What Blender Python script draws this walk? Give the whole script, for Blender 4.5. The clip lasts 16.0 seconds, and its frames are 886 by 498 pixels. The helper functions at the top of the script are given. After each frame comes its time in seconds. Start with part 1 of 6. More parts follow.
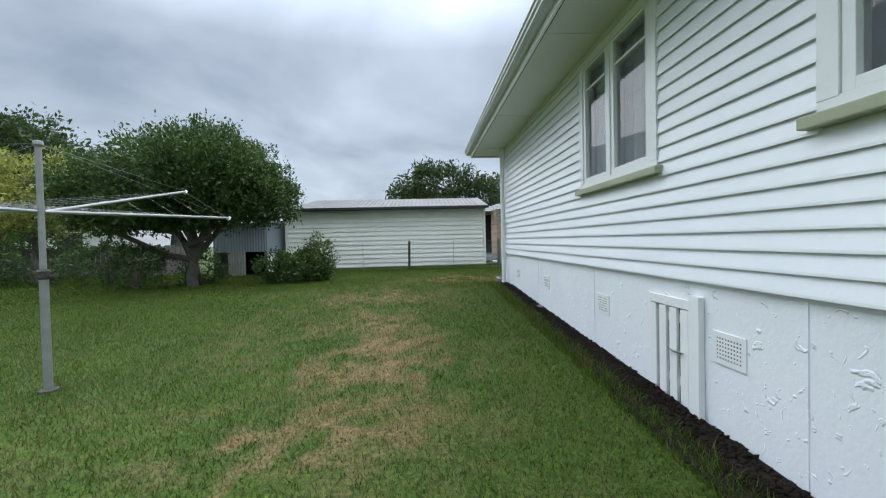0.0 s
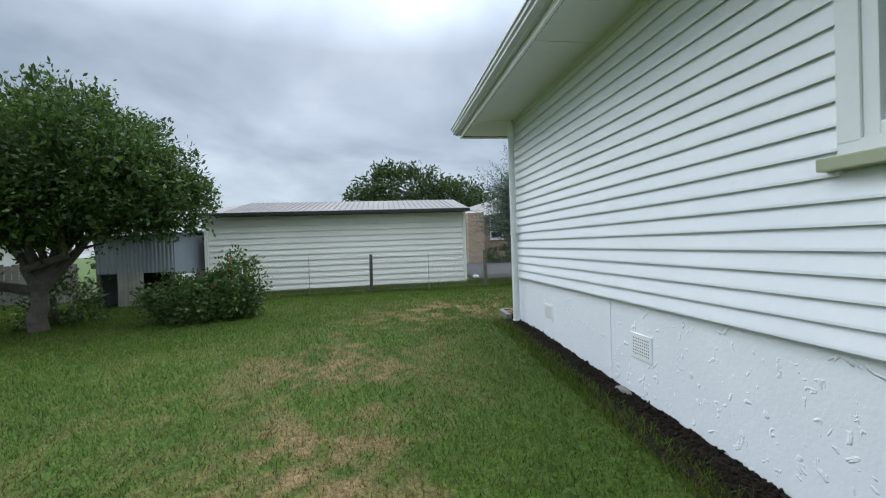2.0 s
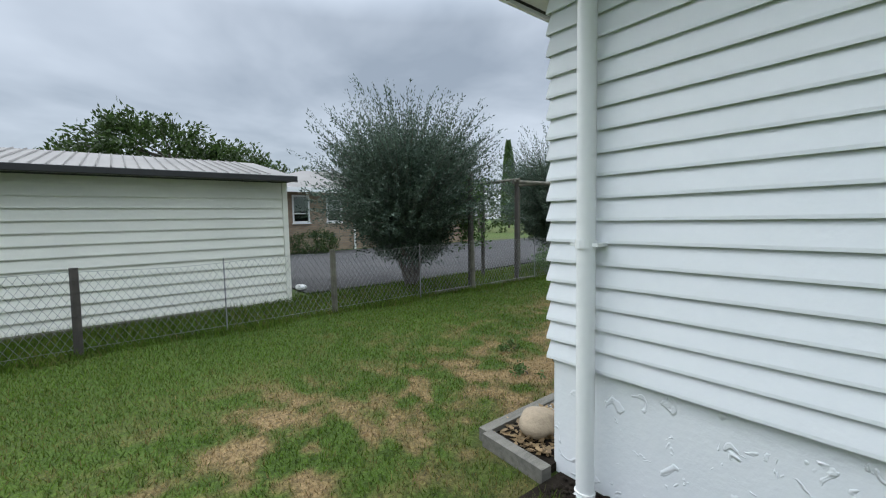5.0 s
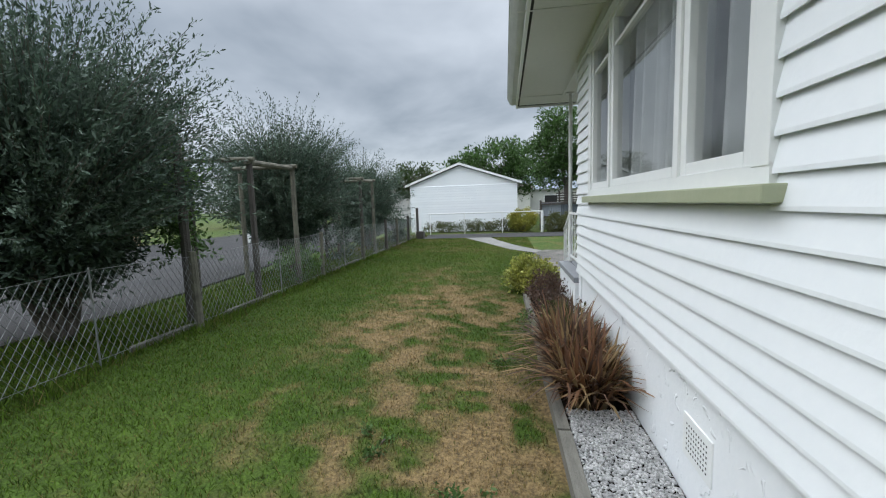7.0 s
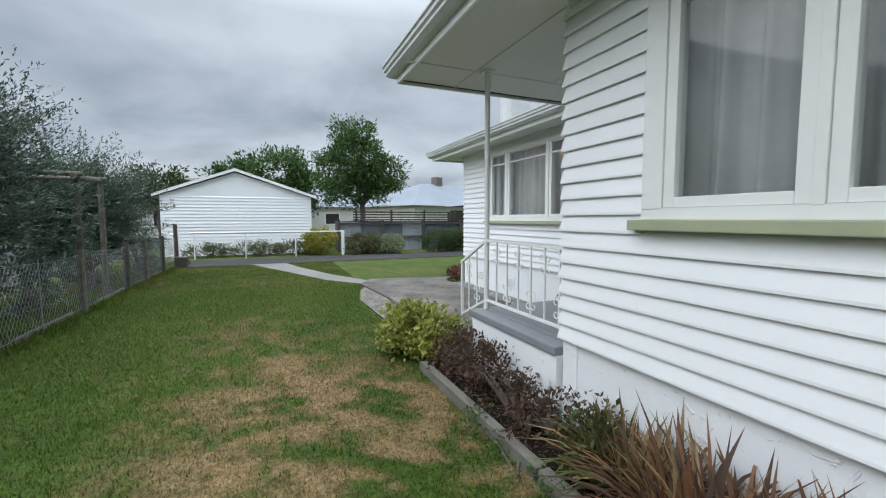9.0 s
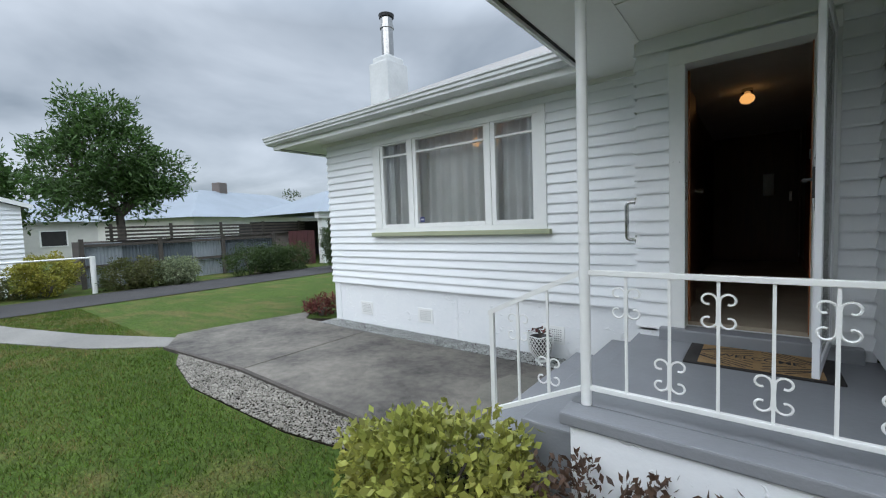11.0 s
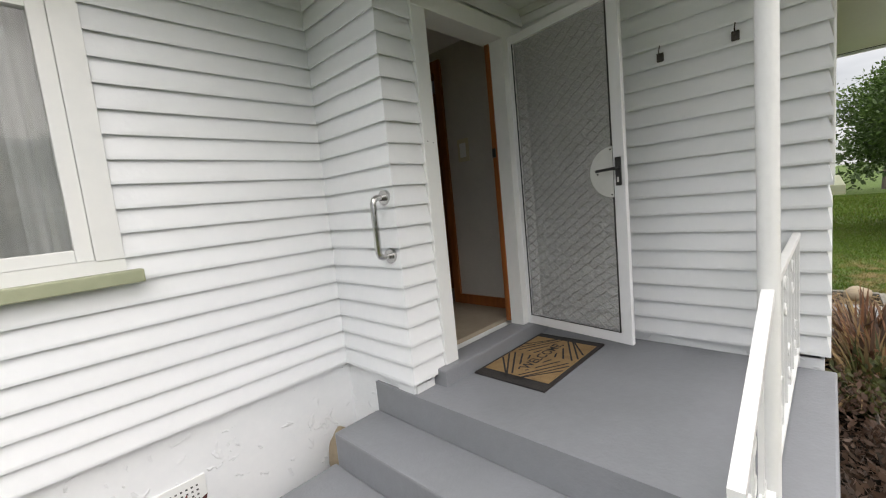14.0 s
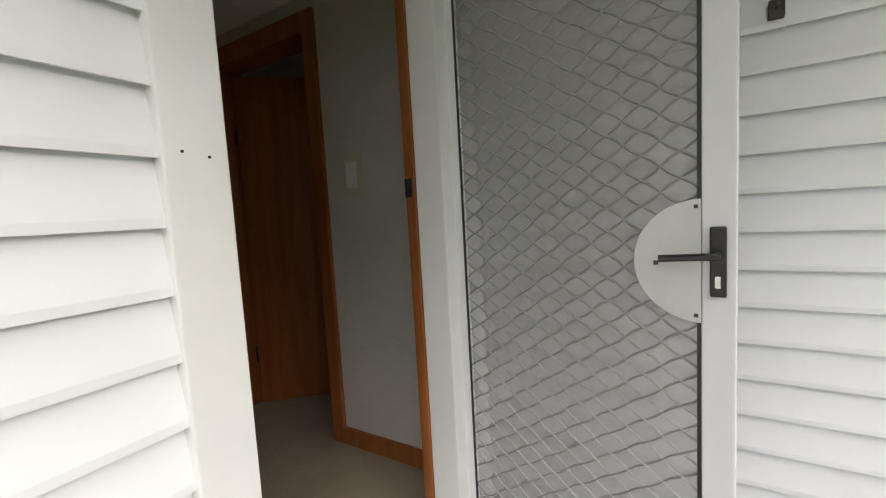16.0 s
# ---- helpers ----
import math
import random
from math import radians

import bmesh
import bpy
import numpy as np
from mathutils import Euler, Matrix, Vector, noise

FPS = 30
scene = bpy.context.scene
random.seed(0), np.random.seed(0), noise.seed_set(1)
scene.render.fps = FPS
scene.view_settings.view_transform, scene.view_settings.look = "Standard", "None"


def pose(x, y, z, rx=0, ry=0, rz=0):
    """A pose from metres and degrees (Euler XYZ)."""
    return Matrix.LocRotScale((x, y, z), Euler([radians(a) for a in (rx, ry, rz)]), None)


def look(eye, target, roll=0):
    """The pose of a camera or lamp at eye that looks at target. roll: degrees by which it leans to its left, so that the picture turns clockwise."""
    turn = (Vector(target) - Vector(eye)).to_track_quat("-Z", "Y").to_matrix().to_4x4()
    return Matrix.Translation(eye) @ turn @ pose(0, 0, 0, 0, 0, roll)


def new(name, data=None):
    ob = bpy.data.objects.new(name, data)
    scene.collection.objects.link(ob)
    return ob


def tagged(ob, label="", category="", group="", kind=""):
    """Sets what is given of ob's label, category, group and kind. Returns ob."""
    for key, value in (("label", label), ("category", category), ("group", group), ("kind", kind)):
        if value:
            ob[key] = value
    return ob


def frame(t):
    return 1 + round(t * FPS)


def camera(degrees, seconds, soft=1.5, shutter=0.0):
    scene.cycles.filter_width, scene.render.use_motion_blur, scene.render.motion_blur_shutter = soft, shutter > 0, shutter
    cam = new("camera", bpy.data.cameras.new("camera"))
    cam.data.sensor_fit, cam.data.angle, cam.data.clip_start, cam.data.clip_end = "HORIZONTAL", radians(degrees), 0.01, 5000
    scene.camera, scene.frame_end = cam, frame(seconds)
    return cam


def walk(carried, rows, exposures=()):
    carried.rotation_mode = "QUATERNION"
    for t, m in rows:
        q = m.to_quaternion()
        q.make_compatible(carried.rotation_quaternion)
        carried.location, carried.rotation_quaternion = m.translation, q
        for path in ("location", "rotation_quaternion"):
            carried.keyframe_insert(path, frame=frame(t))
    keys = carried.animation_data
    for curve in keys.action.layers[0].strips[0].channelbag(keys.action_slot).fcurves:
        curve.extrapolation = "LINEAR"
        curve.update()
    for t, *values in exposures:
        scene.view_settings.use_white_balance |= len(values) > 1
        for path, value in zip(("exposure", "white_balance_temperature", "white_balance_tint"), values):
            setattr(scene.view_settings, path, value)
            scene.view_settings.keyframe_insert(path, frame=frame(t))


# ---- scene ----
cam = camera(94.9, 16.0, soft=1.15)
PATH = [
    (0, (-1.708, -8.455, 1.205), (-1.611, -6.458, 1.163), -1.3),
    (0.5, (-1.787, -7.721, 1.247), (-1.69, -5.724, 1.201), -0.7),
    (1, (-1.827, -6.976, 1.273), (-1.665, -4.984, 1.205), -1.5),
    (1.5, (-1.873, -6.252, 1.356), (-1.642, -4.266, 1.309), -2.3),
    (2, (-1.858, -5.601, 1.404), (-1.564, -3.623, 1.380), -2.0),
    (2.5, (-1.85, -4.872, 1.472), (-1.512, -2.901, 1.447), -1.2),
    (3, (-1.849, -4.17, 1.512), (-1.449, -2.211, 1.474), -0.8),
    (3.2, (-1.845, -3.88, 1.524), (-1.41, -1.928, 1.481), -0.4),
    (5.3, (-1.679, -0.906, 1.677), (-0.273, 0.506, 1.507), -1.4),
    (5.5, (-1.633, -0.671, 1.696), (-0.119, 0.623, 1.514), -1.5),
    (6, (-1.483, -0.143, 1.709), (0.251, 0.831, 1.497), -2.0),
    (6.5, (-1.226, 0.359, 1.691), (0.66, 0.985, 1.462), -2.0),
    (7, (-0.782, 0.757, 1.672), (1.182, 1.063, 1.453), -1.9),
    (7.5, (-0.296, 1.076, 1.679), (1.694, 1.068, 1.476), -1.5),
    (8, (0.259, 1.373, 1.684), (2.228, 1.073, 1.504), -1.0),
    (8.5, (0.849, 1.589, 1.679), (2.761, 1.027, 1.509), -0.7),
    (9, (1.503, 1.769, 1.705), (3.339, 0.99, 1.557), -0.1),
    (9.2, (1.765, 1.838, 1.707), (3.566, 0.982, 1.561), -0.2),
    (11.3, (4.572, 1.852, 1.76), (5.65, 0.171, 1.64), -2.8),
    (11.5, (4.812, 1.768, 1.759), (5.781, 0.023, 1.639), -3.3),
    (12, (5.359, 1.491, 1.737), (5.999, -0.398, 1.6), -3.9),
    (12.5, (5.808, 1.135, 1.741), (6.014, -0.848, 1.581), -4.2),
    (13, (6.067, 0.707, 1.717), (5.761, -1.262, 1.545), -4.2),
    (13.5, (6.255, 0.338, 1.71), (5.445, -1.482, 1.54), -4.1),
    (14, (6.208, 0.02, 1.818), (4.78, -1.361, 1.592), -5.7),
    (14.5, (5.974, -0.271, 1.836), (4.214, -1.199, 1.631), -5.9),
    (15, (5.665, -0.481, 1.873), (3.818, -1.224, 1.676), -4.4),
    (15.5, (5.306, -0.684, 1.895), (3.476, -1.47, 1.72), -3.4),
    (16, (5.01, -0.845, 2.024), (3.309, -1.882, 1.85), -3.2),
]
walk(cam, [(t, look(eye, target, roll)) for t, eye, target, roll in PATH],
     exposures=[(0.0, 0.50, 6150, 10), (3.0, 0.50, 6200, 10), (5.5, 0.48, 6350, 10), (7.0, 0.43, 6400, 10), (9.0, 0.40, 6380, 10), (11.5, 0.36, 6250, 10), (12.5, 0.36, 6600, 11), (13.5, 0.64, 7050, 14), (14.5, 0.98, 7500, 16), (15.2, 1.10, 7550, 16), (16.0, 1.62, 7500, 17)])

# ---- world and light ----
world = bpy.data.worlds.new("overcast_sky")
scene.world = world
world.use_nodes = True
wn, wl = world.node_tree.nodes, world.node_tree.links
wn.clear()


def wnode(kind, **vals):
    n = wn.new(kind)
    for k, v in vals.items():
        if k in n.inputs:
            n.inputs[k].default_value = v
    return n


SUN_EL, SUN_AZ = 60.0, -6.0      # degrees; azimuth measured from +y towards +x
w_out = wn.new("ShaderNodeOutputWorld")
w_add = wn.new("ShaderNodeAddShader")
w_sky = wn.new("ShaderNodeTexSky")
w_sky.sky_type, w_sky.sun_disc = "NISHITA", False
w_sky.sun_elevation, w_sky.sun_rotation = radians(SUN_EL), radians(SUN_AZ)
w_bg1 = wnode("ShaderNodeBackground", Strength=0.012)
w_bg2 = wnode("ShaderNodeBackground", Strength=0.86)
wl.new(w_sky.outputs[0], w_bg1.inputs[0])
# cloud layer: flattened direction, two noises, brighter towards the zenith as an overcast sky is
w_tc = wn.new("ShaderNodeTexCoord")
w_sep = wn.new("ShaderNodeSeparateXYZ")
wl.new(w_tc.outputs["Generated"], w_sep.inputs[0])
w_z = wn.new("ShaderNodeMath"); w_z.operation = "ABSOLUTE"
wl.new(w_sep.outputs[2], w_z.inputs[0])
w_za = wn.new("ShaderNodeMath"); w_za.operation = "ADD"; w_za.inputs[1].default_value = 0.22
wl.new(w_z.outputs[0], w_za.inputs[0])
w_dx = wn.new("ShaderNodeMath"); w_dx.operation = "DIVIDE"
w_dy = wn.new("ShaderNodeMath"); w_dy.operation = "DIVIDE"
wl.new(w_sep.outputs[0], w_dx.inputs[0]); wl.new(w_za.outputs[0], w_dx.inputs[1])
wl.new(w_sep.outputs[1], w_dy.inputs[0]); wl.new(w_za.outputs[0], w_dy.inputs[1])
w_cmb = wn.new("ShaderNodeCombineXYZ")
wl.new(w_dx.outputs[0], w_cmb.inputs[0]); wl.new(w_dy.outputs[0], w_cmb.inputs[1])
w_n1 = wnode("ShaderNodeTexNoise", Scale=1.05, Detail=5.0, Roughness=0.5, Distortion=0.3)
wl.new(w_cmb.outputs[0], w_n1.inputs["Vector"])
w_ramp = wn.new("ShaderNodeValToRGB")
w_ramp.color_ramp.elements[0].position, w_ramp.color_ramp.elements[0].color = 0.34, (0.25, 0.288, 0.33, 1)
w_ramp.color_ramp.elements[1].position, w_ramp.color_ramp.elements[1].color = 0.66, (0.53, 0.577, 0.63, 1)
wl.new(w_n1.outputs[0], w_ramp.inputs[0])
w_zen = wn.new("ShaderNodeMapRange")
w_zen.inputs[1].default_value, w_zen.inputs[2].default_value = 0.42, 1.0
w_zen.inputs[3].default_value, w_zen.inputs[4].default_value = 1.0, 6.0
wl.new(w_sep.outputs[2], w_zen.inputs[0])
w_mul = wn.new("ShaderNodeVectorMath"); w_mul.operation = "SCALE"
wl.new(w_ramp.outputs[0], w_mul.inputs[0]); wl.new(w_zen.outputs[0], w_mul.inputs["Scale"])
wl.new(w_mul.outputs[0], w_bg2.inputs[0])
wl.new(w_bg1.outputs[0], w_add.inputs[0]); wl.new(w_bg2.outputs[0], w_add.inputs[1])
wl.new(w_add.outputs[0], w_out.inputs[0])

sun_data = bpy.data.lights.new("sun", "SUN")
sun_data.energy, sun_data.angle, sun_data.color = 2.1, radians(100), (1.0, 0.99, 0.98)
sun = new("sun", sun_data)
saz, sel = radians(SUN_AZ), radians(SUN_EL)
sun.matrix_world = look((0, 0, 30), (-math.sin(saz) * math.cos(sel), -math.cos(saz) * math.cos(sel), 30 - math.sin(sel)))
scene.view_settings.exposure = 0.0

# ---- materials ----
def mat(name, c1, c2=None, scale=3.0, rough=0.6, bump=0.0, bscale=60.0, metal=0.0, fine=25.0, spec=0.5, rand=0.0, island=0.0, stretch=None):
    """Principled surface: colour drifts from c1 to c2 over two noise scales; bump adds fine relief."""
    m = bpy.data.materials.new(name)
    m.use_nodes = True
    nt = m.node_tree
    n, l = nt.nodes, nt.links
    b = n["Principled BSDF"]
    b.inputs["Roughness"].default_value = rough
    b.inputs["Metallic"].default_value = metal
    b.inputs["Specular IOR Level"].default_value = spec
    c2 = c2 or tuple(0.82 * v for v in c1)
    tc = n.new("ShaderNodeTexCoord")
    src = tc.outputs["Object"]
    if stretch:
        mp = n.new("ShaderNodeMapping")
        mp.inputs["Scale"].default_value = stretch
        l.new(src, mp.inputs[0])
        src = mp.outputs[0]
    a = n.new("ShaderNodeTexNoise"); a.inputs["Scale"].default_value = scale; a.inputs["Detail"].default_value = 5
    f = n.new("ShaderNodeTexNoise"); f.inputs["Scale"].default_value = fine; f.inputs["Detail"].default_value = 3
    l.new(src, a.inputs["Vector"]); l.new(src, f.inputs["Vector"])
    add = n.new("ShaderNodeMath"); add.operation = "MULTIPLY_ADD"; add.inputs[1].default_value = 0.4
    l.new(f.outputs[0], add.inputs[0]); l.new(a.outputs[0], add.inputs[2])
    mr = n.new("ShaderNodeMapRange")
    mr.inputs[1].default_value, mr.inputs[2].default_value = 0.45, 0.95
    l.new(add.outputs[0], mr.inputs[0])
    mix = n.new("ShaderNodeMix"); mix.data_type = "RGBA"
    mix.inputs[6].default_value, mix.inputs[7].default_value = (*c1, 1), (*c2, 1)
    l.new(mr.outputs[0], mix.inputs[0])
    col = mix.outputs[2]
    if rand or island:
        hs = n.new("ShaderNodeHueSaturation")
        r = n.new("ShaderNodeMapRange")
        amp = rand or island
        r.inputs[3].default_value, r.inputs[4].default_value = 1 - amp, 1 + amp
        if rand:
            oi = n.new("ShaderNodeObjectInfo"); l.new(oi.outputs["Random"], r.inputs[0])
        else:
            g = n.new("ShaderNodeNewGeometry"); l.new(g.outputs["Random Per Island"], r.inputs[0])
        l.new(r.outputs[0], hs.inputs["Value"]); l.new(col, hs.inputs["Color"])
        col = hs.outputs[0]
    l.new(col, b.inputs["Base Color"])
    if bump:
        bn = n.new("ShaderNodeTexNoise"); bn.inputs["Scale"].default_value = bscale; bn.inputs["Detail"].default_value = 4
        l.new(src, bn.inputs["Vector"])
        bp = n.new("ShaderNodeBump"); bp.inputs["Strength"].default_value = bump; bp.inputs["Distance"].default_value = 0.02
        l.new(bn.outputs[0], bp.inputs["Height"]); l.new(bp.outputs[0], b.inputs["Normal"])
    return m


def leafmat(name, c1, c2, back=0.35, rough=0.5):
    """Leaf: colour differs from leaf to leaf, some light passes through."""
    m = mat(name, c1, c2, scale=1.3, rough=rough, fine=9, island=0.45, spec=0.35)
    n, l = m.node_tree.nodes, m.node_tree.links
    b, out = n["Principled BSDF"], n["Material Output"]
    tr = n.new("ShaderNodeBsdfTranslucent")
    l.new(b.inputs["Base Color"].links[0].from_socket, tr.inputs[0])
    mx = n.new("ShaderNodeMixShader"); mx.inputs[0].default_value = back
    l.new(b.outputs[0], mx.inputs[1]); l.new(tr.outputs[0], mx.inputs[2]); l.new(mx.outputs[0], out.inputs[0])
    return m


def glassmat(name, tint=(0.92, 0.95, 0.94)):
    m = bpy.data.materials.new(name)
    m.use_nodes = True
    n, l = m.node_tree.nodes, m.node_tree.links
    n.remove(n["Principled BSDF"])
    fr = n.new("ShaderNodeFresnel"); fr.inputs[0].default_value = 1.68
    t = n.new("ShaderNodeBsdfTransparent"); t.inputs[0].default_value = (*tint, 1)
    g = n.new("ShaderNodeBsdfGlossy"); g.inputs["Roughness"].default_value = 0.0
    mx = n.new("ShaderNodeMixShader")
    l.new(fr.outputs[0], mx.inputs[0]); l.new(t.outputs[0], mx.inputs[1]); l.new(g.outputs[0], mx.inputs[2])
    l.new(mx.outputs[0], n["Material Output"].inputs[0])
    return m


def veilmat(name, colour, clear, rough=0.8):
    """Thin cloth or fine mesh that lets part of the light straight through."""
    m = mat(name, colour, None, scale=4, rough=rough)
    n, l = m.node_tree.nodes, m.node_tree.links
    b, out = n["Principled BSDF"], n["Material Output"]
    t = n.new("ShaderNodeBsdfTransparent")
    tr = n.new("ShaderNodeBsdfTranslucent"); tr.inputs[0].default_value = (*colour, 1)
    m1 = n.new("ShaderNodeMixShader"); m1.inputs[0].default_value = 0.14
    l.new(b.outputs[0], m1.inputs[1]); l.new(tr.outputs[0], m1.inputs[2])
    m2 = n.new("ShaderNodeMixShader"); m2.inputs[0].default_value = clear
    l.new(m1.outputs[0], m2.inputs[1]); l.new(t.outputs[0], m2.inputs[2]); l.new(m2.outputs[0], out.inputs[0])
    return m


def glow(name, colour, power):
    m = bpy.data.materials.new(name)
    m.use_nodes = True
    b = m.node_tree.nodes["Principled BSDF"]
    b.inputs["Base Color"].default_value = (*colour, 1)
    b.inputs["Emission Color"].default_value = (*colour, 1)
    b.inputs["Emission Strength"].default_value = power
    return m


def drymat(name, island, k=1.0):
    """Turf: the share of dry straw is stored with the surface as 'dry'."""
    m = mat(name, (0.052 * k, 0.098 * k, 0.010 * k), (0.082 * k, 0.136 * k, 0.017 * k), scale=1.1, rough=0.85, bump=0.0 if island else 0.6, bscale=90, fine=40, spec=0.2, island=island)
    n, l = m.node_tree.nodes, m.node_tree.links
    b = n["Principled BSDF"]
    green = b.inputs["Base Color"].links[0].from_socket
    at = n.new("ShaderNodeAttribute"); at.attribute_name = "dry"
    rp = n.new("ShaderNodeValToRGB")
    e = rp.color_ramp.elements
    e[0].position, e[0].color = 0.22, (0.105 * k, 0.128 * k, 0.028 * k, 1)
    e[1].position, e[1].color = 0.95, (0.285 * k, 0.20 * k, 0.095 * k, 1)
    mid = e.new(0.6); mid.color = (0.18 * k, 0.145 * k, 0.055 * k, 1)
    l.new(at.outputs["Fac"], rp.inputs[0])
    mr = n.new("ShaderNodeMapRange"); mr.inputs[1].default_value, mr.inputs[2].default_value = 0.12, 0.6
    l.new(at.outputs["Fac"], mr.inputs[0])
    mx = n.new("ShaderNodeMix"); mx.data_type = "RGBA"
    l.new(mr.outputs[0], mx.inputs[0]); l.new(green, mx.inputs[6]); l.new(rp.outputs[0], mx.inputs[7])
    hv = n.new("ShaderNodeHueSaturation")
    vr = n.new("ShaderNodeMapRange")
    l.new(vr.outputs[0], hv.inputs["Value"]); l.new(mx.outputs[2], hv.inputs["Color"])
    if island:
        ge = n.new("ShaderNodeNewGeometry")
        vr.inputs[3].default_value, vr.inputs[4].default_value = 0.6, 1.45
        l.new(ge.outputs["Random Per Island"], vr.inputs[0])
    else:
        gn = n.new("ShaderNodeTexNoise"); gn.inputs["Scale"].default_value = 38; gn.inputs["Detail"].default_value = 6; gn.inputs["Roughness"].default_value = 0.7
        tc = n.new("ShaderNodeTexCoord"); l.new(tc.outputs["Object"], gn.inputs["Vector"]); l.new(gn.outputs[0], vr.inputs[0])
        vr.inputs[1].default_value, vr.inputs[2].default_value = 0.33, 0.68
        vr.inputs[3].default_value, vr.inputs[4].default_value = 0.35, 1.6
    l.new(hv.outputs[0], b.inputs["Base Color"])
    if island:
        tr = n.new("ShaderNodeBsdfTranslucent")
        l.new(hv.outputs[0], tr.inputs[0])
        ms = n.new("ShaderNodeMixShader"); ms.inputs[0].default_value = 0.5
        l.new(b.outputs[0], ms.inputs[1]); l.new(tr.outputs[0], ms.inputs[2]); l.new(ms.outputs[0], n["Material Output"].inputs[0])
    return m


def stuccomat(name):
    """White paint over rough render, with scattered trowel ridges."""
    m = mat(name, (0.83, 0.85, 0.86), (0.76, 0.79, 0.81), scale=1.5, rough=0.55, bump=0.0)
    n, l = m.node_tree.nodes, m.node_tree.links
    tc = n.new("ShaderNodeTexCoord")
    v = n.new("ShaderNodeTexNoise"); v.inputs["Scale"].default_value = 11; v.inputs["Detail"].default_value = 2; v.inputs["Distortion"].default_value = 1.2
    r = n.new("ShaderNodeValToRGB")
    r.color_ramp.elements[0].position, r.color_ramp.elements[1].position = 0.625, 0.69
    s = n.new("ShaderNodeTexNoise"); s.inputs["Scale"].default_value = 45
    l.new(tc.outputs["Object"], v.inputs["Vector"]); l.new(tc.outputs["Object"], s.inputs["Vector"])
    l.new(v.outputs[0], r.inputs[0])
    ad = n.new("ShaderNodeMath"); ad.operation = "MULTIPLY_ADD"; ad.inputs[1].default_value = 0.25
    l.new(s.outputs[0], ad.inputs[0]); l.new(r.outputs[0], ad.inputs[2])
    bp = n.new("ShaderNodeBump"); bp.inputs["Strength"].default_value = 0.6; bp.inputs["Distance"].default_value = 0.01
    l.new(ad.outputs[0], bp.inputs["Height"]); l.new(bp.outputs[0], n["Principled BSDF"].inputs["Normal"])
    return m


PAINT = mat("white_board_paint", (0.83, 0.85, 0.86), (0.78, 0.81, 0.83), scale=1.2, rough=0.42, bump=0.06, bscale=35, rand=0.02)
TRIM = mat("white_trim_paint", (0.82, 0.83, 0.81), (0.76, 0.78, 0.77), scale=2, rough=0.35, bump=0.04, bscale=30)
# white paint greyed: shade on the gutter and chimney is put into its colour
GUTTER = mat("shaded_gutter_paint", (0.62, 0.64, 0.64), (0.48, 0.50, 0.50), scale=2.5, rough=0.5, bump=0.05)
SOFFIT = mat("soffit_paint", (0.72, 0.73, 0.70), (0.66, 0.67, 0.65), scale=0.8, rough=0.6)
STUCCO = stuccomat("white_stucco")
SAGE = mat("sage_sill_paint", (0.38, 0.40, 0.27), (0.32, 0.35, 0.23), scale=4, rough=0.5, bump=0.05)
VENTHOLE = mat("shadowed_hole", (0.10, 0.105, 0.105), (0.07, 0.07, 0.07), rough=0.9)
DARK = mat("dark_gap", (0.02, 0.02, 0.02), (0.03, 0.03, 0.03), rough=0.9)
GREYPAINT = mat("grey_paving_paint", (0.245, 0.255, 0.275), (0.205, 0.215, 0.23), scale=2.5, rough=0.45, bump=0.12, bscale=70)
CONC = mat("stained_concrete", (0.195, 0.18, 0.155), (0.030, 0.028, 0.026), scale=1.3, rough=0.8, bump=0.5, bscale=110, fine=14)
PATHC = mat("pale_concrete", (0.20, 0.195, 0.18), (0.13, 0.128, 0.12), scale=1.5, rough=0.85, bump=0.3, bscale=110)
ASPH = mat("asphalt", (0.058, 0.057, 0.057), (0.036, 0.036, 0.038), scale=0.9, rough=0.95, bump=0.4, bscale=140, spec=0.15)
SOIL = mat("dark_soil", (0.010, 0.008, 0.006), (0.026, 0.021, 0.016), scale=6, rough=1.0, bump=0.9, bscale=30, spec=0.08)
TIMBER = mat("weathered_timber", (0.20, 0.19, 0.16), (0.11, 0.105, 0.09), scale=5, rough=0.85, bump=0.4, bscale=40, stretch=(1, 6, 6))
OLDPOST = mat("lichened_post", (0.16, 0.152, 0.112), (0.065, 0.06, 0.048), scale=7, rough=0.9, bump=0.5, bscale=45)
BLACKPOST = mat("dark_post", (0.045, 0.04, 0.035), (0.08, 0.07, 0.06), scale=7, rough=0.9, bump=0.5)
WIRE = mat("galvanised_wire", (0.30, 0.31, 0.31), (0.2, 0.2, 0.2), rough=0.5, metal=0.6)
GALV = mat("galvanised_sheet", (0.34, 0.37, 0.40), (0.24, 0.27, 0.30), scale=1.5, rough=0.5, metal=0.35, stretch=(1, 1, 0.3))
GALVOLD = mat("rusted_sheet", (0.42, 0.41, 0.38), (0.30, 0.27, 0.23), scale=2.5, rough=0.7, metal=0.1)
POLE = mat("galvanised_pole", (0.36, 0.37, 0.36), (0.25, 0.25, 0.24), scale=5, rough=0.5, metal=0.5)
STEEL = mat("brushed_steel", (0.55, 0.55, 0.54), (0.45, 0.45, 0.44), rough=0.22, metal=1.0, stretch=(1, 1, 30))
BLACK = mat("black_metal", (0.015, 0.015, 0.016), (0.025, 0.025, 0.025), rough=0.35)
WHITEIRON = mat("white_iron_paint", (0.80, 0.81, 0.80), (0.72, 0.73, 0.72), scale=6, rough=0.35, bump=0.08)
ALU = mat("white_aluminium", (0.80, 0.81, 0.82), (0.75, 0.76, 0.78), rough=0.3, scale=1)
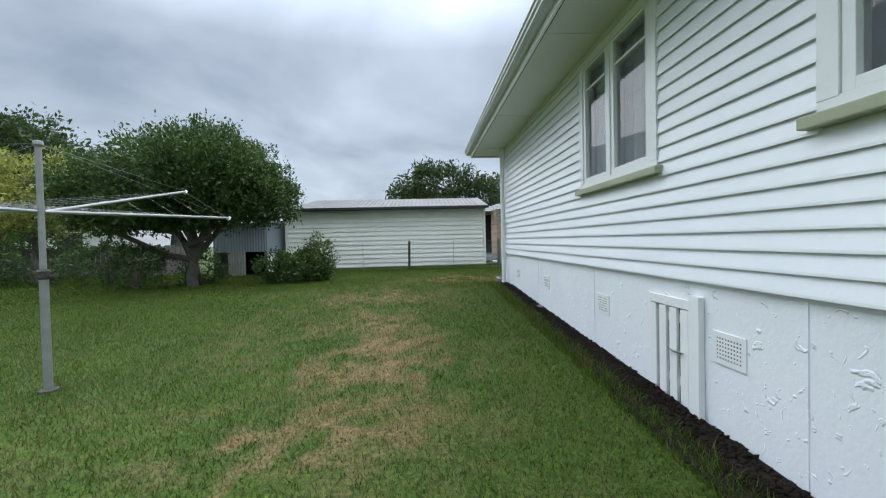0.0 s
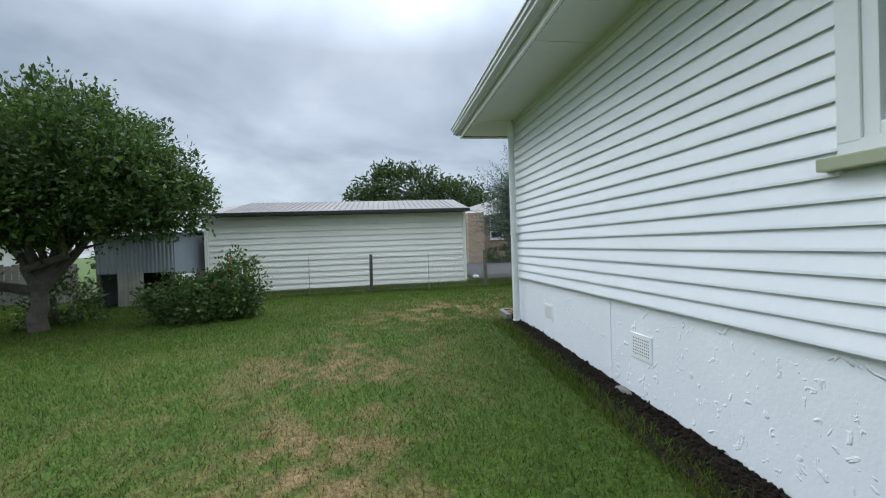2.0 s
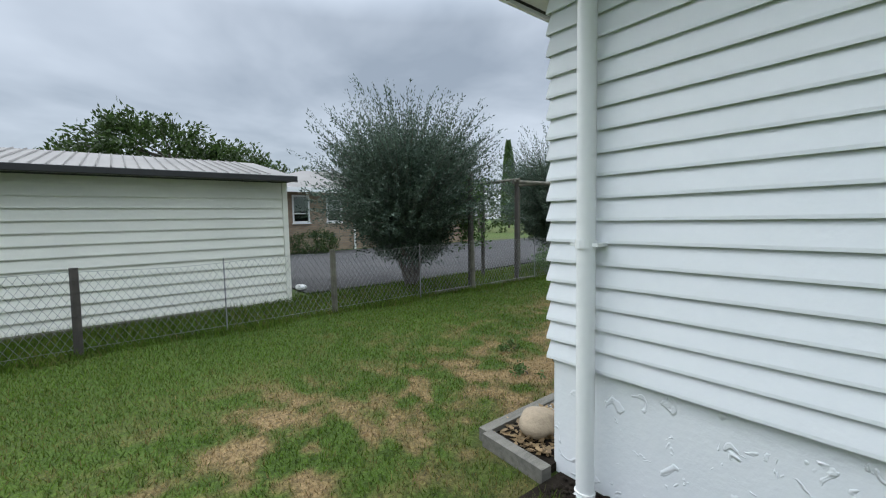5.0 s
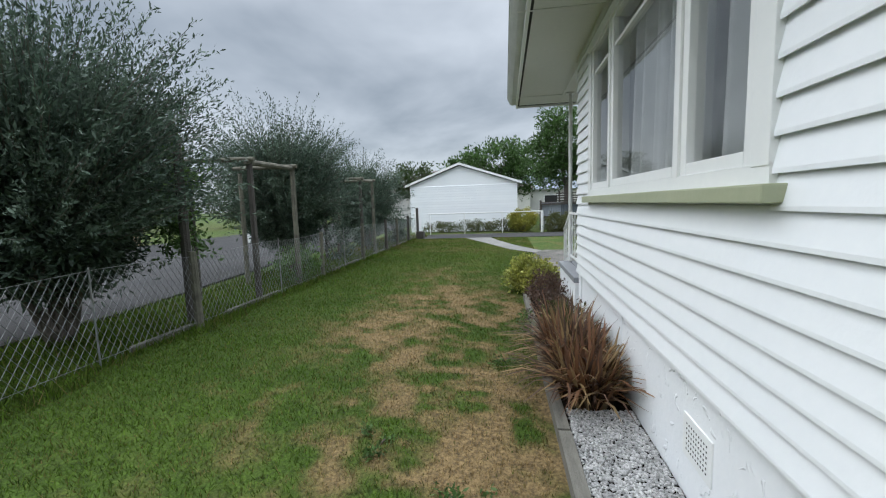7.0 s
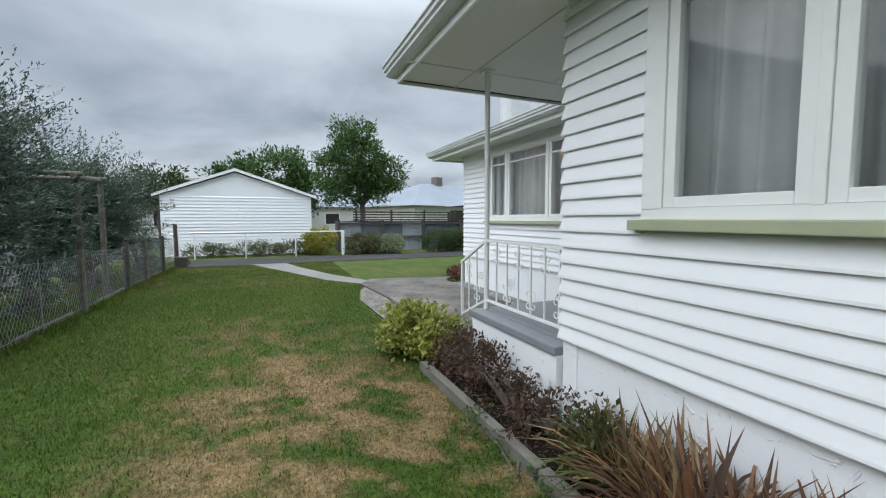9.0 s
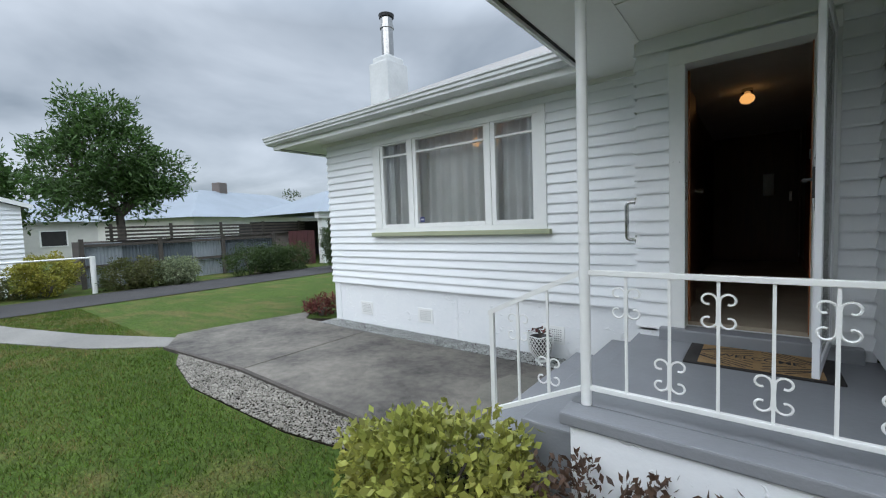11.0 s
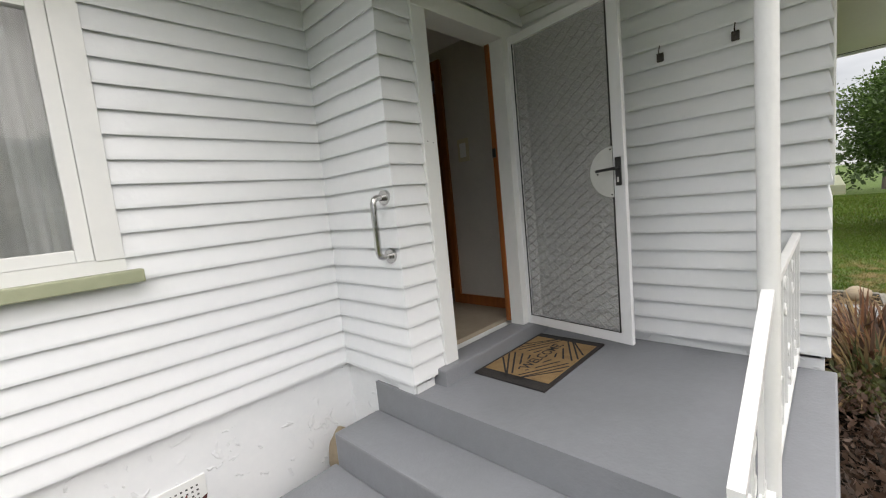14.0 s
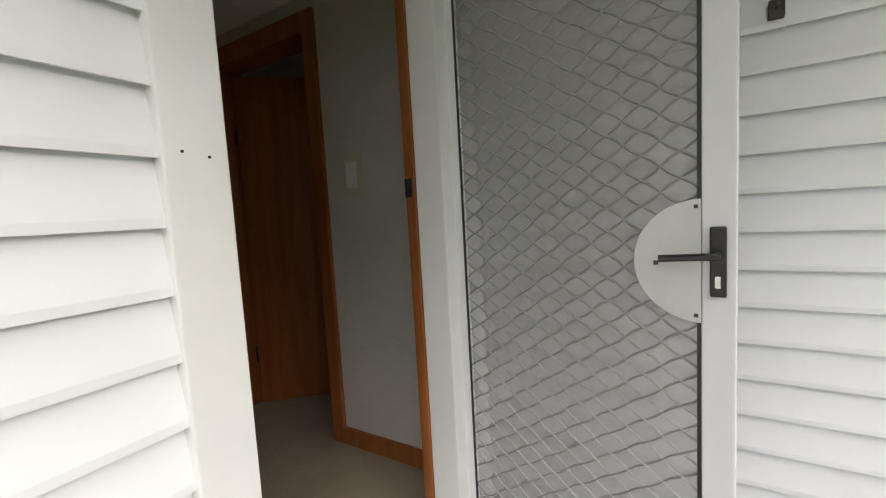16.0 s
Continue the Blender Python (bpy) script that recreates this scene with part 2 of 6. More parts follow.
GRILLE = mat("grey_grille", (0.36, 0.36, 0.35), (0.30, 0.30, 0.30), rough=0.5, metal=0.2)
FLYMESH = veilmat("insect_mesh", (0.50, 0.50, 0.48), 0.66)
PLASTIC = mat("frosted_plastic", (0.68, 0.69, 0.66), (0.60, 0.61, 0.59), rough=0.35, scale=8)
GLASS = glassmat("window_glass")
NET = veilmat("net_curtain", (0.80, 0.82, 0.83), 0.04)
SHEER = veilmat("sheer_curtain", (0.84, 0.86, 0.86), 0.10)
WOOD = mat("varnished_wood", (0.38, 0.125, 0.032), (0.21, 0.066, 0.018), scale=3, rough=0.35, bump=0.08, bscale=20, stretch=(8, 8, 0.7))
DARKWOOD = mat("dark_stained_wood", (0.10, 0.035, 0.014), (0.06, 0.022, 0.01), scale=3, rough=0.35, stretch=(8, 8, 0.7))
WALLPAPER = mat("grey_wallpaper", (0.60, 0.58, 0.54), (0.54, 0.52, 0.49), scale=3, rough=0.8, bump=0.15, bscale=60)
CEIL = mat("ceiling_paint", (0.75, 0.74, 0.71), (0.7, 0.69, 0.66), rough=0.8)
CARPET = mat("beige_carpet", (0.40, 0.34, 0.26), (0.33, 0.28, 0.21), scale=5, rough=1.0, bump=0.6, bscale=200)
COIR = mat("coir", (0.40, 0.26, 0.12), (0.30, 0.19, 0.085), scale=20, rough=1.0, bump=0.8, bscale=250)
RUBBER = mat("black_rubber", (0.02, 0.02, 0.02), (0.035, 0.03, 0.028), rough=0.9, bump=0.4, bscale=150)
STONE = mat("tan_stone", (0.36, 0.29, 0.20), (0.25, 0.20, 0.14), scale=6, rough=0.85, bump=0.3)
GRAVELW = mat("white_gravel", (0.46, 0.46, 0.45), (0.27, 0.27, 0.265), scale=8, rough=0.8, island=0.35)
GRAVELT = mat("tan_grey_gravel", (0.33, 0.31, 0.27), (0.17, 0.16, 0.14), scale=8, rough=0.85, island=0.4)
GRAVELG = mat("grey_gravel", (0.36, 0.37, 0.36), (0.20, 0.205, 0.20), scale=8, rough=0.8, island=0.4)
BARK = mat("tree_bark", (0.14, 0.12, 0.10), (0.075, 0.065, 0.055), scale=8, rough=0.95, bump=0.7, bscale=25)
CREAM = mat("cream_board_paint", (0.80, 0.79, 0.70), (0.72, 0.72, 0.64), scale=1.2, rough=0.6, bump=0.05, rand=0.02)
ROOFG = mat("grey_roof", (0.23, 0.22, 0.21), (0.17, 0.165, 0.16), scale=0.8, rough=0.7)
ROOFB = mat("blue_grey_roof", (0.20, 0.235, 0.275), (0.16, 0.19, 0.22), scale=0.5, rough=0.6)
ROOFT = mat("brown_roof", (0.16, 0.14, 0.13), (0.12, 0.10, 0.09), scale=0.5, rough=0.8)
MAROON = mat("maroon_fence", (0.085, 0.025, 0.025), (0.06, 0.018, 0.02), rough=0.6)
GREYWALL = mat("far_wall_paint", (0.62, 0.62, 0.58), (0.55, 0.55, 0.52), rough=0.7)
LAMP = glow("warm_lamp_glass", (1.0, 0.45, 0.10), 3.2)
LAMPDIM = glow("dim_lamp_glass", (1.0, 0.48, 0.14), 0.7)
NAVY = mat("navy_sticker", (0.05, 0.06, 0.22), (0.04, 0.05, 0.18), rough=0.4)
# lower factor than the blades: shade between grass blades is put into the turf colour
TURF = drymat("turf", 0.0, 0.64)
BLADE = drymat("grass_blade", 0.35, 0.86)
L_CITRUS = leafmat("broad_leaf", (0.034, 0.068, 0.016), (0.075, 0.125, 0.028))
L_OLIVE = leafmat("grey_green_leaf", (0.046, 0.078, 0.054), (0.102, 0.140, 0.100), back=0.28)
L_DARK = leafmat("far_leaf", (0.030, 0.058, 0.016), (0.055, 0.085, 0.022))
L_BRIGHT = leafmat("bright_leaf", (0.06, 0.12, 0.03), (0.10, 0.17, 0.05))
L_YELLOW = leafmat("yellow_leaf", (0.34, 0.30, 0.05), (0.13, 0.18, 0.035))
L_LIME = leafmat("lime_leaf", (0.40, 0.38, 0.09), (0.17, 0.23, 0.05))
L_BROWN = leafmat("brown_leaf", (0.115, 0.065, 0.045), (0.07, 0.05, 0.035))
L_RUST = leafmat("rust_blade", (0.26, 0.13, 0.06), (0.12, 0.06, 0.045))
L_STRAW = leafmat("straw_blade", (0.33, 0.23, 0.11), (0.19, 0.13, 0.07))
L_RED = leafmat("red_leaf", (0.18, 0.05, 0.045), (0.10, 0.04, 0.035))
L_VAR = leafmat("variegated_leaf", (0.25, 0.28, 0.17), (0.09, 0.13, 0.06))
L_HEDGE = leafmat("hedge_leaf", (0.10, 0.095, 0.035), (0.07, 0.10, 0.03))
PETAL = mat("red_petal", (0.45, 0.06, 0.05), (0.35, 0.10, 0.08), rough=0.6)

DARKTIN = mat("dull_blue_tin", (0.115, 0.135, 0.155), (0.075, 0.09, 0.105), scale=1.5, rough=0.6, metal=0.2, stretch=(1, 1, 0.3), rand=0.25)
PATCHC = mat("patched_concrete", (0.185, 0.178, 0.15), (0.115, 0.11, 0.095), scale=3, rough=0.85, bump=0.4, bscale=120)
ROOFP = mat("pale_roof", (0.20, 0.192, 0.182), (0.155, 0.15, 0.143), scale=0.8, rough=0.75, spec=0.25)
L_MID = leafmat("mid_green_leaf", (0.045, 0.095, 0.024), (0.07, 0.13, 0.035))

# ---- building tools ----
class Shape:
    """Collects vertices and faces of one mesh."""

    def __init__(self):
        self.v, self.f = [], []

    def add(self, verts, faces):
        k = len(self.v)
        self.v += [tuple(p) for p in verts]
        self.f += [tuple(i + k for i in q) for q in faces]
        return self

    def box(self, x0, y0, z0, x1, y1, z1, c=0.0):
        if c <= 0:
            return self.add([(x, y, z) for z in (z0, z1) for y in (y0, y1) for x in (x0, x1)],
                            [(0, 2, 3, 1), (4, 5, 7, 6), (0, 1, 5, 4), (2, 6, 7, 3), (0, 4, 6, 2), (1, 3, 7, 5)])
        bm = bmesh.new()
        bmesh.ops.create_cube(bm, size=1, matrix=Matrix.Translation(((x0 + x1) / 2, (y0 + y1) / 2, (z0 + z1) / 2)) @ Matrix.Diagonal((abs(x1 - x0), abs(y1 - y0), abs(z1 - z0), 1)))
        bmesh.ops.bevel(bm, geom=bm.edges[:], offset=c, segments=2, affect="EDGES", profile=0.6)
        bm.verts.index_update()
        self.add([v.co[:] for v in bm.verts], [[v.index for v in f.verts] for f in bm.faces])
        bm.free()
        return self

    def tube(self, pts, r, n=6, cap=True):
        """A round bar along points; r is one radius or one for each point."""
        pts = [Vector(p) for p in pts]
        rs = r if isinstance(r, (list, tuple)) else [r] * len(pts)
        k = len(self.v)
        ref = None
        for i, p in enumerate(pts):
            d = (pts[min(i + 1, len(pts) - 1)] - pts[max(i - 1, 0)]).normalized()
            if ref is None:
                ref = d.orthogonal().normalized()
            ref = (ref - d * ref.dot(d)).normalized()
            s = d.cross(ref)
            for j in range(n):
                a = 2 * math.pi * j / n
                self.v.append(tuple(p + (ref * math.cos(a) + s * math.sin(a)) * rs[i]))
        for i in range(len(pts) - 1):
            for j in range(n):
                a, b = k + i * n + j, k + i * n + (j + 1) % n
                self.f.append((a, b, b + n, a + n))
        if cap:
            for ring, order in ((k, reversed(range(n))), (k + (len(pts) - 1) * n, range(n))):
                e = len(self.v)
                self.v += [self.v[ring + j] for j in order]
                self.f.append(tuple(range(e, e + n)))
        return self

    def turn(self, profile, x, y, n=20):
        """A round body from (radius, z) pairs."""
        k = len(self.v)
        for r, z in profile:
            for j in range(n):
                a = 2 * math.pi * j / n
                self.v.append((x + r * math.cos(a), y + r * math.sin(a), z))
        for i in range(len(profile) - 1):
            for j in range(n):
                a, b = k + i * n + j, k + i * n + (j + 1) % n
                self.f.append((a, b, b + n, a + n))
        return self

    def poly(self, outline, z0, z1):
        """A slab from an anticlockwise outline."""
        n = len(outline)
        zb = z0 if callable(z0) else (lambda x, y: z0)
        zt = z1 if callable(z1) else (lambda x, y: z1)
        vs = [(x, y, zb(x, y)) for x, y in outline] + [(x, y, zt(x, y)) for x, y in outline]
        return self.add(vs, [tuple(reversed(range(n))), tuple(range(n, 2 * n))] + [(i, (i + 1) % n, (i + 1) % n + n, i + n) for i in range(n)])

    def mesh(self, name, material, smooth=False):
        me = bpy.data.meshes.new(name)
        me.from_pydata(self.v, [], self.f)
        me.materials.append(material)
        if smooth:
            me.shade_smooth()
        me.update()
        return me


def part(name, shape, material, parent=None, label="", smooth=False, m=None):
    """ONE mesh object, under a thing or a part where a parent is given."""
    ob = new(name, shape if isinstance(shape, bpy.types.Mesh) else shape.mesh(name, material, smooth))
    if parent is not None:
        ob.parent = parent
    if m is not None:
        ob.matrix_local = m
    if label:
        ob["label"] = label
    return ob


def thing(name, at, label, category, group=""):
    """An empty at the thing's base that parents its parts; parts are modelled from that base."""
    ob = new(name)
    ob.empty_display_size = 0.1
    ob.location = at
    return tagged(ob, label, category, group)


def setting(ob, label, category):
    return tagged(ob, label, category, kind="structure")


def vnoise(x, y, seed=0):
    """Smooth value noise on arrays, 0 to 1."""
    xi, yi = np.floor(x).astype(np.int64), np.floor(y).astype(np.int64)
    fx, fy = x - xi, y - yi
    fx, fy = fx * fx * (3 - 2 * fx), fy * fy * (3 - 2 * fy)

    def h(a, b):
        k = (a * 374761393 + b * 668265263 + seed * 974634777) & 0x7FFFFFFF
        k = ((k ^ (k >> 13)) * 1274126177) & 0x7FFFFFFF
        return ((k ^ (k >> 16)) & 0xFFFF) / 65535.0
    return (h(xi, yi) * (1 - fx) + h(xi + 1, yi) * fx) * (1 - fy) + (h(xi, yi + 1) * (1 - fx) + h(xi + 1, yi + 1) * fx) * fy


def ground_z(x, y):
    """Height of the lawn: level at the front, falling gently towards the back of the house."""
    x, y = np.asarray(x, float), np.asarray(y, float)
    t = np.clip(-(y + 0.8), 0, 9)
    side = np.clip((-x - 2.5) / 6, 0, 1)
    z = 0.30 - 0.046 * t * np.clip((7 - x) / 4, 0, 1) - 0.10 * side
    return z + 0.03 * (vnoise(x * 0.45, y * 0.45, 3) - 0.5) * np.clip((2 - x) / 3, 0.3, 1)


def gz(x, y):
    return float(ground_z(x, y))


def dryness(x, y):
    """Share of straw in the turf: dry in the worn middle, green along the fence and in the shade."""
    band = 0.85 * np.exp(-((y - 1.15 - 0.10 * x) / 1.15) ** 2) * np.clip((x + 3) / 2, 0, 1) * np.clip((10 - x) / 5, 0, 1)
    back = 0.36 * np.exp(-((x + 1.95) / 0.95) ** 2) * np.clip((1.5 - y) / 1.5, 0, 1)
    edge = 1.1 * np.exp(-((y - 0.80) / 0.42) ** 2) * np.clip((x - 0.2) / 0.6, 0, 1) * np.clip((5.4 - x) / 1.5, 0, 1)
    left = 0.22 * np.exp(-((x + 3.6) / 1.1) ** 2) * np.clip((0.5 - y) / 1.5, 0, 1)
    spot = np.zeros_like(x)
    for px, py, r in ((0.45, 3.25, 0.55), (-2.6, -6.2, 0.6), (-2.1, -4.6, 0.7), (-2.4, -1.4, 0.6), (-1.0, 1.6, 0.5), (3.5, 2.3, 0.5), (1.9, 2.6, 0.45), (-2.4, -3.3, 0.5)):
        spot = spot + 0.42 * np.exp(-((x - px) ** 2 + (y - py) ** 2) / r ** 2)
    w = x + 0.35 * (vnoise(x * 1.3, y * 1.3, 17) - 0.5)
    n = 0.22 * vnoise(w * 0.9, y * 0.9, 11) + 0.34 * vnoise(w * 3.4, y * 3.0, 12) + 0.36 * vnoise(w * 8.5, y * 7.5, 13) + 0.20 * vnoise(x * 19, y * 19, 14)
    d = (0.16 + 0.84 * np.clip(band + back + left + edge + spot + 0.32 * np.clip((x - 9.5) / 1.5, 0, 1), 0, 1.1)) * np.clip((n - 0.36) * 3.0, 0, 1.15)
    return np.clip(d, 0, 1)


def raw(name, verts, quads, material, n=4):
    """A big mesh straight from arrays: verts (k, 3), faces of n corners each."""
    me = bpy.data.meshes.new(name)
    verts, quads = np.ascontiguousarray(verts, np.float32), np.ascontiguousarray(quads, np.int32)
    me.vertices.add(len(verts)); me.vertices.foreach_set("co", verts.ravel())
    me.loops.add(quads.size); me.loops.foreach_set("vertex_index", quads.ravel())
    me.polygons.add(len(quads)); me.polygons.foreach_set("loop_start", np.arange(0, quads.size, n, dtype=np.int32))
    me.materials.append(material)
    me.update(calc_edges=True)
    return me


def leaves(name, centre, along, size, material, width=0.4, rng=None, flat=0.5):
    """Diamond leaves: centre and direction arrays (k, 3), length array (k,)."""
    rng = rng or np.random.default_rng(1)
    k = len(centre)
    along = along / (np.linalg.norm(along, axis=1, keepdims=True) + 1e-9)
    side = np.cross(along, rng.normal(size=(k, 3)) + np.array([0, 0, flat]))
    side /= np.linalg.norm(side, axis=1, keepdims=True) + 1e-9
    up = np.cross(along, side)
    L = size[:, None]
    v = np.empty((k, 4, 3))
    v[:, 0] = centre
    v[:, 1] = centre + along * L * 0.5 + side * L * width * 0.5 + up * L * 0.06
    v[:, 2] = centre + along * L
    v[:, 3] = centre + along * L * 0.5 - side * L * width * 0.5 + up * L * 0.06
    return raw(name, v.reshape(-1, 3), np.arange(4 * k).reshape(k, 4), material)

# ---- ground ----
GX = np.concatenate([[-400, -150, -60, -30, -20], np.arange(-15, -4.9, 0.3), np.arange(-4.8, 6.6, 0.06), np.arange(6.75, 24.01, 0.3), [28, 40, 70, 150, 400]])
GY = np.concatenate([[-400, -150, -60, -30, -20], np.arange(-14, -9.0, 0.3), np.arange(-8.9, 4.4, 0.06), np.arange(4.6, 12.01, 0.3), [16, 22, 35, 70, 150, 400]])
gxx, gyy = np.meshgrid(GX, GY, indexing="ij")
gv = np.stack([gxx, gyy, ground_z(gxx, gyy)], -1).reshape(-1, 3)
ny = len(GY)
gi = (np.arange(len(GX) - 1)[:, None] * ny + np.arange(ny - 1)[None, :]).ravel()
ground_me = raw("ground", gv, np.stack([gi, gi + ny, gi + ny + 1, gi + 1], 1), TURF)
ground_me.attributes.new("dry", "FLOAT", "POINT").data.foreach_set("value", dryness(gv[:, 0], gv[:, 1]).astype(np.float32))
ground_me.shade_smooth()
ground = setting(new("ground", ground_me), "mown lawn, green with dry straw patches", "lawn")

# ---- the white weatherboard house ----
COVER, ZB, ZS = 0.1012, 0.912, 3.05     # board cover, foot of the boards, soffit
LIP, TOPIN = 0.023, 0.003
HOUSE_WALLS = []                      # boards are hung last


def rect_pieces(a0, a1, z0, z1, holes):
    """The rectangle minus its holes, as rectangles."""
    cuts = sorted({a0, a1, *[h[0] for h in holes], *[h[1] for h in holes]})
    out = []
    for p, q in zip(cuts, cuts[1:]):
        hs = sorted([h for h in holes if h[0] < (p + q) / 2 < h[1]], key=lambda h: h[2])
        z = z0
        for h in hs:
            if h[2] > z:
                out.append((p, q, z, h[2]))
            z = h[3]
        if z < z1:
            out.append((p, q, z, z1))
    return out


class Face:
    """A wall's outer plane: a runs along it, out points away from the house."""

    def __init__(self, ox, oy, dx, dy, nx, ny_):
        self.o, self.d, self.n = (ox, oy), (dx, dy), (nx, ny_)

    def at(self, a, out, z):
        return (self.o[0] + self.d[0] * a + self.n[0] * out, self.o[1] + self.d[1] * a + self.n[1] * out, z)

    def box(self, s, a0, a1, o0, o1, z0, z1, c=0.0):
        p, q = self.at(a0, o0, z0), self.at(a1, o1, z1)
        return s.box(min(p[0], q[0]), min(p[1], q[1]), z0, max(p[0], q[0]), max(p[1], q[1]), z1, c)


FA = Face(0, 0, 0, -1, -1, 0)
FB = Face(0, 0, 1, 0, 0, 1)
FE = Face(3.64, 0, 0, -1, 1, 0)
FD = Face(4.92, -1.52, -1, 0, 0, 1)
FR = Face(4.92, -2.13, 0, 1, 1, 0)
FC = Face(4.92, -2.13, 1, 0, 0, 1)
FZ = Face(9.49, -2.13, 0, -1, 1, 0)
FS = Face(9.49, -10.0, -1, 0, 0, -1)
WIN_A = (4.21, 5.62, 1.70, 2.99)
WIN_A0 = (6.80, 8.84, 1.70, 2.96)
WIN_B = (0.49, 3.02, 1.70, 2.96)
WIN_C = (0.99, 3.53, 1.67, 2.93)
DOOR = (0.21, 1.10, 0.91, 2.91)


def house_wall(name, face, length, holes, m0, m1, label, plinth=True, inset=0.0):
    s = Shape()
    for a0, a1, z0, z1 in rect_pieces(0 if m0 >= 0 else 0.0, length, ZB - 0.02, ZS + 0.02, holes):
        face.box(s, a0 + (0.001 if a0 == 0 else 0), a1, -0.12, -0.003, z0, z1)
    w = setting(part(name, s, PAINT), label, "wall")
    HOUSE_WALLS.append((w, face, length, holes, m0, m1))
    if plinth:
        s = Shape()
        face.box(s, -0.03 if m0 < 0 else 0.0, length, -0.14, -0.012, -0.35, ZB + 0.02)
        setting(part(name.replace("wall", "plinth"), s, STUCCO), "white rendered foundation wall under the boards", "foundation")
    return w


house_wall("wall_west", FA, 10.0, [WIN_A, WIN_A0], 1, 0, "white painted weatherboard side wall", plinth=False)
house_wall("wall_north", FB, 3.64, [WIN_B], 1, 1, "white painted weatherboard wall with a wide window")
house_wall("wall_porch", FE, 1.52, [], 1, -1, "white weatherboard wall beside the porch")
house_wall("wall_entry", FD, 1.28, [DOOR], 1, -1, "white weatherboard wall round the front door")
house_wall("wall_return", FR, 0.61, [], -1, 1, "short white weatherboard return wall with a grab rail")
house_wall("wall_lounge", FC, 4.57, [WIN_C], -1, 1, "white painted weatherboard wall with a three-part window")
house_wall("wall_east", FZ, 7.87, [], 1, 0, "white weatherboard end wall")
house_wall("wall_south", FS, 9.49, [], 0, 0, "white weatherboard back wall")
# west foundation with the access hatch opening
HATCH = (5.45, 5.94, -0.4, 0.77)
s = Shape()
for a0, a1, z0, z1 in rect_pieces(0, 10.0, -0.35, ZB + 0.02, [HATCH]):
    FA.box(s, a0, a1, -0.14, -0.012, z0, z1)
setting(part("plinth_west", s, STUCCO), "white rendered foundation wall with vents and a slatted hatch", "foundation")

# joints of the rendered foundation
def plinth_joint(face, a, z0):
    s = Shape()
    face.box(s, a - 0.012, a + 0.012, -0.012, -0.006, z0, ZB)
    setting(part("trim_joint", s, STUCCO), "thin white cover strip on the foundation", "trim")


for f, a, z in ((FA, 2.43, 0.1), (FA, 4.42, 0.1), (FA, 6.71, -0.1), (FC, 2.20, 0.3), (FB, 0.06, 0.3), (FB, 2.05, 0.3)):
    plinth_joint(f, a, z)

# eaves: soffit, fascia, gutter, roof
EAVE = [(-0.61, 0.58), (-0.61, -10.6), (10.30, -10.6), (10.30, -1.71), (5.43, -1.71), (5.43, 0.58)]
s = Shape().poly(EAVE, ZS, ZS + 0.02)
soffit = setting(part("ceiling_soffit", s, SOFFIT), "painted flat soffit under the eaves", "soffit")
s = Shape()
for x0, y0, x1, y1 in ((3.64, -0.03, 5.5, -0.005), (4.90, -1.55, 4.93, 0.65), (3.7, -0.86, 4.9, -0.84), (2.4, 0.03, 2.42, 0.65), (-0.62, -2.4, -0.03, -2.38), (-0.62, -4.8, -0.03, -4.78), (7.3, -2.3, 7.32, -1.65)):
    s.box(x0, y0, ZS - 0.006, x1, y1, ZS)
setting(part("trim_soffit_batten", s, SOFFIT), "thin battens over the soffit joints", "trim")
s = Shape()
for f, L, holes in ((FA, 10, 0), (FB, 3.64, 0), (FE, 1.7, 0), (FC, 4.7, 0), (FR, 0.61, 0)):
    f.box(s, 0.03, L - 0.03, 0.004, 0.028, ZS - 0.045, ZS)
setting(part("trim_soffit_bead", s, SOFFIT), "painted bead where wall meets soffit", "trim")


def run_profile(outline, profile):
    """Sweeps an (outward, z) profile along a closed outline with mitred corners."""
    s = Shape()
    n = len(outline)
    area = sum(outline[i][0] * outline[(i + 1) % n][1] - outline[(i + 1) % n][0] * outline[i][1] for i in range(n))
    sg = 1 if area > 0 else -1
    rings = []
    for i in range(n):
        p0, p1, p2 = (Vector(outline[(i + k) % n]) for k in (-1, 0, 1))
        d1, d2 = (p1 - p0).normalized(), (p2 - p1).normalized()
        n1, n2 = Vector((d1.y, -d1.x)) * sg, Vector((d2.y, -d2.x)) * sg
        mi = (n1 + n2) / (1 + n1.dot(n2))
        rings.append([(p1.x + mi.x * o, p1.y + mi.y * o, z) for o, z in profile])
    m = len(profile)
    s.v = [p for r in rings for p in r]
    for i in range(n):
        j = (i + 1) % n
        for k in range(m):
            q = (k + 1) % m
            s.f.append((i * m + k, j * m + k, j * m + q, i * m + q))
    return s


FASC = [(-0.02, ZS - 0.03), (0.004, ZS - 0.03), (0.004, ZS + 0.17), (-0.02, ZS + 0.17)]
setting(part("trim_fascia", run_profile(EAVE, FASC), TRIM), "white painted fascia board", "trim")
GUT = [(0.006, ZS + 0.03), (0.06, ZS + 0.03), (0.095, ZS + 0.06), (0.095, ZS + 0.085), (0.112, ZS + 0.10), (0.112, ZS + 0.13), (0.125, ZS + 0.14), (0.125, ZS + 0.155), (0.115, ZS + 0.155), (0.10, ZS + 0.14), (0.10, ZS + 0.11), (0.085, ZS + 0.09), (0.085, ZS + 0.065), (0.055, ZS + 0.04), (0.006, ZS + 0.04)]
setting(part("trim_gutter", run_profile(EAVE, GUT), GUTTER), "white painted metal gutter along the eaves", "gutter")
